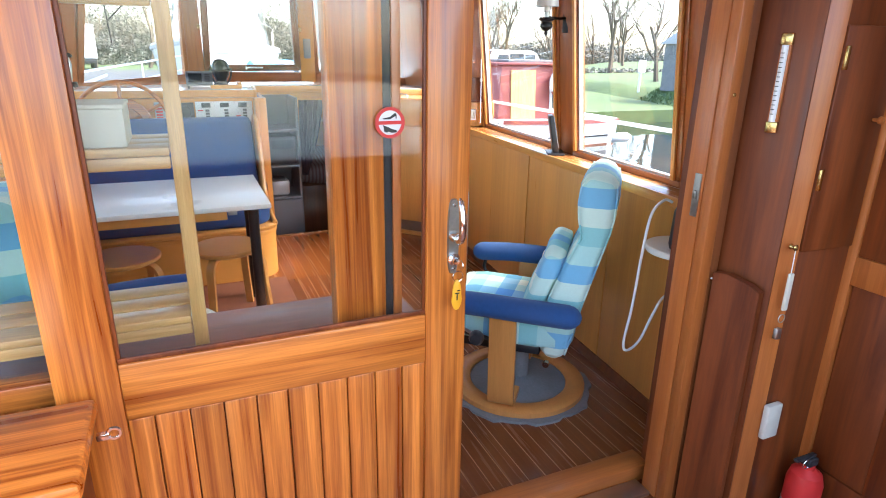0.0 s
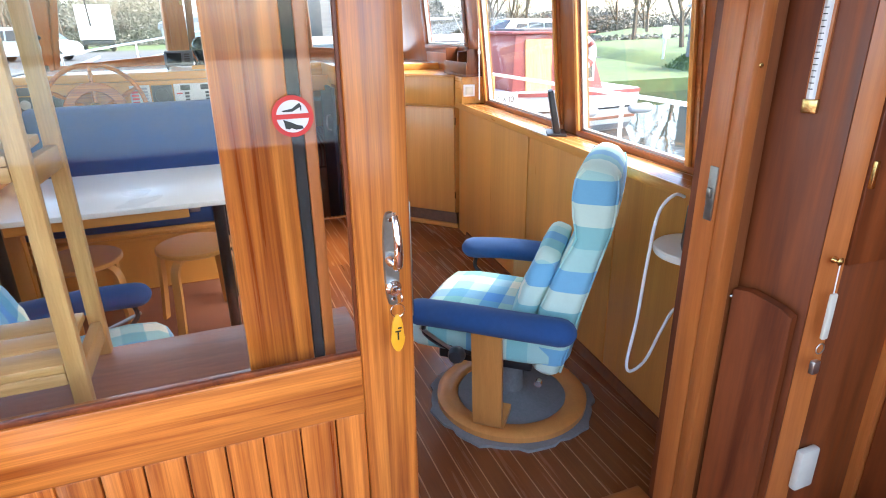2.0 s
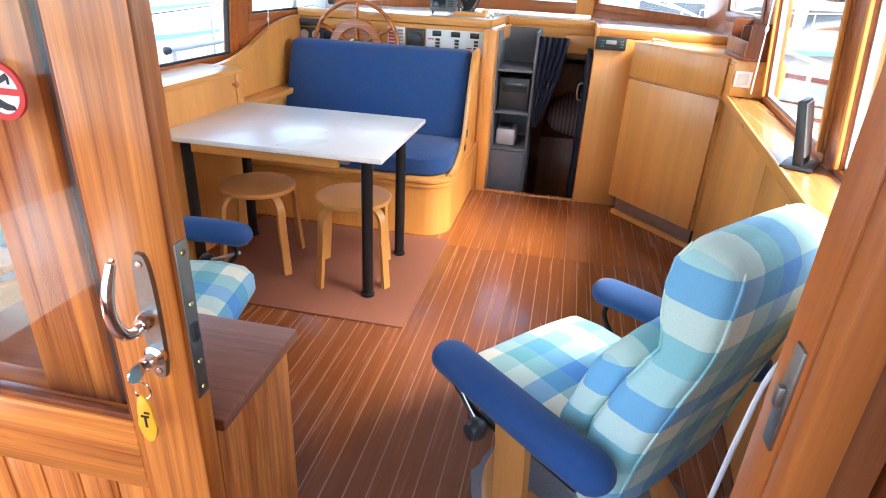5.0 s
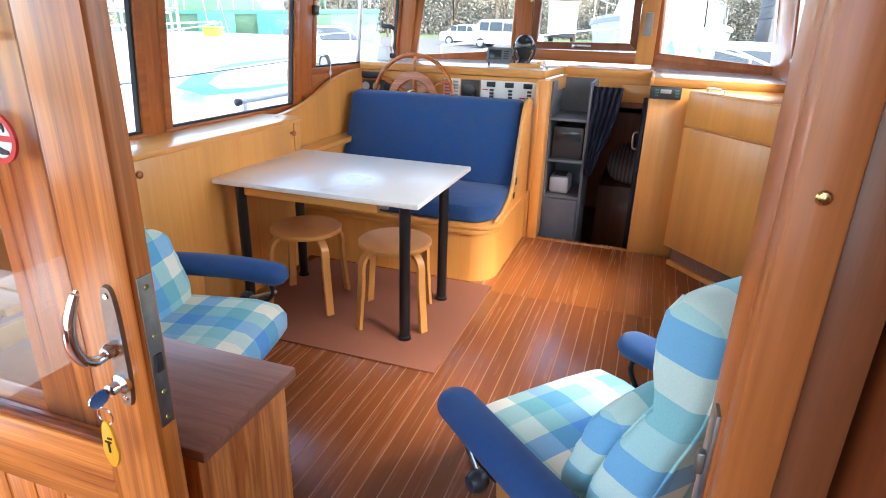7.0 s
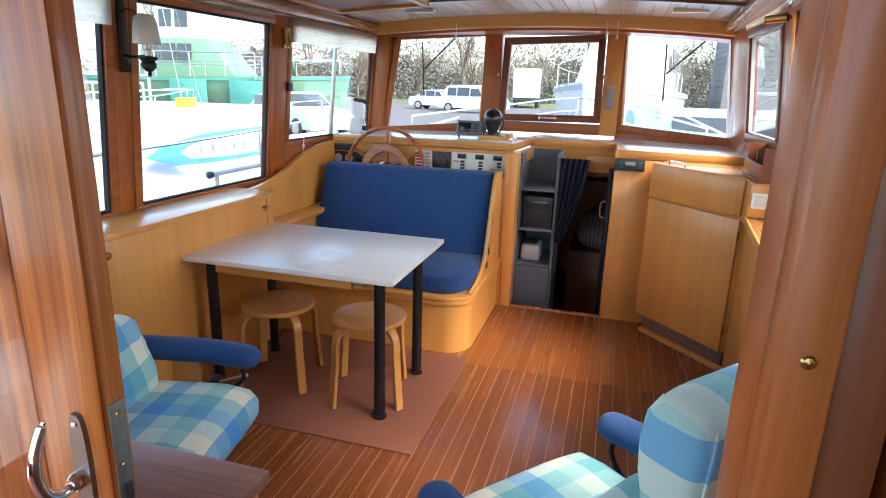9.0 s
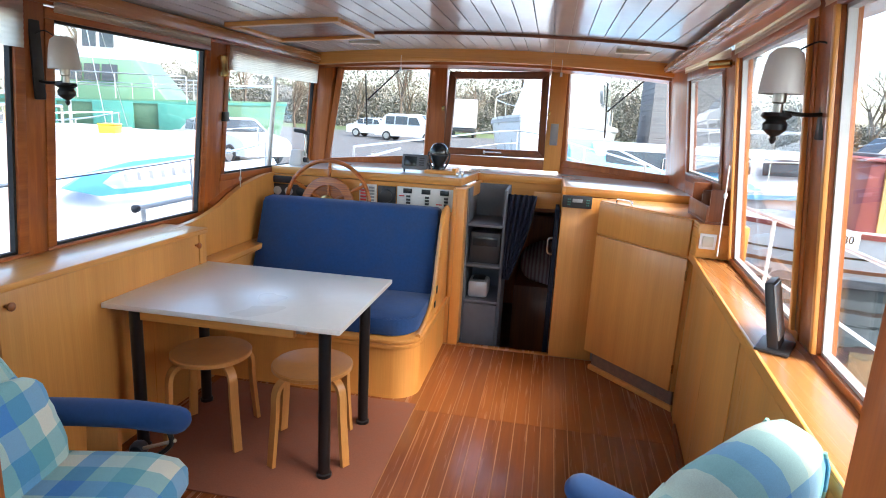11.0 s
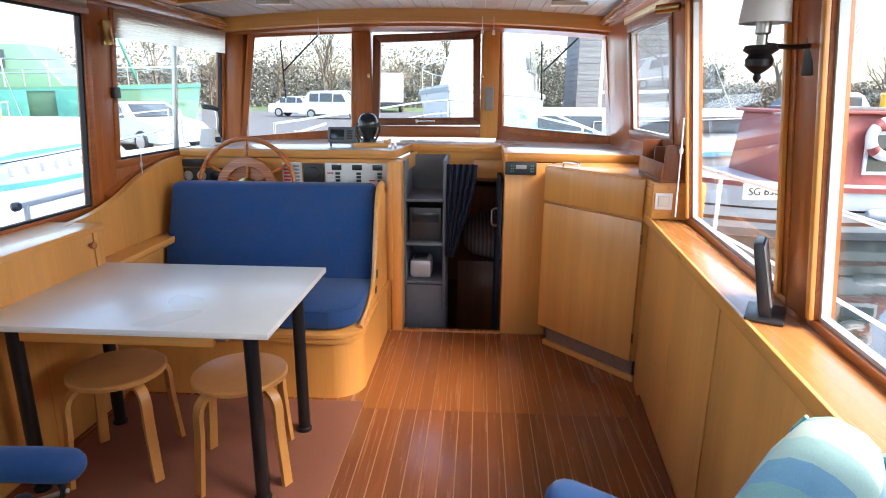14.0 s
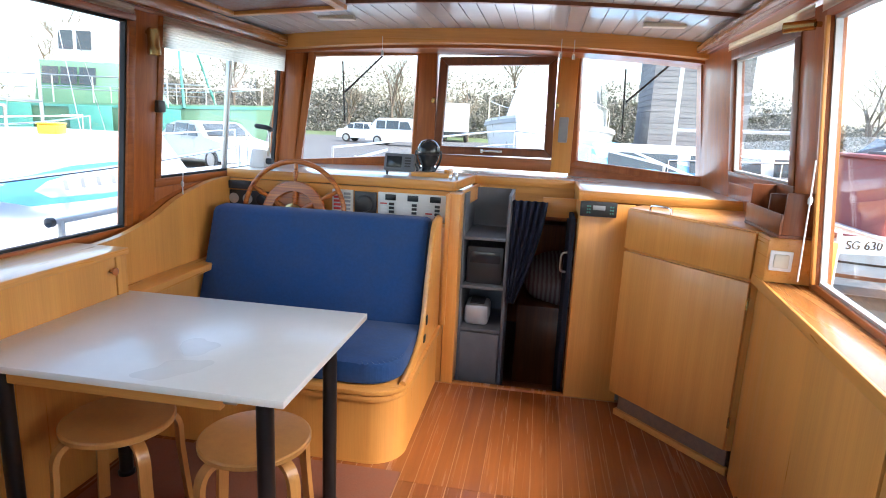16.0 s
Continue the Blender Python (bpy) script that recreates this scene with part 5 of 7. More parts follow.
for s in (-1, 1):
    bm = B()
    tube(bm, curve_pts([(s * 0.045, 0, 0.01), (s * 0.07, 0, 0.05), (s * 0.082, 0, 0.1), (s * 0.078, 0, 0.13)], 4), 0.007)
    part("bracket", bm, M_PLASTIC, cp)
pb = thing("wooden_block", "small pale oak block under the compass", "block")
bm = B()
box(bm, 0.55, 0.79, 5.65, 5.83, DZ, DZ + 0.03, 0.005)
box(bm, 0.76, 0.79, 5.65, 5.83, DZ + 0.03, DZ + 0.05, 0.004)
part("block", bm, M_OAK_X, pb)
plt = thing("chart_plotter", "small grey instrument display on a bracket", "display", pose(0.47, 5.68, DZ, 0, 0, -6))
bm = B()
box(bm, -0.1, 0.1, -0.025, 0.025, -0.055, 0.055, 0.01, pose(0, 0, 0.08, -12))
part("housing", bm, M_CABIN_GREY, plt)
bm = B()
box(bm, -0.08, 0.02, -0.029, -0.024, -0.035, 0.035, 0.002, pose(0, 0, 0.08, -12))
part("screen", bm, M_SCREEN, plt)
for j in range(4):
    bm = B()
    box(bm, 0.04, 0.08, -0.029, -0.024, -0.03 + j * 0.017, -0.02 + j * 0.017, 0.002, pose(0, 0, 0.08, -12))
    part("button", bm, M_PLASTIC, plt)
bm = B()
tube(bm, curve_pts([(-0.085, 0.0, 0.0), (-0.09, 0.01, 0.04), (-0.085, 0.0, 0.08)], 4), 0.008)
part("bracket", bm, M_PLASTIC, plt)
bm = B()
tube(bm, curve_pts([(0.085, 0.0, 0.0), (0.115, 0.01, 0.04), (0.1, 0.0, 0.08)], 4), 0.008)
part("bracket", bm, M_PLASTIC, plt)
thl = thing("throttle_lever", "white throttle control with black-handled lever", "throttle", pose(-0.47, 5.68, DZ))
bm = B()
hexa(bm, [(-0.055, -0.07, 0), (0.055, -0.07, 0), (0.055, 0.07, 0), (-0.055, 0.07, 0)], [(-0.04, -0.055, 0.12), (0.045, -0.055, 0.12), (0.045, 0.05, 0.1), (-0.04, 0.05, 0.1)], 0.01)
part("housing", bm, M_WHITE_PL, thl)
bm = B()
tube(bm, [(0.05, 0, 0.07), (0.06, 0.01, 0.18), (0.045, 0.02, 0.25)], 0.009)
part("lever", bm, M_STEEL, thl)
bm = B()
capsule_path(bm, [(-0.03, 0.02, 0.262), (0.03, 0.02, 0.256), (0.06, 0.02, 0.245)], 0.02, 0.016)
part("handle", bm, M_PLASTIC, thl)
bm = B()
tube(bm, [(0.05, -0.02, 0.04), (0.09, -0.02, 0.04)], 0.02)
part("shaft", bm, M_PLASTIC, thl)
cl = thing("desk_clip", "small chrome clip at the dashboard edge", "clip")
bm = B()
box(bm, 0.815, 0.835, 5.5, 5.53, DZ, DZ + 0.035, 0.003)
box(bm, 0.85, 0.865, 5.52, 5.55, DZ, DZ + 0.045, 0.003)
part("clip", bm, M_CHROME, cl)

rd = thing("car_radio", "black radio unit with lit green buttons on the oak panel", "radio")
bm = B()
box(bm, 1.578, 1.77, 5.243, 5.27, 1.065, 1.145, 0.006)
part("housing", bm, M_PLASTIC, rd)
bm = B()
box(bm, 1.643, 1.708, 5.239, 5.244, 1.102, 1.126, 0.002)
part("screen", bm, M_GREY, rd)
for x in (1.612, 1.624, 1.733, 1.745):
    for j in range(3):
        bm = B()
        box(bm, x, x + 0.008, 5.239, 5.244, 1.083 + j * 0.017, 1.091 + j * 0.017, 0.001)
        part("button", bm, M_GREENTARP, rd)

# corner cabinet with drawer
cc = thing("corner_cabinet", "pale oak corner cabinet with a drawer above a door", "cabinet")
A2, B2 = Vector((1.808, 5.115)), Vector((2.258, 4.607))
dd = (B2 - A2).normalized()
nn = Vector((dd.y, -dd.x))
def on_front(bm, s0, s1, z0, z1, out, thick, bevel=0.004):
    a, b = A2 + dd * s0 + nn * out, A2 + dd * s1 + nn * out
    return prism(bm, [a, b, b - nn * thick, a - nn * thick], z0, z1, bevel)


L2 = (B2 - A2).length
bm = B()
prism(bm, [A2 - nn * 0.022 + dd * 0.01, B2 - nn * 0.022, (2.33, 4.62), (2.45, 5.24), (1.9, 5.26)], 0.13, 1.12)
part("body", bm, M_OAK_Z, cc)
bm = B()
prism(bm, [A2 - nn * 0.005, B2 - nn * 0.005, (2.35, 4.62), (2.47, 5.28), (1.9, 5.265)], 1.12, 1.142, 0.004)
part("top", bm, M_OAK_X, cc)
bm = B()
on_front(bm, 0.0, L2, 0.135, 0.918, 0.0, 0.02, 0.006)
part("door", bm, M_OAK_Z, cc)
bm = B()
on_front(bm, 0.0, L2, 0.932, 1.135, 0.004, 0.022, 0.008)
dr = part("drawer", bm, M_OAK_Z, cc)
bm = B()
ha, hb2 = A2 + dd * 0.12 - nn * 0.02, A2 + dd * 0.24 - nn * 0.02
tube(bm, curve_pts([(*ha, 1.14), (*(ha + dd * 0.005), 1.165), (*(ha + dd * 0.03), 1.17), (*(hb2 - dd * 0.03), 1.17), (*(hb2 - dd * 0.005), 1.165), (*hb2, 1.14)], 4), 0.006)
part("handle", bm, M_CHROME, cc, "chrome bow handle")
bm = B()
on_front(bm, 0.03, L2 - 0.01, 0.03, 0.13, -0.05, 0.015, 0.002)
part("toe_grille", bm, plain("brown_mesh", (0.22, 0.13, 0.08), 0.8, 0, 0, 0.3, 300.0, 0.6), cc, "brown mesh toe grille")
bm = B()
on_front(bm, 0.02, L2 + 0.01, 0.001, 0.035, -0.03, 0.03, 0.004)
part("plinth", bm, M_OAK_X, cc)
for z in (0.25, 0.8):
    bm = B()
    q = A2 + dd * (L2 + 0.006)
    tube(bm, [(*q, z), (*q, z + 0.05)], 0.006)
    part("hinge", bm, M_BRASS, cc)
bm = B()
prism(bm, [(2.262, 4.605), (2.262, 4.48), (2.5, 4.45), (2.5, 4.605)], 0.96, 1.14, 0.004)
structure("trim_socket_block", bm, M_OAK_Y, "pale oak block on the sill end", "trim", True)
ol = thing("wall_socket", "square white wall socket on the oak block", "socket", pose(2.312, 4.472, 1.05, 0, 0, -7.2))
bm = B()
box(bm, -0.04, 0.04, -0.011, 0.0, -0.04, 0.04, 0.003)
part("plate", bm, M_WHITE_PL, ol)
bm = B()
box(bm, -0.027, 0.027, -0.016, -0.009, -0.027, 0.027, 0.004)
part("rocker", bm, M_OFFWHITE, ol)
tx = thing("wooden_tray", "open brown mahogany tray on the corner shelf", "tray")
bm = B()
for x0, x1, y0, y1, z0, z1 in ((2.28, 2.46, 4.45, 4.85, 1.142, 1.155), (2.28, 2.292, 4.45, 4.85, 1.155, 1.235), (2.448, 2.46, 4.45, 4.85, 1.155, 1.32), (2.292, 2.448, 4.45, 4.462, 1.155, 1.32), (2.292, 2.448, 4.838, 4.85, 1.155, 1.32), (2.292, 2.448, 4.62, 4.632, 1.155, 1.3)):
    box(bm, x0, x1, y0, y1, z0, z1, 0.003)
part("tray", bm, M_DARK_Z, tx)

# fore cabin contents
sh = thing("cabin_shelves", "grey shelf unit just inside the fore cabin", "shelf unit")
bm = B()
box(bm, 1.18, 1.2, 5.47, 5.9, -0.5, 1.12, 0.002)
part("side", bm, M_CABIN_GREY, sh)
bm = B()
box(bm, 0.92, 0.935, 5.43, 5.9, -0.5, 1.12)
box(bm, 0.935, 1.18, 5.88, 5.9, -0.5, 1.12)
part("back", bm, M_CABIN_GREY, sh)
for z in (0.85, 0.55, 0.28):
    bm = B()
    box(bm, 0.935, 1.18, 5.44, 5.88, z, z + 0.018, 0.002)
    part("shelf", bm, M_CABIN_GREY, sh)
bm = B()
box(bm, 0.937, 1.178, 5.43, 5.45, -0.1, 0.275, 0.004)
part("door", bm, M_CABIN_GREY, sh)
st2 = thing("stereo", "black stereo unit on the cabin shelf", "stereo")
bm = B()
box(bm, 0.95, 1.17, 5.5, 5.8, 0.568, 0.8, 0.006)
part("housing", bm, M_PLASTIC, st2)
bm = B()
box(bm, 0.97, 1.15, 5.494, 5.502, 0.7, 0.77, 0.002)
part("front_panel", bm, M_SCREEN, st2)
ts = thing("toaster", "white toaster on the cabin shelf", "toaster")
bm = B()
box(bm, 0.95, 1.1, 5.5, 5.7, 0.298, 0.43, 0.025)
part("body", bm, M_SILVER, ts)
bm = B()
box(bm, 0.98, 1.07, 5.53, 5.67, 0.43, 0.437, 0.002)
part("slots", bm, M_PLASTIC, ts)
cu = thing("curtain", "dark navy curtain gathered in the cabin doorway", "curtain")
bm = B()
rings = []
for k in range(13):
    z = 1.1 - 0.052 * k
    w = 0.2 - 0.15 * (k / 12) ** 1.5
    rings.append([(1.205 + w * i / 24, 5.46 + 0.02 * math.sin(i * 1.3 + 0.3 * k), z) for i in range(25)])
loft(bm, rings, closed=False, caps=False)
cob = part("cloth", bm, M_CURTAIN, cu)
cob.modifiers.new("thickness", "SOLIDIFY").thickness = 0.004
bd = thing("bunk", "wooden bunk with rumpled striped bedding", "bed")
bm = B()
box(bm, 1.25, 2.55, 6.5, 7.9, -0.5, 0.15, 0.01)
part("frame", bm, M_DARK_Z, bd)
mat2, nt, p = nodes_of("striped_bedding")
wv = node(nt, "ShaderNodeTexWave", Scale=9.0, Distortion=1.5)
nt.links.new(coords(nt), wv.inputs["Vector"])
nt.links.new(ramp(nt, wv.outputs[0], [(0.3, (0.34, 0.2, 0.19)), (0.7, (0.5, 0.42, 0.4))]), p.inputs["Base Color"])
p.inputs["Roughness"].default_value = 0.9
bm = B()
pillow(bm, 1.25, 1.3, 0.3, pose(1.9, 7.15, 0.25), 20)
for v in bm.verts:
    v.co.z += 0.035 * noise.noise(v.co * 5)
part("duvet", bm, mat2, bd, "pink and white striped duvet")
cv = thing("door_strip", "pale oak strip across the cabin doorway top", "trim strip")
bm = B()
box(bm, 1.38, 1.6, 5.7, 5.72, 0.98, 1.1, 0.003)
part("board", bm, M_OAK_X, cv)

cd = thing("cabin_door", "grey-blue cabin door standing open inside the doorway, coloured near-black for shade", "door")
# grey-blue leaf takes the near-black curtain colour to stand for the cabin's shade
bm = B()
box(bm, 1.545, 1.572, 5.44, 5.92, -0.48, 1.02, 0.004)
part("leaf", bm, M_CURTAIN, cd)
bm = B()
tube(bm, curve_pts([(1.545, 5.52, 0.68), (1.515, 5.52, 0.69), (1.51, 5.52, 0.74), (1.515, 5.52, 0.79), (1.545, 5.52, 0.8)], 4), 0.007)
part("handle", bm, M_STEEL, cd, "steel bow handle")

# chest inside the door, with the pine rack on it
ch = thing("chest", "wooden chest with a worn dark brown lid inside the door", "chest")
bm = B()
box(bm, -0.36, 0.885, 1.83, 2.12, 0.001, 0.71, 0.005)
part("body", bm, M_CHEST, ch)
bm = B()
box(bm, -0.37, 0.905, 1.825, 2.14, 0.71, 0.738, 0.006)
part("lid", bm, M_CHEST_TOP, ch, "scuffed dark brown lid")
pr = thing("pine_rack", "raw pine rack with plank shelves standing on the chest", "rack")
for x in (0.285, -0.33):
    for y in (1.845, 2.1):
        bm = B()
        box(bm, x, x + 0.034, y, y + 0.03, 0.738, 1.68, 0.004)
        part("post", bm, M_PINE_Z, pr)
    for z in (0.79, 1.21, 1.56):
        bm = B()
        hexa(bm, [(x + 0.006, 1.875, z), (x + 0.028, 1.875, z), (x + 0.028, 2.1, z - 0.01), (x + 0.006, 2.1, z - 0.01)],
             [(x + 0.006, 1.875, z + 0.05), (x + 0.028, 1.875, z + 0.05), (x + 0.028, 2.1, z + 0.04), (x + 0.006, 2.1, z + 0.04)], 0.003)
        part("side_rail", bm, M_PINE_Y, pr)
for z in (0.84, 1.256, 1.6):
    for y0, y1 in ((1.85, 1.93), (1.937, 2.015), (2.022, 2.1)):
        bm = B()
        box(bm, -0.295, 0.283, y0, y1, z, z + 0.02, 0.004)
        part("shelf_plank", bm, M_PINE_X, pr)
    bm = B()
    box(bm, -0.295, 0.283, 1.853, 1.873, z - 0.03, z - 0.001, 0.004)
    part("front_rail", bm, M_PINE_X, pr)
cb = thing("cream_box", "worn cream metal box on the pine rack", "box")
bm = B()
box(bm, -0.06, 0.2, 1.87, 2.03, 1.276, 1.36, 0.004)
part("body", bm, M_OFFWHITE, cb)
bm = B()
box(bm, -0.062, 0.202, 1.868, 2.032, 1.36, 1.37, 0.003)
part("lid", bm, M_OFFWHITE, cb)

# small round table in the aft corner, speaker and cable
rt = thing("corner_shelf", "small round white shelf on the corner panelling", "shelf", pose(2.02, 1.99, 0))
bm = B()
lathe(bm, [(0.0, 0.775), (0.13, 0.775), (0.135, 0.783), (0.135, 0.795), (0.13, 0.8), (0.0, 0.8)], 36)
part("top", bm, M_WHITE_TOP, rt)
bm = B()
hexa(bm, [(0.1, -0.02, 0.615), (0.14, -0.02, 0.615), (0.14, 0.02, 0.615), (0.1, 0.02, 0.615)], [(-0.05, -0.02, 0.775), (0.14, -0.02, 0.775), (0.14, 0.02, 0.775), (-0.05, 0.02, 0.775)])
part("bracket", bm, M_BLACK, rt)
sp = thing("speaker", "dark rounded loudspeaker on the side table", "speaker", pose(2.0, 1.95, 0.8))
bm = B()
lathe(bm, [(0.0, 0), (0.06, 0.0), (0.065, 0.02), (0.06, 0.14), (0.04, 0.19), (0.0, 0.2)], 20)
part("body", bm, M_PLASTIC, sp)
cab = thing("white_cable", "white mains cable hanging in a loop", "cable")
bm = B()
tube(bm, curve_pts([(1.9, 1.95, 0.99), (1.86, 1.95, 1.0), (1.81, 1.95, 0.95), (1.79, 1.95, 0.8), (1.775, 1.95, 0.6), (1.755, 1.95, 0.46), (1.775, 1.95, 0.42), (1.83, 1.95, 0.45), (1.88, 1.95, 0.55), (1.93, 1.95, 0.62), (2.05, 1.95, 0.62)], 6), 0.005, 8)
part("cord", bm, M_WHITE_PL, cab)

# weather station on the sill
ws = thing("weather_station", "black slim weather station standing on the window sill", "weather station", pose(2.215, 3.17, 0.961, 0, 0, 62))
bm = B()
box(bm, -0.075, 0.075, -0.045, 0.05, 0.0, 0.012, 0.004)
part("foot", bm, M_PLASTIC, ws)
bm = B()
hexa(bm, [(-0.055, -0.015, 0.01), (0.055, -0.015, 0.01), (0.055, 0.018, 0.01), (-0.055, 0.018, 0.01)], [(-0.055, 0.03, 0.215), (0.055, 0.03, 0.215), (0.055, 0.055, 0.21), (-0.055, 0.055, 0.21)], 0.006)
part("housing", bm, M_PLASTIC, ws)
bm = B()
hexa(bm, [(-0.05, -0.012, 0.04), (0.05, -0.012, 0.04), (0.05, -0.006, 0.04), (-0.05, -0.006, 0.04)], [(-0.05, 0.0245, 0.205), (0.05, 0.0245, 0.205), (0.05, 0.03, 0.205), (-0.05, 0.03, 0.205)])
part("silver_front", bm, M_SILVER, ws, "silver display front")


def wall_lamp(m):
    """Gimbal-style wall lamp; its plate at the origin, reaching along -x."""
    t = thing("wall_lamp", "wall lamp with white bell shade and black turned finial", "lamp", m, "wall lamps on the window posts")
    bm = B()
    box(bm, -0.014, 0.0, -0.028, 0.028, -0.17, 0.17, 0.006)
    part("back_plate", bm, M_BLACK, t)
    bm = B()
    tube(bm, curve_pts([(-0.01, 0, -0.09), (-0.07, 0, -0.095), (-0.148, 0, -0.088)], 4), 0.007)
    part("arm", bm, M_BLACK, t)
    bm = B()
    tube(bm, curve_pts([(-0.01, 0, 0.11), (-0.06, 0, 0.125), (-0.12, 0, 0.095)], 4), 0.003)
    part("stay", bm, M_BLACK, t)
    ax = pose(-0.15, 0, 0)
    bm = B()
    lathe(bm, [(0.0, 0.1), (0.03, 0.102), (0.048, 0.085), (0.056, 0.05), (0.061, 0.0), (0.064, -0.035), (0.061, -0.035), (0.056, 0.0), (0.05, 0.05), (0.0, 0.09)], 32, ax)
    part("shade", bm, M_WHITE_PL, t, "white opal bell shade")
    bm = B()
    lathe(bm, [(0.0, -0.03), (0.02, -0.03), (0.02, -0.06), (0.014, -0.065), (0.014, -0.1), (0.0, -0.1)], 16, ax)
    part("socket", bm, M_STEEL, t, "dull steel lamp socket")
    bm = B()
    lathe(bm, [(0.0, -0.09), (0.04, -0.092), (0.045, -0.104), (0.028, -0.115), (0.036, -0.128), (0.034, -0.145), (0.02, -0.158), (0.008, -0.166), (0.011, -0.176), (0.006, -0.186), (0.0, -0.19)], 24, ax)
    part("finial", bm, M_BLACK, t, "black turned wooden finial")
    return t


lamp1 = wall_lamp(pose(2.245, 3.195, 1.755, 0, 0, 5))
lamp2 = copy_thing(lamp1, pose(-0.618, 3.447, 1.75, 0, 0, 178))
lamp1.scale = lamp2.scale = (0.92, 0.92, 0.92)

bl = thing("spot_lamp", "brass cylinder spot lamp on the port window post", "lamp", pose(-0.6, 4.71, 1.86))
bm = B()
lathe(bm, [(0.0, 0.055), (0.02, 0.053), (0.027, 0.045), (0.027, -0.03), (0.03, -0.034), (0.03, -0.07), (0.026, -0.07), (0.023, -0.02), (0.0, -0.02)], 24, pose(0.075, 0, -0.01))
part("shade", bm, M_BRASS, bl)
bm = B()
lathe(bm, [(0.0, 0), (0.034, 0.0), (0.032, 0.012), (0.014, 0.02), (0.01, 0.03), (0.01, 0.062), (0.0, 0.062)], 18, pose(-0.012, 0, 0.025, 0, 90))
part("bracket", bm, M_BRASS, bl)
ml = thing("reading_lamp", "brass tube reading lamp on the starboard post", "lamp", pose(2.32, 4.5, 1.935))
bm = B()
tube(bm, [(-0.105, 0.045, -0.006), (-0.02, -0.015, 0.0)], 0.02, 16)
part("shade", bm, M_BRASS, ml)
bm = B()
lathe(bm, [(0.0, 0), (0.03, 0.0), (0.028, 0.012), (0.01, 0.018), (0.01, 0.05), (0.0, 0.05)], 16, pose(0.03, -0.02, 0, 0, -90))
part("base", bm, M_BRASS, ml)


def blind(name, fx, s, y0, y1, z0, z1, label, pleats=12, depth=0.0325):
    t = thing(name, label, "blind")
    bm = B()
    rings = []
    n = pleats * 2
    for i in range(n + 1):
        z = z1 + (z0 - z1) * i / n
        d = (0.03 if i % 2 else depth) + 0.01
        rings.append([(fx(y0, z) - s * d, y0, z), (fx(y1, z) - s * d, y1, z)])
    rows = [[bm.verts.new(q) for q in r] for r in rings]
    for a, b in zip(rows, rows[1:]):
        bm.faces.new((a[0], a[1], b[1], b[0]))
    part("pleats", bm, M_BLIND, t, smooth=False)
    return t


blind("pleated_blind", xl, -1, 4.8, 6.1, 1.825, 1.975, "cream pleated blind drawn up over the side window")
blind("pleated_blind", xl, -1, 2.2, 3.38, 1.79, 1.98, "cream pleated blind drawn up over the aft side window", 9)
blind("pleated_blind", xl, -1, 3.52, 4.6, 1.945, 1.985, "cream pleated blind fully drawn up", 3)
blind("pleated_blind", xr, 1, 3.2, 4.42, 1.965, 2.01, "cream pleated blind fully drawn up", 3)
blind("pleated_blind", xr, 1, 2.2, 3.16, 1.955, 2.01, "cream pleated blind fully drawn up", 3)
blind("pleated_blind", xr, 1, 4.5, 5.55, 1.965, 2.01, "cream pleated blind fully drawn up", 3)

for x, y, z, dz, label in ((-0.56, 4.95, 1.13, 0.13, "white blind cord with knotted toggle"), (2.33, 4.36, 1.3, 0.3, "white blind cord tied to a cleat"), (0.22, 6.0, 2.02, 0.0, ""), ):
    if dz:
        t = thing("blind_cord", label, "cord")
        bm = B()
        tube(bm, [(x, y, z + dz / 2), (x, y - 0.01, z), (x + 0.004, y - 0.012, z - dz)], 0.003, 6)
        part("cord", bm, M_WHITE_PL, t)
        bm = B()
        lathe(bm, [(0.0, 0), (0.007, 0.002), (0.009, 0.02), (0.004, 0.03), (0.0, 0.03)], 10, pose(x, y - 0.01, z - 0.01))
        part("toggle", bm, M_WHITE_PL, t)
for x in (0.25, 1.42, 1.5):
    t = thing("cord_pull", "small white cord pull hanging from the front beam", "cord")
    bm = B()
    tube(bm, [(x, 6.0, ceil_z(x) - 0.05), (x, 6.0, ceil_z(x) - 0.14)], 0.002, 5)
    lathe(bm, [(0.0, 0), (0.01, 0.0), (0.008, 0.03), (0.0, 0.032)], 8, pose(x, 6.0, ceil_z(x) - 0.17))
    part("pull", bm, M_WHITE_PL, t)
for x in (0.1, 1.95):
    t = thing("ceiling_light", "flat white ceiling light strip", "lamp")
    bm = B()
    box(bm, x - 0.11, x + 0.11, 5.5, 5.56, ceil_z(x) - 0.02, ceil_z(x) + 0.004, 0.005)
    part("diffuser", bm, M_OFFWHITE, t)
t = thing("door_chime", "grey plastic box on the windscreen post", "switch box")
bm = B()
box(bm, 1.455, 1.52, 6.41, 6.44, 1.42, 1.6, 0.008)
part("housing", bm, M_GREY, t)
t = thing("sensor", "small black sensor on the port window post", "sensor")
bm = B()
box(bm, -0.6, -0.565, 4.78, 4.84, 1.51, 1.57, 0.006)
part("housing", bm, M_PLASTIC, t)

# floor planks, laid fore and aft in two fields that meet before the bench
pw = 0.0705
plank_mesh = {}
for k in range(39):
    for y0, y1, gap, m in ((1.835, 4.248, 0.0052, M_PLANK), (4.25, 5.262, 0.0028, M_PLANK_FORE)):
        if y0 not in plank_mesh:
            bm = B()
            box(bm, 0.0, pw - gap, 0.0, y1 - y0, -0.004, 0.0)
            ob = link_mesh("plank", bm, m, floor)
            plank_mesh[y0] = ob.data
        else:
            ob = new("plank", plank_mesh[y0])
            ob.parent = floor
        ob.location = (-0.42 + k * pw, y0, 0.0)

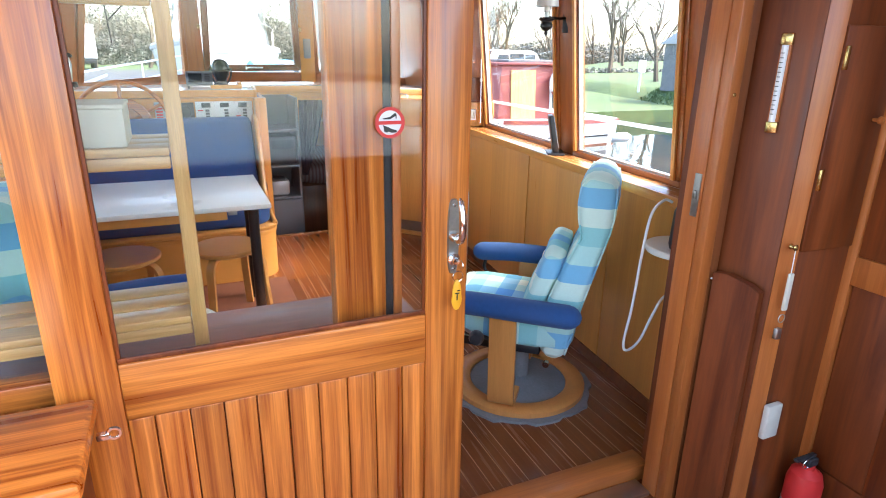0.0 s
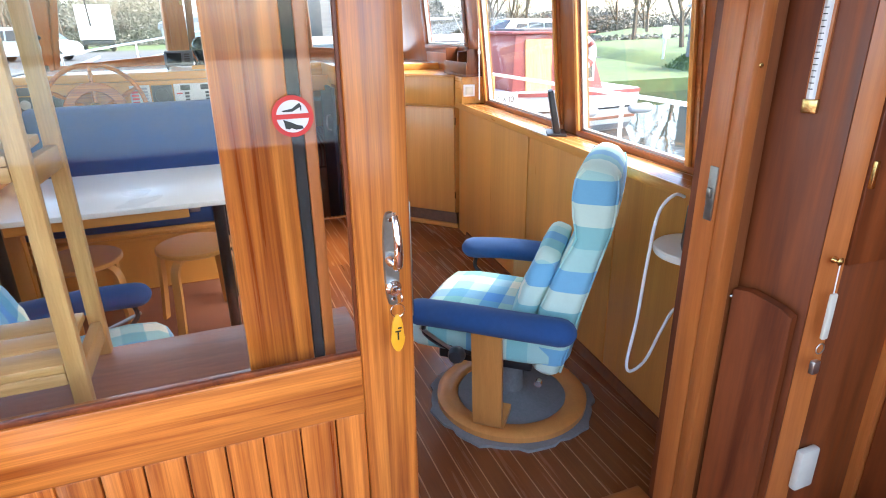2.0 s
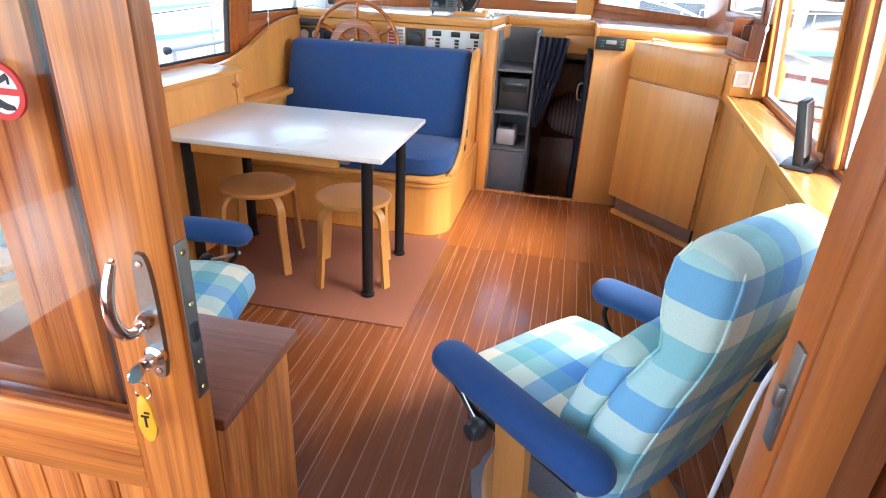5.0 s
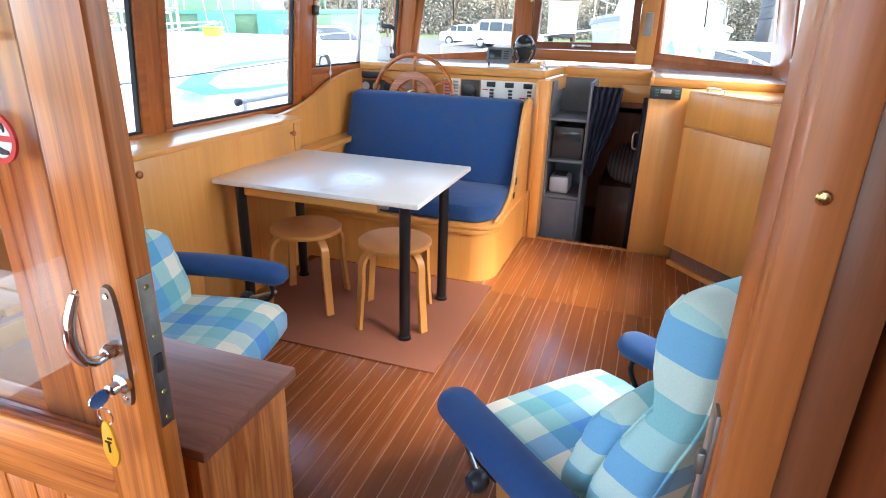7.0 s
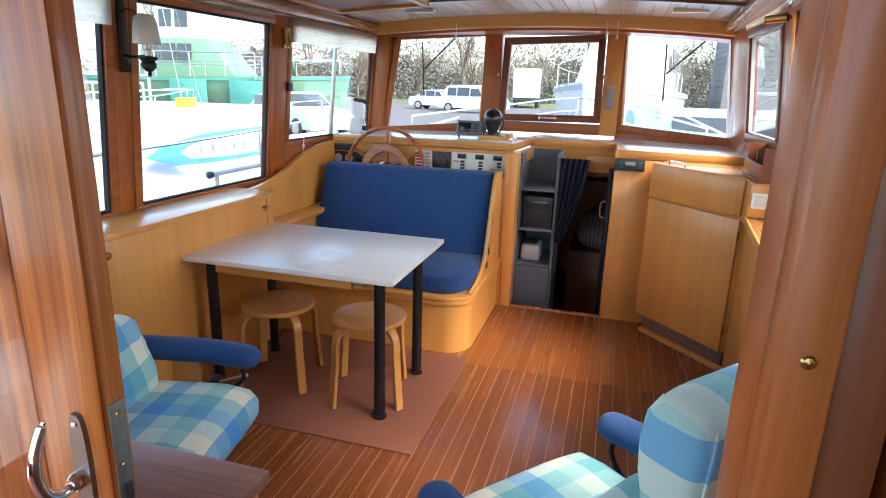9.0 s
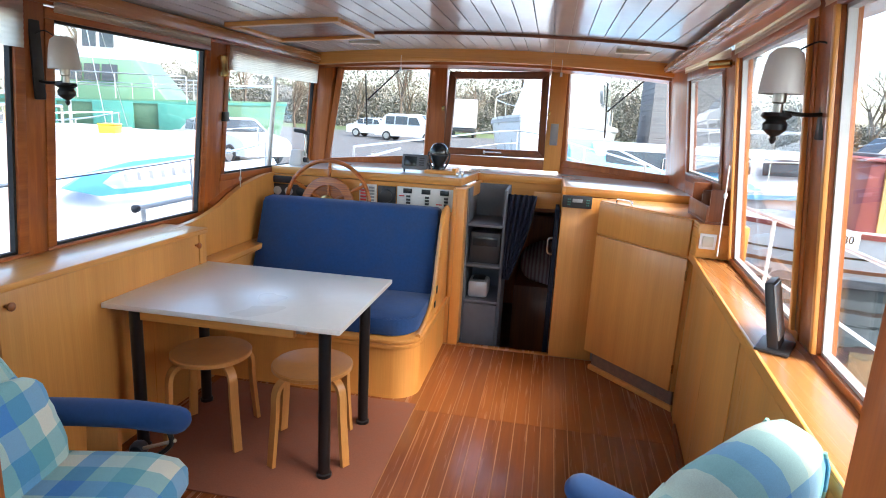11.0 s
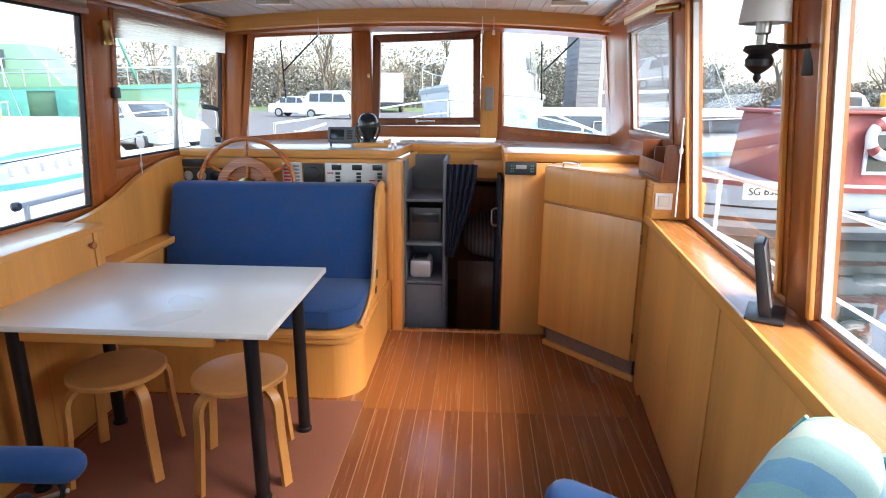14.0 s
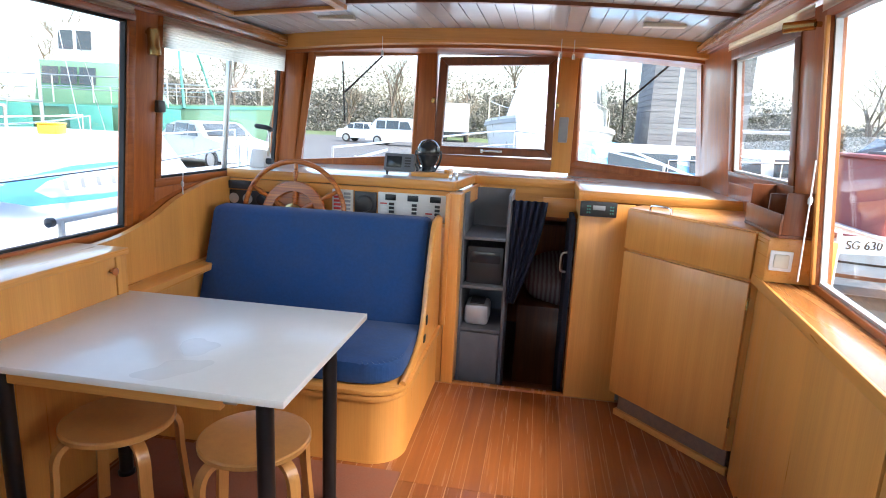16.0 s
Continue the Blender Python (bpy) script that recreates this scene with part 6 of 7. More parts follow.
# ---- outdoors: water, ground, boats, vehicles, trees ----
WZ, GZ = -0.6, -0.2
bm = B()
vs = [bm.verts.new(p) for p in ((-60, -60, WZ), (18, -60, WZ), (18, 17.5, WZ), (-60, 17.5, WZ))]
bm.faces.new(vs)
structure("water", bm, M_WATER, "dark harbour water with soft ripples", "water")
bm = B()
far = 1500
for x0, x1, y0, y1 in ((16.5, far, -far, far), (-far, 16.5, 16, far), (-far, 16.5, -far, -50), (-far, -50, -50, 16)):
    nx = ny = 1
    vs = [bm.verts.new(p) for p in ((x0, y0, GZ), (x1, y0, GZ), (x1, y1, GZ), (x0, y1, GZ))]
    bm.faces.new(vs)
for a, b in (((16.5, -50), (16.5, 16)), ((16.5, 16), (-50, 16))):
    bm.faces.new([bm.verts.new(p) for p in ((*a, GZ), (*b, GZ), (*b, WZ - 0.6), (*a, WZ - 0.6))])
bmesh.ops.remove_doubles(bm, verts=bm.verts, dist=0.001)
structure("ground", bm, M_GRASS, "rough winter grass reaching to the horizon", "ground")
def bank_edge(y):
    return 14.6 + 0.3 * max(0.0, y - 15.0) + 0.04 * max(0.0, 15.0 - y)


def bank_z(x, y):
    u = x - bank_edge(y)
    r = min(1.0, max(0.0, u / 2.6))
    low = 1.0 - min(1.0, max(0.0, (y - x * 1.25 - 4.0) / 8.0))
    return -0.8 + (0.55 + 0.5 * low) * r * r * (3 - 2 * r) + 0.035 * low * max(0.0, u - 2.6) + 0.07 * noise.noise((x * 0.9, y * 0.9, 0.0)) + 0.04 * noise.noise((x * 3.1, y * 3.1, 4.0))


bm = B()
gx = [0.0, 0.3, 0.6, 0.9, 1.2, 1.5, 1.8, 2.1, 2.4, 2.8, 3.3, 4, 5, 6.5, 8, 10, 13, 17, 22, 28, 36, 46, 60]
gy = [-40 + 0.75 * i for i in range(130)]
rows_ = [[bm.verts.new((bank_edge(y) + u, y, bank_z(bank_edge(y) + u, y))) for u in gx] for y in gy]
for a, b in zip(rows_, rows_[1:]):
    for k in range(len(gx) - 1):
        bm.faces.new((a[k], a[k + 1], b[k + 1], b[k]))
structure("ground_bank", bm, M_GRASS, "rough green grass embankment above the water", "bank", True)
bm = B()
rnd_g = random.Random(21)
for _ in range(16000):
    y = rnd_g.uniform(2, 20)
    u = rnd_g.uniform(0.1, 3.4) if rnd_g.random() < 0.75 else rnd_g.uniform(3.4, 12)
    x = bank_edge(y) + u
    z = bank_z(x, y) - 0.02
    h, a = rnd_g.uniform(0.05, 0.16), rnd_g.uniform(0, 6.28)
    w, d = rnd_g.uniform(0.02, 0.05), Vector((rnd_g.uniform(-0.06, 0.06), rnd_g.uniform(-0.06, 0.06), h))
    q = Vector((x, y, z))
    e = Vector((math.cos(a), math.sin(a), 0)) * w
    bm.faces.new([bm.verts.new(v) for v in (q - e, q + e, q + d)])
tagged(link_mesh("grass_tufts", bm, M_GRASS), "rough grass tufts on the embankment", "grass", kind="stuff")
bm = B()
box(bm, -60, 9.4, 16.4, 58, GZ - 0.05, GZ + 0.02)
box(bm, 14.6, 70, 27, 34, GZ - 0.05, GZ + 0.021)
structure("road", bm, M_ASPHALT, "grey asphalt quay and parking area", "road")
bm = B()
box(bm, -50, 9.6, 15.9, 16.3, WZ - 0.5, GZ + 0.12, 0.02)
structure("kerb", bm, M_GREY, "concrete quay edge", "kerb")


def hull_rings(length, beam, z0, deck, sheer=0.25, n=14):
    rings = []
    for i in range(n + 1):
        t = i / n
        w = beam / 2 * (1 - max(0, (t - 0.45) / 0.55) ** 2.2) * (0.86 + 0.14 * min(1, t / 0.2))
        w = max(w, 0.02)
        zt = deck + sheer * t * t
        y = t * length
        rings.append([(-w * 0.55, y - 0.12 * length * (t > 0.9) * 0.2, z0), (-w * 0.92, y, z0 + (zt - z0) * 0.45), (-w, y + 0.02 * length * t, zt), (w, y + 0.02 * length * t, zt), (w * 0.92, y, z0 + (zt - z0) * 0.45), (w * 0.55, y - 0.12 * length * (t > 0.9) * 0.2, z0)])
    return rings


def railing(parent, pts, z_rail, posts, material=M_CHROME, r=0.014, mid=True):
    """A pipe rail over deck points, with stanchions of their own."""
    line = [Vector((x, y, z + z_rail)) for x, y, z in pts]
    bm = B()
    tube(bm, curve_pts(line, 4), r)
    part("top_rail", bm, material, parent)
    if mid:
        bm = B()
        tube(bm, curve_pts([Vector((x, y, z + z_rail * 0.52)) for x, y, z in pts], 4), r * 0.7, 6)
        part("lower_rail", bm, material, parent)
    for x, y, z in posts:
        bm = B()
        tube(bm, [(x, y, z), (x, y, z + z_rail)], r, 8)
        part("stanchion", bm, material, parent)


def motor_boat(m, label, length, beam, deck, cabin, cabin_mat, hull_mat, stripe_mat, cover=None, bottom=WZ, windows=3):
    """cabin: (y0, y1, half width, height)."""
    t = thing("motor_boat", label, "boat", m)
    bm = B()
    loft(bm, hull_rings(length, beam, bottom - 0.15, deck))
    part("hull", bm, hull_mat, t)
    bm = B()
    rr = hull_rings(length, beam + 0.05, deck - 0.16, deck - 0.06)
    loft(bm, [[(a[2][0], a[2][1], a[2][2]), (a[3][0], a[3][1], a[3][2]), (a[3][0], a[3][1], a[3][2] - 0.09), (a[2][0], a[2][1], a[2][2] - 0.09)] for a in rr])
    part("rubbing_strake", bm, stripe_mat, t)
    y0, y1, w, h = cabin
    bm = B()
    hexa(bm, [(-w, y0, deck - 0.05), (w, y0, deck - 0.05), (w * 0.85, y1, deck + 0.05), (-w * 0.85, y1, deck + 0.05)],
         [(-w * 0.85, y0 + 0.1, deck + h), (w * 0.85, y0 + 0.1, deck + h), (w * 0.7, y1 - h * 0.8, deck + h), (-w * 0.7, y1 - h * 0.8, deck + h)], 0.06)
    part("cabin", bm, cabin_mat, t)
    for s in (-1, 1):
        n = windows
        for i in range(n):
            a, b = y0 + 0.3 + (y1 - y0 - h - 0.5) * i / n, y0 + 0.3 + (y1 - y0 - h - 0.5) * (i + 0.85) / n
            f = lambda z: s * (w * (0.985 - 0.13 * (z - deck) / h) + 0.012)
            z0, z1 = deck + h * 0.45, deck + h * 0.85
            bm = B()
            hexa(bm, [(f(z0) - 0.01, a, z0), (f(z0) + 0.01, a, z0), (f(z0) * 0.985 + 0.01, b, z0), (f(z0) * 0.985 - 0.01, b, z0)], [(f(z1) - 0.01, a, z1), (f(z1) + 0.01, a, z1), (f(z1) * 0.985 + 0.01, b, z1), (f(z1) * 0.985 - 0.01, b, z1)])
            part("side_window", bm, M_CARGLASS, t)
    if cover:
        bm = B()
        rings = []
        for i in range(9):
            u = i / 8
            ww = w * (1.1 - 0.5 * u * u)
            zz = deck + h * (1.05 - 0.4 * u)
            yy = y0 - 0.4 + (y1 - y0 + 0.6) * u
            rings.append([(-ww, yy, deck), (-ww * 0.8, yy, deck + (zz - deck) * 0.75 + 0.03 * math.sin(i * 2.1)), (0, yy, zz + 0.05 * math.sin(i * 1.7)), (ww * 0.8, yy, deck + (zz - deck) * 0.75 - 0.03 * math.sin(i * 2.7)), (ww, yy, deck)])
        loft(bm, rings)
        part("cover", bm, cover, t, "taut boat cover")
    dl = deck + 0.02
    pts = [(beam * 0.44, length * 0.25, dl), (beam * 0.45, length * 0.5, dl + 0.05), (beam * 0.36, length * 0.75, dl + 0.13), (0.1, length * 0.98, dl + 0.25)]
    for s in (-1, 1):
        q = [(s * x, y, z) for x, y, z in pts]
        railing(t, q, 0.55, q, M_CHROME, 0.016, False)
    return t


# this boat's own decks and rails
own = thing("boat_deck", "white deck and hull of this boat outside the wheelhouse", "boat deck")
bm = B()
rings = []
for i in range(9):
    u = i / 8
    y = 6.36 + 5.4 * u
    w = 1.95 * (1 - u ** 2.2) + 0.03
    z = 0.95 + 0.12 * u
    rings.append([(0.9 - w, y, WZ - 0.2), (0.9 - w, y, z - 0.12), (0.9 - w * 0.9, y, z - 0.03), (0.9, y, z + 0.1 * (1 - u)), (0.9 + w * 0.9, y, z - 0.03), (0.9 + w, y, z - 0.12), (0.9 + w, y, WZ - 0.2)])
loft(bm, rings, caps=False)
part("foredeck", bm, M_WHITE, own)
for s, x0, x1 in ((-1, -1.22, -0.74), (1, 2.5, 3.02)):
    bm = B()
    box(bm, x0, x1, -0.9, 6.4, WZ - 0.2, 0.3, 0.02)
    part("side_deck", bm, M_WHITE, own)
rl = thing("deck_rail", "white pipe rail along the starboard side deck", "rail")
railing(rl, [(2.96, 1.0, 0.3), (2.96, 3.0, 0.3), (2.96, 5.0, 0.3), (2.75, 7.0, 0.35), (2.3, 9.0, 0.55)], 0.77, [(2.96, 1.8, 0.3), (2.96, 3.64, 0.3), (2.96, 5.44, 0.3), (2.72, 7.1, 0.36)], M_WHITE, 0.013)
rl = thing("deck_rail", "steel pipe rail along the port side deck", "rail")
railing(rl, [(-1.16, 4.7, 0.3), (-1.16, 5.6, 0.3), (-1.0, 7.2, 0.35), (-0.5, 9.0, 0.55)], 0.62, [(-1.16, 4.75, 0.3), (-1.1, 6.5, 0.33), (-0.7, 8.4, 0.5)], M_STEEL, 0.018, False)
bm = B()
lathe(bm, [(0.0, -0.03), (0.026, -0.015), (0.026, 0.015), (0.0, 0.03)], 14, pose(-1.16, 4.68, 0.92, 90))
part("end_knob", bm, M_PLASTIC, rl)
rl = thing("bow_rail", "white pipe rail round the foredeck", "rail")
railing(rl, [(-0.6, 7.4, 0.83), (-0.1, 9.2, 0.9), (0.9, 11.4, 1.02), (1.9, 9.2, 0.9), (2.4, 7.4, 0.83)], 0.42, [(-0.6, 7.4, 0.83), (-0.1, 9.2, 0.9), (0.9, 11.4, 1.02), (1.9, 9.2, 0.9), (2.4, 7.4, 0.83)], M_STEEL, 0.012)

# windscreen wipers
for x, y, z, dx in ((-0.1, 6.42, 2.0, -0.28), (2.0, 6.42, 2.0, -0.3)):
    t = thing("wiper", "black windscreen wiper parked against the glass", "wiper")
    bm = B()
    tube(bm, [(x + 0.2, 6.56, 2.0), (x + dx * 0.3, 6.52, 1.72)], 0.008)
    part("arm", bm, M_BLACK, t)
    bm = B()
    tube(bm, [(x + dx * 0.3 - 0.02, 6.52, 1.95), (x + dx * 0.3, 6.52, 1.5)], 0.007)
    part("blade", bm, M_BLACK, t)

# neighbouring boats
mb = motor_boat(pose(-3.4, 2.2, 0, 0, 0, 2), "white motor boat with bright blue deck stripes alongside", 9.5, 2.9, 0.42, (1.0, 6.5, 1.15, 0.85), M_WHITE, M_WHITE, M_BLUEPAINT, windows=0)
bm = B()
prof = [(3.2, 0.88), (3.5, 0.98), (4.1, 1.04), (5.2, 1.05), (5.2, 1.01), (4.2, 0.99), (3.8, 0.94), (3.65, 0.88), (3.8, 0.81), (4.4, 0.78), (5.2, 0.77), (5.2, 0.73), (4.3, 0.74), (3.6, 0.77)]
hexa(bm, [(1.155 - 0.16 * (z - 0.42), y, z) for y, z in prof], [(1.19 - 0.16 * (z - 0.42), y, z) for y, z in prof])
part("swoosh", bm, M_BLUEPAINT, mb, "bright blue painted swoosh")
for k in range(6):
    bm = B()
    y = 4.0 + k * 0.19
    hexa(bm, [(1.15 - 0.16 * (z - 0.42), yy, z) for yy, z in ((y, 0.85), (y + 0.13, 0.85), (y + 0.13, 0.93), (y, 0.93))], [(1.188 - 0.16 * (z - 0.42), yy, z) for yy, z in ((y, 0.85), (y + 0.13, 0.85), (y + 0.13, 0.93), (y, 0.93))])
    part("name_bar", bm, M_GREY, mb, "faded grey name lettering")
for y0, y1 in ((2.6, 3.6), (3.9, 5.0)):
    bm = B()
    box(bm, 1.2, 1.42, y0, y1, 0.44, 0.455, 0.004)
    part("deck_panel", bm, M_BLUEPAINT, mb, "blue deck panel")
q = [(-0.72, y, 1.26) for y in (1.6, 2.6, 3.6, 4.6, 5.4)]
railing(mb, q, 0.24, q, M_CHROME, 0.018, False)
yb = thing("yellow_box", "small yellow plastic box on the cabin roof alongside", "box", pose(-3.0, 6.75, 1.268, 0, 0, 20))
bm = B()
box(bm, -0.08, 0.08, -0.11, 0.11, 0.0, 0.085, 0.015)
part("body", bm, M_YELLOW, yb)
bm = B()
box(bm, -0.084, 0.084, -0.114, 0.114, 0.085, 0.1, 0.006)
part("lid", bm, M_YELLOW, yb)
motor_boat(pose(-9.5, 5.0, 0, 0, 0, -6), "white cabin cruiser moored further off", 9.0, 3.0, 0.5, (0.8, 5.5, 1.2, 1.3), M_WHITE, M_WHITE, M_BLUEPAINT)
motor_boat(pose(-16, 1.5, 0, 0, 0, 8), "white motor boat moored by the far jetty", 9.0, 3.0, 0.6, (0.8, 5.5, 1.2, 1.5), M_WHITE, M_WHITE, M_BLUEPAINT)
motor_boat(pose(1.6, 14.6, 0, 0, 0, -86), "boat under a pale blue tarpaulin", 8.0, 2.6, 0.45, (0.6, 6.4, 1.2, 0.8), M_WHITE, M_WHITE, M_TARP, M_TARP)
motor_boat(pose(2.3, 26, 0, 0, 0, 172), "large white cruiser standing ashore on its cradle", 11.0, 3.6, 1.5, (0.8, 6.5, 1.5, 1.6), M_WHITE, M_WHITE, M_GREY, None, 0.4)
gb = motor_boat(pose(-19, 22, 0, 0, 0, -80), "green work boat under sea-green tarpaulins ashore", 10.0, 3.8, 1.6, (2.0, 6.0, 1.3, 1.5), M_GREENBOAT, M_GREENBOAT, M_GREENTARP, None, 0.2)
for s in (-1, 1):
    q = [(s * 1.75, y, 1.6) for y in (0.3, 1.6, 3.0, 4.4, 5.8, 7.0)]
    railing(gb, q, 0.95, q, M_STEEL, 0.025)
bm = B()
hexa(bm, [(-1.0, 2.6, 3.05), (1.0, 2.6, 3.05), (0.95, 4.4, 3.05), (-0.95, 4.4, 3.05)], [(-0.9, 2.7, 4.4), (0.9, 2.7, 4.4), (0.85, 4.1, 4.4), (-0.85, 4.1, 4.4)], 0.04)
part("wheelhouse", bm, M_WHITE, gb, "white wheelhouse on top")
for s in (-1, 1):
    for y in (2.85, 3.5):
        bm = B()
        hexa(bm, [(s * 0.955 - 0.03, y, 3.5), (s * 0.955 + 0.03, y, 3.5), (s * 0.945 + 0.03, y + 0.5, 3.5), (s * 0.945 - 0.03, y + 0.5, 3.5)], [(s * 0.915 - 0.03, y, 4.15), (s * 0.915 + 0.03, y, 4.15), (s * 0.905 + 0.03, y + 0.5, 4.15), (s * 0.905 - 0.03, y + 0.5, 4.15)])
        part("side_window", bm, M_CARGLASS, gb)
bm = B()
tube(bm, [(0, 3.4, 4.3), (0, 3.4, 8.5)], 0.06, 8)
part("mast", bm, M_STEEL, gb)
for a, b in (((-1.6, 7.5, 1.6), (0, 6.6, 6.0)), ((1.6, 7.5, 1.6), (0, 6.6, 6.0)), ((0, 6.6, 6.0), (0, 3.4, 8.2))):
    bm = B()
    tube(bm, [a, b], 0.05, 8)
    part("derrick", bm, M_GREENTARP, gb, "sea-green derrick spar")
for y in (0.8, 3.6, 6.0):
    bm = B()
    box(bm, 1.87, 1.95, y, y + 1.5, 0.2, 1.55, 0.03)
    part("tarpaulin", bm, M_GREENTARP, gb, "sea-green tarpaulin hung over the side")

# the red cabin boat lying across
rb = thing("cabin_boat", "white wooden boat with faded red cabin and lifebuoy", "boat", pose(5.0, 11.6, 0, 0, 0, -90))
bm = B()
RED_L, RED_Y = 4.5, 3.75
def red_rings(*a):
    """The red boat's sections, bow first towards local -y."""
    return [[(x, RED_Y - y, z) for x, y, z in r] for r in hull_rings(RED_L, *a)]


loft(bm, red_rings(2.4, WZ - 0.15, 0.22, 0.1))
part("hull", bm, M_WHITE, rb)
bm = B()
rr = red_rings(2.46, 0.1, 0.24, 0.1)
loft(bm, [[a[2], a[3], (a[3][0], a[3][1], a[3][2] - 0.07), (a[2][0], a[2][1], a[2][2] - 0.07)] for a in rr])
part("rubbing_strake", bm, M_REDBOAT, rb, "dark red rubbing strake")
bm = B()
loft(bm, [[(a[2][0] * 0.95, a[2][1], a[2][2] - 0.02), (a[3][0] * 0.95, a[3][1], a[3][2] - 0.02), (a[3][0] * 0.95, a[3][1], a[3][2] + 0.012), (a[2][0] * 0.95, a[2][1], a[2][2] + 0.012)] for a in rr])
part("deck", bm, M_WHITE, rb, "white painted deck")
for nm, zz, hh, mm, lab in (("hull_stripe", -0.1, 0.03, M_BLACK, "thin dark stripe along the hull"), ("wooden_strake", -0.3, 0.06, M_CHEST_TOP, "brown wooden strake"), ("waterline", -0.52, 0.14, M_GREY, "grey band at the waterline")):
    bm = B()
    rr = red_rings(2.4, WZ - 0.15, 0.22, 0.1)
    rs = []
    for a in rr:
        def at(z, k):
            p, q, w_ = (a[0], a[1], a[2]) if k < 0 else (a[5], a[4], a[3])
            p, q = (p, q) if z < q[2] else (q, w_)
            u = (z - p[2]) / (q[2] - p[2])
            return p[0] + (q[0] - p[0]) * u + 0.014 * k, p[1] + (q[1] - p[1]) * u, z
        rs.append([at(zz + hh / 2, -1), at(zz + hh / 2, 1), at(zz - hh / 2, 1), at(zz - hh / 2, -1)])
    loft(bm, rs)
    part(nm, bm, mm, rb, lab)
for yy in (2.3, 3.6):
    bm = B()
    lathe(bm, [(0.0, -0.28), (0.06, -0.26), (0.1, -0.18), (0.1, 0.18), (0.06, 0.26), (0.0, 0.28)], 16, pose(1.3, yy, -0.12, 90))
    part("fender", bm, M_GREY, rb, "grey inflatable fender")
bm = B()
red_top = [(-0.6, 1.3), (0.6, 1.3), (0.6, 2.5), (-0.6, 2.5)]
prism(bm, [Vector(p) for p in red_top], 1.342, 1.39, 0.006)
part("roof_hatch", bm, M_SHED, rb, "grey sliding roof hatch")
bm = B()
lathe(bm, [(0.0, 1.34), (0.05, 1.34), (0.05, 1.55), (0.065, 1.56), (0.06, 1.6), (0.0, 1.6)], 16, pose(0.4, 2.55, 0))
part("vent", bm, M_YELLOW, rb, "small yellow-topped vent")
bm = B()
hexa(bm, [(-0.95, 0.9, 0.2), (0.95, 0.9, 0.2), (0.9, 3.0, 0.2), (-0.9, 3.0, 0.2)], [(-0.85, 1.0, 1.3), (0.85, 1.0, 1.3), (0.78, 2.62, 1.3), (-0.78, 2.62, 1.3)], 0.05)
part("cabin", bm, M_REDBOAT, rb)
bm = B()
box(bm, -0.9, 0.9, 0.9, 2.7, 1.29, 1.34, 0.02)
part("cabin_roof", bm, M_REDBOAT, rb)
def red_side(bm, y0, y1, z0, z1, out):
    f = lambda z, y: 0.95 - 0.09 * (z - 0.2) / 1.2 - 0.016 * (y - 0.9)
    return hexa(bm, [(f(z0, y0) - 0.02, y0, z0), (f(z0, y0) + out, y0, z0), (f(z0, y1) + out, y1, z0), (f(z0, y1) - 0.02, y1, z0)],
                [(f(z1, y0) - 0.02, y0, z1), (f(z1, y0) + out, y0, z1), (f(z1, y1) + out, y1, z1), (f(z1, y1) - 0.02, y1, z1)])


bm = B()
red_side(bm, 1.2, 1.75, 0.28, 1.2, 0.015)
part("cabin_door", bm, M_PINE_Z, rb, "tan plywood cabin door")
bm = B()
red_side(bm, 2.1, 2.72, 0.42, 1.05, 0.012)
wf = part("window", bm, M_WHITE, rb)
bm = B()
red_side(bm, 2.15, 2.67, 0.47, 1.0, 0.02)
part("pane", bm, M_CARGLASS, wf)
lb = thing("lifebuoy", "faded white and pink lifebuoy hung on the red cabin", "lifebuoy", pose(7.35, 10.62, 0.95, 82))
bm = B()
torus(bm, 0.25, 0.075, 40, 12)
part("ring", bm, M_WHITE, lb)
for k in range(4):
    bm = B()
    a0 = k * math.pi / 2 + 0.5
    loft(bm, [[((0.25 + 0.079 * math.cos(2 * math.pi * j / 12)) * math.cos(a), (0.25 + 0.079 * math.cos(2 * math.pi * j / 12)) * math.sin(a), 0.079 * math.sin(2 * math.pi * j / 12)) for j in range(12)] for a in [a0 + 0.06 * i for i in range(7)]])
    part("band", bm, M_REDBOAT, lb, "faded red band")
nb2 = thing("name_board", "white board with the painted number SG 630", "sign", pose(5.55, 10.3, 0.2, 90, 0, 8))
bm = B()
box(bm, -0.32, 0.32, -0.12, 0.12, -0.02, 0.0, 0.004)
part("board", bm, M_WHITE, nb2)
cu_ = bpy.data.curves.new("number", "FONT")
cu_.body, cu_.size, cu_.extrude, cu_.align_x, cu_.align_y = "SG 630", 0.16, 0.004, "CENTER", "CENTER"
cu_.materials.append(M_BLACK)
tx_ = new("number", cu_)
tx_.parent, tx_.location = nb2, (0, 0, 0.004)


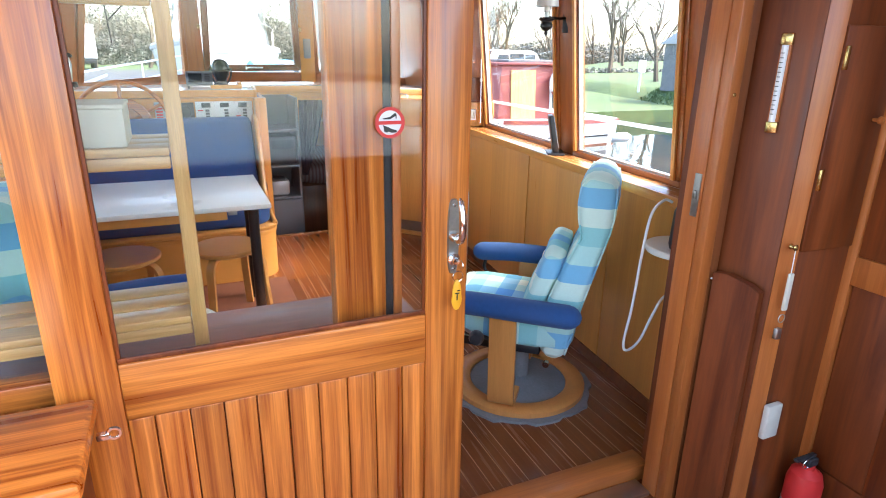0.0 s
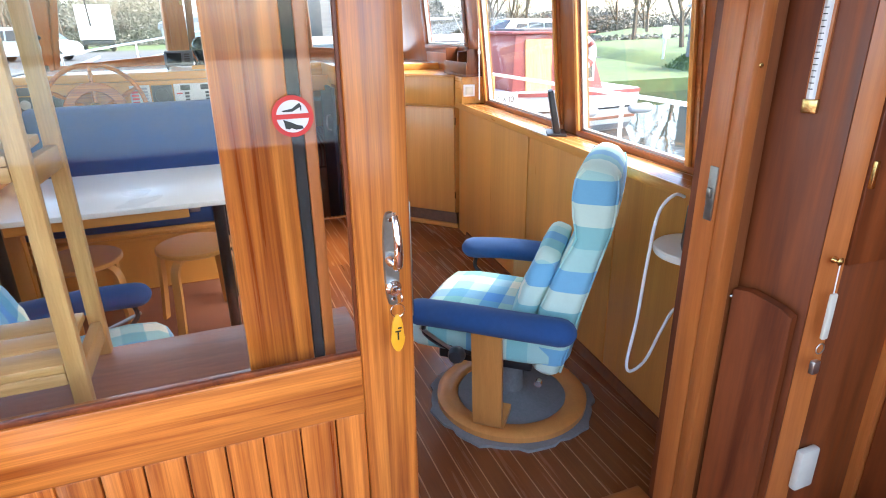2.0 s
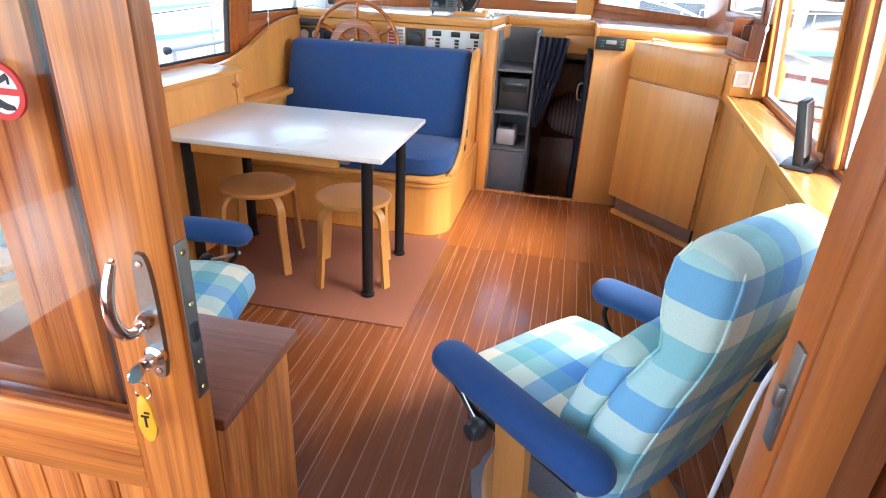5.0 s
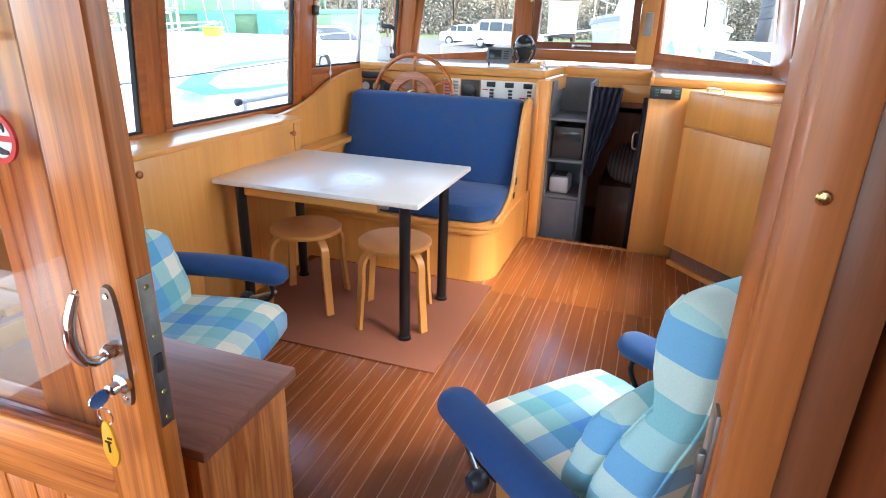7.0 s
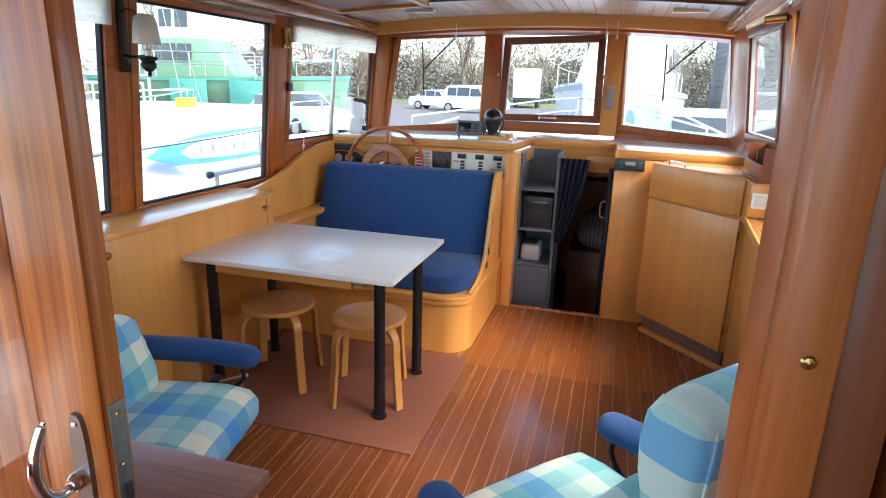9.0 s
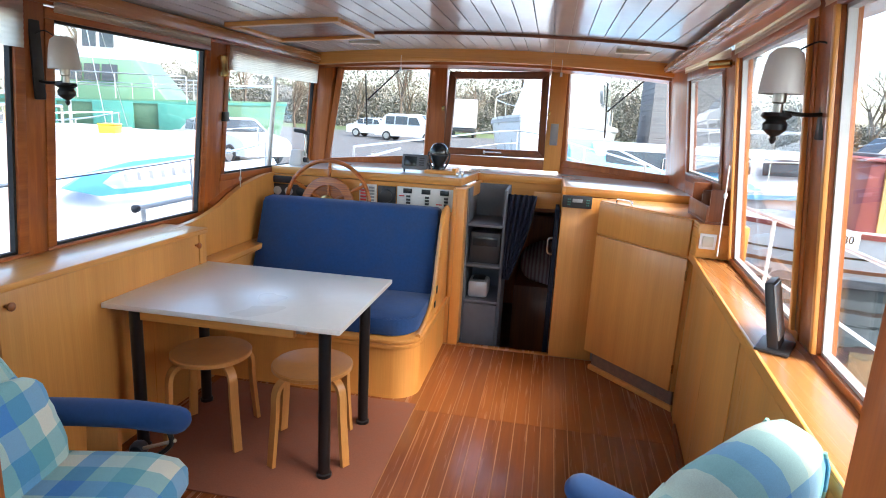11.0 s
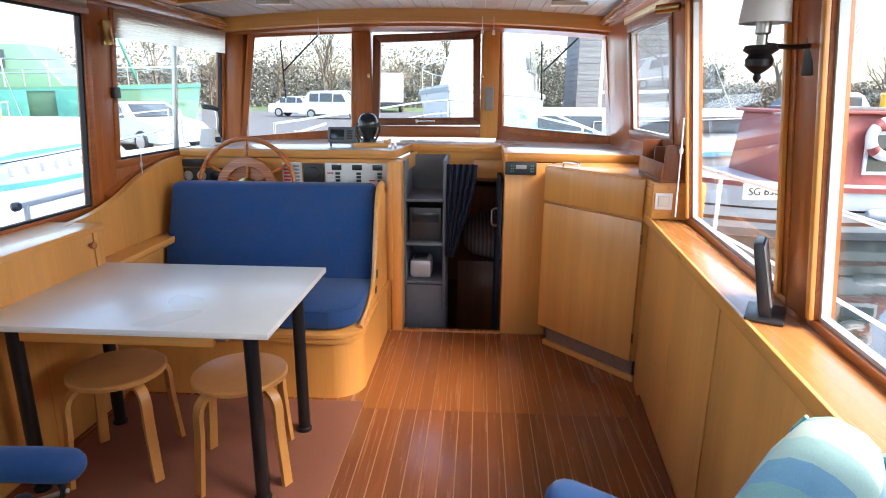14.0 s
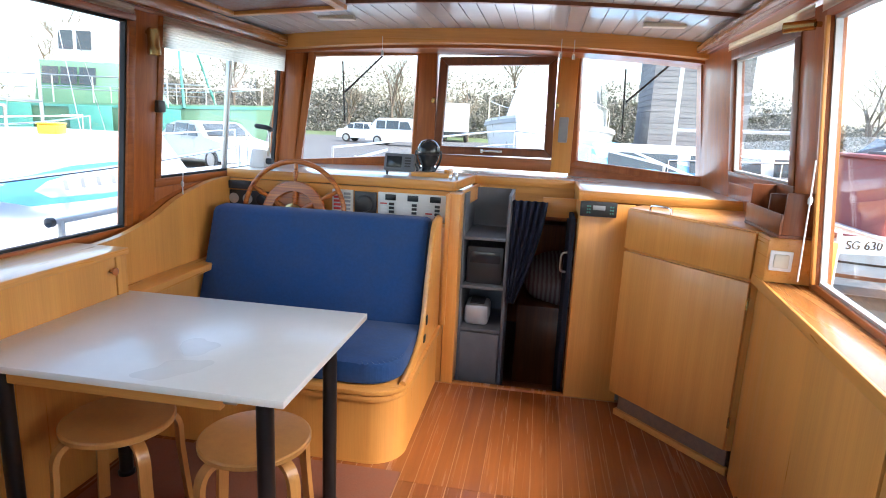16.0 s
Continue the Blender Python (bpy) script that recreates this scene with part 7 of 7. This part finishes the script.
def car(m, label, length=4.3, height=1.4, van=False, paint=M_CARPAINT, name="car"):
    t = thing(name, label, "car" if not van else "van", m)
    w = 0.85
    if van:
        prof = [(-0.5, 0.3), (-0.5, 0.95), (-0.44, 1.0), (-0.36, 1.62), (-0.3, 1.75), (0.12, 1.78), (0.2, 1.72), (0.34, 1.08), (0.46, 0.95), (0.5, 0.7), (0.5, 0.3)]
    else:
        prof = [(-0.5, 0.3), (-0.5, 0.75), (-0.47, 0.88), (-0.36, 0.93), (-0.24, 1.3), (-0.15, 1.38), (0.02, 1.4), (0.1, 1.34), (0.22, 0.96), (0.44, 0.82), (0.5, 0.62), (0.5, 0.3)]
    prof = [(x * length, z * height / (1.78 if van else 1.4)) for x, z in prof]
    bm = B()
    rings = []
    for y, s in ((-w, 0.94), (-w * 0.96, 1.0), (w * 0.96, 1.0), (w, 0.94)):
        rings.append([(x * (0.985 if s < 1 else 1), y * (1 - 0.12 * max(0, (z - 0.9)) / 0.5), z) for x, z in prof])
    loft(bm, rings)
    part("body", bm, paint, t)
    hz = height / (1.78 if van else 1.4)
    wins = [(-0.33, -0.2, 1.08, 1.58), (-0.18, 0.0, 1.08, 1.6), (0.02, 0.2, 1.08, 1.55)] if van else [(-0.28, -0.18, 0.96, 1.26), (-0.16, 0.0, 0.96, 1.32), (0.02, 0.14, 0.96, 1.28)]
    for s in (-1, 1):
        for a, b, z0, z1 in wins:
            sl = 0.06 if b > 0.1 else 0.0
            f = lambda z: s * (w * (1 - 0.12 * max(0, (z - 0.9)) / 0.5) + 0.008)
            bm = B()
            hexa(bm, [(a * length, f(z0) - 0.012, z0 * hz), (b * length, f(z0) - 0.012, z0 * hz), (b * length, f(z0) + 0.012, z0 * hz), (a * length, f(z0) + 0.012, z0 * hz)],
                 [(a * length, f(z1) - 0.012, z1 * hz), ((b - sl) * length, f(z1) - 0.012, z1 * hz), ((b - sl) * length, f(z1) + 0.012, z1 * hz), (a * length, f(z1) + 0.012, z1 * hz)])
            part("side_window", bm, M_CARGLASS, t)
        for x in (-0.31, 0.31):
            bm = B()
            lathe(bm, [(0.0, -0.1), (0.3, -0.1), (0.32, -0.06), (0.32, 0.06), (0.3, 0.1), (0.0, 0.1)], 22, pose(x * length, s * (w - 0.06), 0.32, 90))
            wh = part("wheel", bm, M_RUBBER, t)
            bm = B()
            lathe(bm, [(0.0, -0.012), (0.2, -0.012), (0.2, 0.012), (0.0, 0.012)], 16, pose(x * length, s * (w + 0.04), 0.32, 90))
            part("rim", bm, M_STEEL, wh)
    bm = B()
    ws_ = (prof[7], prof[8]) if not van else (prof[6], prof[7])
    (xa, za), (xb, zb) = ws_
    hexa(bm, [(xa + 0.02, -0.6, za - 0.03), (xa + 0.02, 0.6, za - 0.03), (xb + 0.0, 0.7, zb + 0.03), (xb + 0.0, -0.7, zb + 0.03)], [(xa + 0.05, -0.6, za), (xa + 0.05, 0.6, za), (xb + 0.03, 0.7, zb + 0.06), (xb + 0.03, -0.7, zb + 0.06)])
    part("windscreen", bm, M_CARGLASS, t)
    for s in (-1, 1):
        bm = B()
        box(bm, length * 0.47, length * 0.5 + 0.01, s * 0.62 - 0.15, s * 0.62 + 0.15, 0.62, 0.74, 0.02)
        part("headlight", bm, M_SILVER, t)
    return t


car(pose(-9.0, 19.5, GZ + 0.02, 0, 0, -28), "white saloon car parked on the quay", 4.4, 1.42)
car(pose(-8.2, 42, GZ + 0.02, 0, 0, -8), "white van with dark windows parked across the asphalt", 4.8, 1.85, True, M_CARPAINT, "van")
car(pose(-11.6, 45, GZ + 0.02, 0, 0, -5), "white car parked behind the van", 4.2, 1.45)
car(pose(-20, 19, GZ + 0.02, 0, 0, -35), "silver car parked between the boats", 4.3, 1.45, False, M_SILVER)
car(pose(-17, 16.5, GZ + 0.02, 0, 0, 10), "dark car parked on the quay", 4.3, 1.45, False, M_GREY)
car(pose(1.0, 40, GZ + 0.02, 0, 0, 90), "white box van seen from behind", 5.0, 2.3, True, M_WHITE, "van")
car(pose(16, 29, GZ + 0.02, 0, 0, 185), "white van parked along the track", 4.8, 1.9, True, M_WHITE, "van")

bt = thing("box_truck", "white box truck parked across the asphalt", "truck", pose(-6.5, 55, GZ + 0.02, 0, 0, 8))
bm = B()
box(bm, -1.2, 1.2, 0.0, 5.6, 0.9, 3.4, 0.04)
part("cargo_box", bm, M_WHITE, bt)
bm = B()
box(bm, -1.15, 1.15, 5.7, 7.3, 0.5, 2.5, 0.15)
part("cab", bm, M_WHITE, bt)
bm = B()
box(bm, -1.1, 1.1, 0.1, 7.0, 0.55, 0.85, 0.02)
part("chassis", bm, M_PLASTIC, bt)
for x in (-0.95, 0.95):
    for y in (1.2, 6.3):
        bm = B()
        lathe(bm, [(0.0, -0.13), (0.4, -0.13), (0.43, -0.08), (0.43, 0.08), (0.4, 0.13), (0.0, 0.13)], 20, pose(x, y, 0.43, 0, 90))
        part("wheel", bm, M_RUBBER, bt)

# weathered plank shed ahead and bathing hut on the bank
for xx, yy, w, d, h, label in ((6.2, 24, 3.0, 3.0, 4.2, "tall dark boarded shed on the quay"), (18.9, 18.2, 2.1, 2.1, 1.75, "grey weathered board hut on the grass bank")):
    t = thing("shed", label, "shed", pose(xx, yy, GZ if xx < 15 else bank_z(xx, yy) - 0.05))
    bm = B()
    box(bm, -w / 2 + 0.04, w / 2 - 0.04, -d / 2 + 0.04, d / 2 - 0.04, 0, h)
    part("core", bm, M_SHED, t)
    nrow = int(h / 0.18)
    for i in range(nrow):
        bm = B()
        z = i * h / nrow
        for a in ((-w / 2, w / 2, -d / 2, -d / 2 + 0.03), (-w / 2, -w / 2 + 0.03, -d / 2 + 0.03, d / 2)):
            box(bm, a[0], a[1], a[2], a[3], z + 0.008, z + h / nrow - 0.004)
        part("board", bm, M_SHED, t, smooth=False)
    bm = B()
    hexa(bm, [(-w / 2 - 0.15, -d / 2 - 0.15, h), (w / 2 + 0.15, -d / 2 - 0.15, h), (w / 2 + 0.15, d / 2 + 0.15, h), (-w / 2 - 0.15, d / 2 + 0.15, h)],
         [(-w / 2 - 0.15, -0.02, h + 0.6), (w / 2 + 0.15, -0.02, h + 0.6), (w / 2 + 0.15, 0.02, h + 0.6), (-w / 2 - 0.15, 0.02, h + 0.6)])
    part("roof", bm, M_GREY, t)

# two mooring posts and a small sign on the grass
sgn = thing("bank_sign", "small white sign on a post on the grass bank", "sign", pose(18.3, 21.0, bank_z(18.3, 21.0)))
bm = B()
tube(bm, [(0, 0, 0), (0, 0, 1.2)], 0.05)
part("post", bm, M_WHITE, sgn)
bm = B()
box(bm, -0.2, 0.2, -0.07, -0.05, 0.8, 1.3, 0.01)
part("panel", bm, M_WHITE, sgn)



def sailing_boat(m, label, length, mast, hull_mat=M_WHITE):
    t = thing("sailing_boat", label, "boat", m)
    bm = B()
    loft(bm, hull_rings(length, length * 0.31, WZ - 0.2, 0.45, 0.25))
    part("hull", bm, hull_mat, t)
    bm = B()
    hexa(bm, [(-0.75, length * 0.25, 0.45), (0.75, length * 0.25, 0.45), (0.5, length * 0.68, 0.55), (-0.5, length * 0.68, 0.55)],
         [(-0.6, length * 0.26, 0.9), (0.6, length * 0.26, 0.9), (0.38, length * 0.64, 0.85), (-0.38, length * 0.64, 0.85)], 0.05)
    part("coachroof", bm, M_WHITE, t)
    bm = B()
    ym = length * 0.55
    tube(bm, [(0, ym, 0.8), (0, ym, mast)], 0.05, 8)
    part("mast", bm, M_STEEL, t)
    bm = B()
    tube(bm, [(0, ym, 1.6), (0, length * 0.1, 1.65)], 0.045, 8)
    part("boom", bm, M_STEEL, t)
    for p in ((0, length * 0.99, 0.75), (0, 0.05, 0.5), (length * 0.14, ym, 0.5), (-length * 0.14, ym, 0.5)):
        bm = B()
        tube(bm, [p, (0, ym, mast * 0.97)], 0.012, 5)
        part("stay", bm, M_STEEL, t)
    return t


sailing_boat(pose(-11.5, 12.6, 0, 0, 0, 12), "white sailing boat with bare mast moored in the basin", 7.5, 8.5)
sailing_boat(pose(-15.5, 9.0, 0, 0, 0, 20), "small sailing boat with bare mast further off", 7.0, 8.0)
sailing_boat(pose(-22.0, 12.5, 0, 0, 0, 5), "sailing boat with bare mast by the far quay", 8.0, 9.5)
sailing_boat(pose(8.6, 18.3, 0, 0, 0, 80), "sailing boat with bare mast behind the tarpaulin boat", 7.0, 8.5)
vt = thing("deck_vent", "white round vent on the starboard side deck", "vent", pose(2.72, 3.75, 0.3))
bm = B()
lathe(bm, [(0.0, 0), (0.055, 0.0), (0.055, 0.2), (0.062, 0.205), (0.062, 0.24), (0.05, 0.25), (0.0, 0.25)], 20)
part("body", bm, M_WHITE, vt)


def tree(m, label, seed, height=7.0):
    rnd = random.Random(seed)
    t = thing("tree", label, "tree", m, "bare trees round the harbour")
    trunk, twigs = B(), B()

    def limb(bm, a, d, length, r, level):
        pts, p0, dd_ = [a], a, d.copy()
        for _ in range(3):
            dd_ = (dd_ + Vector((rnd.uniform(-1, 1), rnd.uniform(-1, 1), rnd.uniform(-0.3, 0.6))) * 0.22).normalized()
            p0 = p0 + dd_ * length / 3
            pts.append(p0)
        tube(bm, pts, r, 5 if level < 2 else 3, [r, r * 0.85, r * 0.68, r * 0.5])
        if level >= 4:
            return
        for _ in range((5, 5, 4, 4)[level]):
            u = rnd.uniform(0.35, 1.0)
            i = min(2, int(u * 3))
            q = pts[i].lerp(pts[i + 1], u * 3 - i)
            nd = (dd_ + Vector((rnd.uniform(-1, 1), rnd.uniform(-1, 1), rnd.uniform(-0.2, 0.7))) * 0.95).normalized()
            limb(trunk if level < 1 else twigs, q, nd, length * rnd.uniform(0.5, 0.75), r * 0.48, level + 1)

    limb(trunk, Vector((0, 0, 0)), Vector((0, 0, 1)), height * 0.45, height * 0.02, 0)
    part("trunk", trunk, M_BARK, t, smooth=False)
    part("crown", twigs, M_TWIG, t, "fine bare twigs", False)
    return t


t1 = tree(pose(22, 24, GZ), "leafless winter tree beyond the water", 3)
t2 = tree(pose(-10, 62, GZ), "leafless winter tree behind the parking area", 8, 9.0)
rnd = random.Random(5)
for x, y, s, src in ((30, 21, 1.2, t1), (38, 30, 1.3, t2), (27, 34, 1.0, t2), (19, 38, 1.1, t1), (33, 12, 1.1, t1), (44, 19, 1.3, t2), (30, 4, 1.0, t1), (40, 8, 1.2, t2), (-20, 66, 1.1, t1), (-2, 64, 1.2, t2), (6, 66, 1.0, t1), (-30, 60, 1.2, t2), (-28, 38, 1.0, t1), (-36, 44, 1.2, t2), (-15, 68, 1.3, t1), (12, 60, 1.1, t2), (-42, 30, 1.1, t1), (-6, 60, 1.0, t1), (-13, 59, 1.1, t2), (-24, 58, 1.0, t1), (2, 58, 0.9, t2), (25, 19, 0.9, t2), (36, 25, 1.0, t1), (34, 52, 1.1, t1), (40, 60, 1.2, t2), (31, 58, 0.9, t2), (45, 55, 1.2, t1), (38, 46, 1.0, t2), (48, 64, 1.3, t1), (36, 64, 1.2, t2), (26, 48, 0.9, t1)):
    c = copy_thing(src, pose(x, y, GZ, 0, 0, rnd.uniform(0, 360)))
    c.scale = (s, s, s)

# far woods and hedges: many small leaf clumps
bm = B()
def clumps(x0, y0, x1, y1, h, depth, n):
    for i in range(n):
        u = rnd.random()
        x, y = x0 + (x1 - x0) * u + rnd.uniform(-depth, depth), y0 + (y1 - y0) * u + rnd.uniform(-depth, depth)
        top = h * (0.7 + 0.3 * noise.noise((x * 0.12, y * 0.12, 3)))
        z = GZ + top * rnd.random() ** 1.3
        r = rnd.uniform(0.07, 0.22)
        d1 = Vector((rnd.uniform(-1, 1), rnd.uniform(-1, 1), rnd.uniform(-0.2, 1))).normalized()
        d2 = d1.cross(Vector((rnd.uniform(-1, 1), rnd.uniform(-1, 1), rnd.uniform(-1, 1)))).normalized()
        c = Vector((x, y, z))
        vs = [bm.verts.new(c + r * q) for q in (d1, d2 * 0.6, -d1, -d2 * 0.6)]
        bm.faces.new(vs)


def core(x0, y0, x1, y1, h, n):
    """The dense, uneven inside of a wood behind its outer twigs."""
    rows_ = []
    for i in range(n + 1):
        x, y = x0 + (x1 - x0) * i / n, y0 + (y1 - y0) * i / n
        top = h * (0.72 + 0.3 * noise.noise((x * 0.12, y * 0.12, 3)) + 0.16 * noise.noise((x * 0.9, y * 0.9, 1)) + 0.07 * rnd.uniform(-1, 1))
        rows_.append([bm.verts.new((x + rnd.uniform(-0.4, 0.4), y + rnd.uniform(-0.4, 0.4), GZ + top * k / 6)) for k in range(7)])
    for a, b in zip(rows_, rows_[1:]):
        for k in range(6):
            bm.faces.new((a[k], b[k], b[k + 1], a[k + 1]))


core(-62, 78, 32, 80, 7.2, 420)
core(-74, 72, -66, 8, 5.0, 200)
core(28, 80, 56, 68, 3.6, 120)
core(52, 72, 80, -22, 2.6, 300)
clumps(-60, 74, 30, 78, 10.0, 3.5, 60000)
clumps(48, 70, 75, -20, 3.4, 4.0, 26000)
clumps(-70, 70, -62, 10, 6.0, 4.0, 16000)
clumps(24, 37, 44, 24, 1.1, 0.8, 6000)
clumps(28, 77, 52, 66, 4.6, 3.0, 16000)
tagged(link_mesh("hedge_woods", bm, M_BUSH), "distant brown-green woods and hedges round the harbour, paled for haze", "woods", kind="stuff")
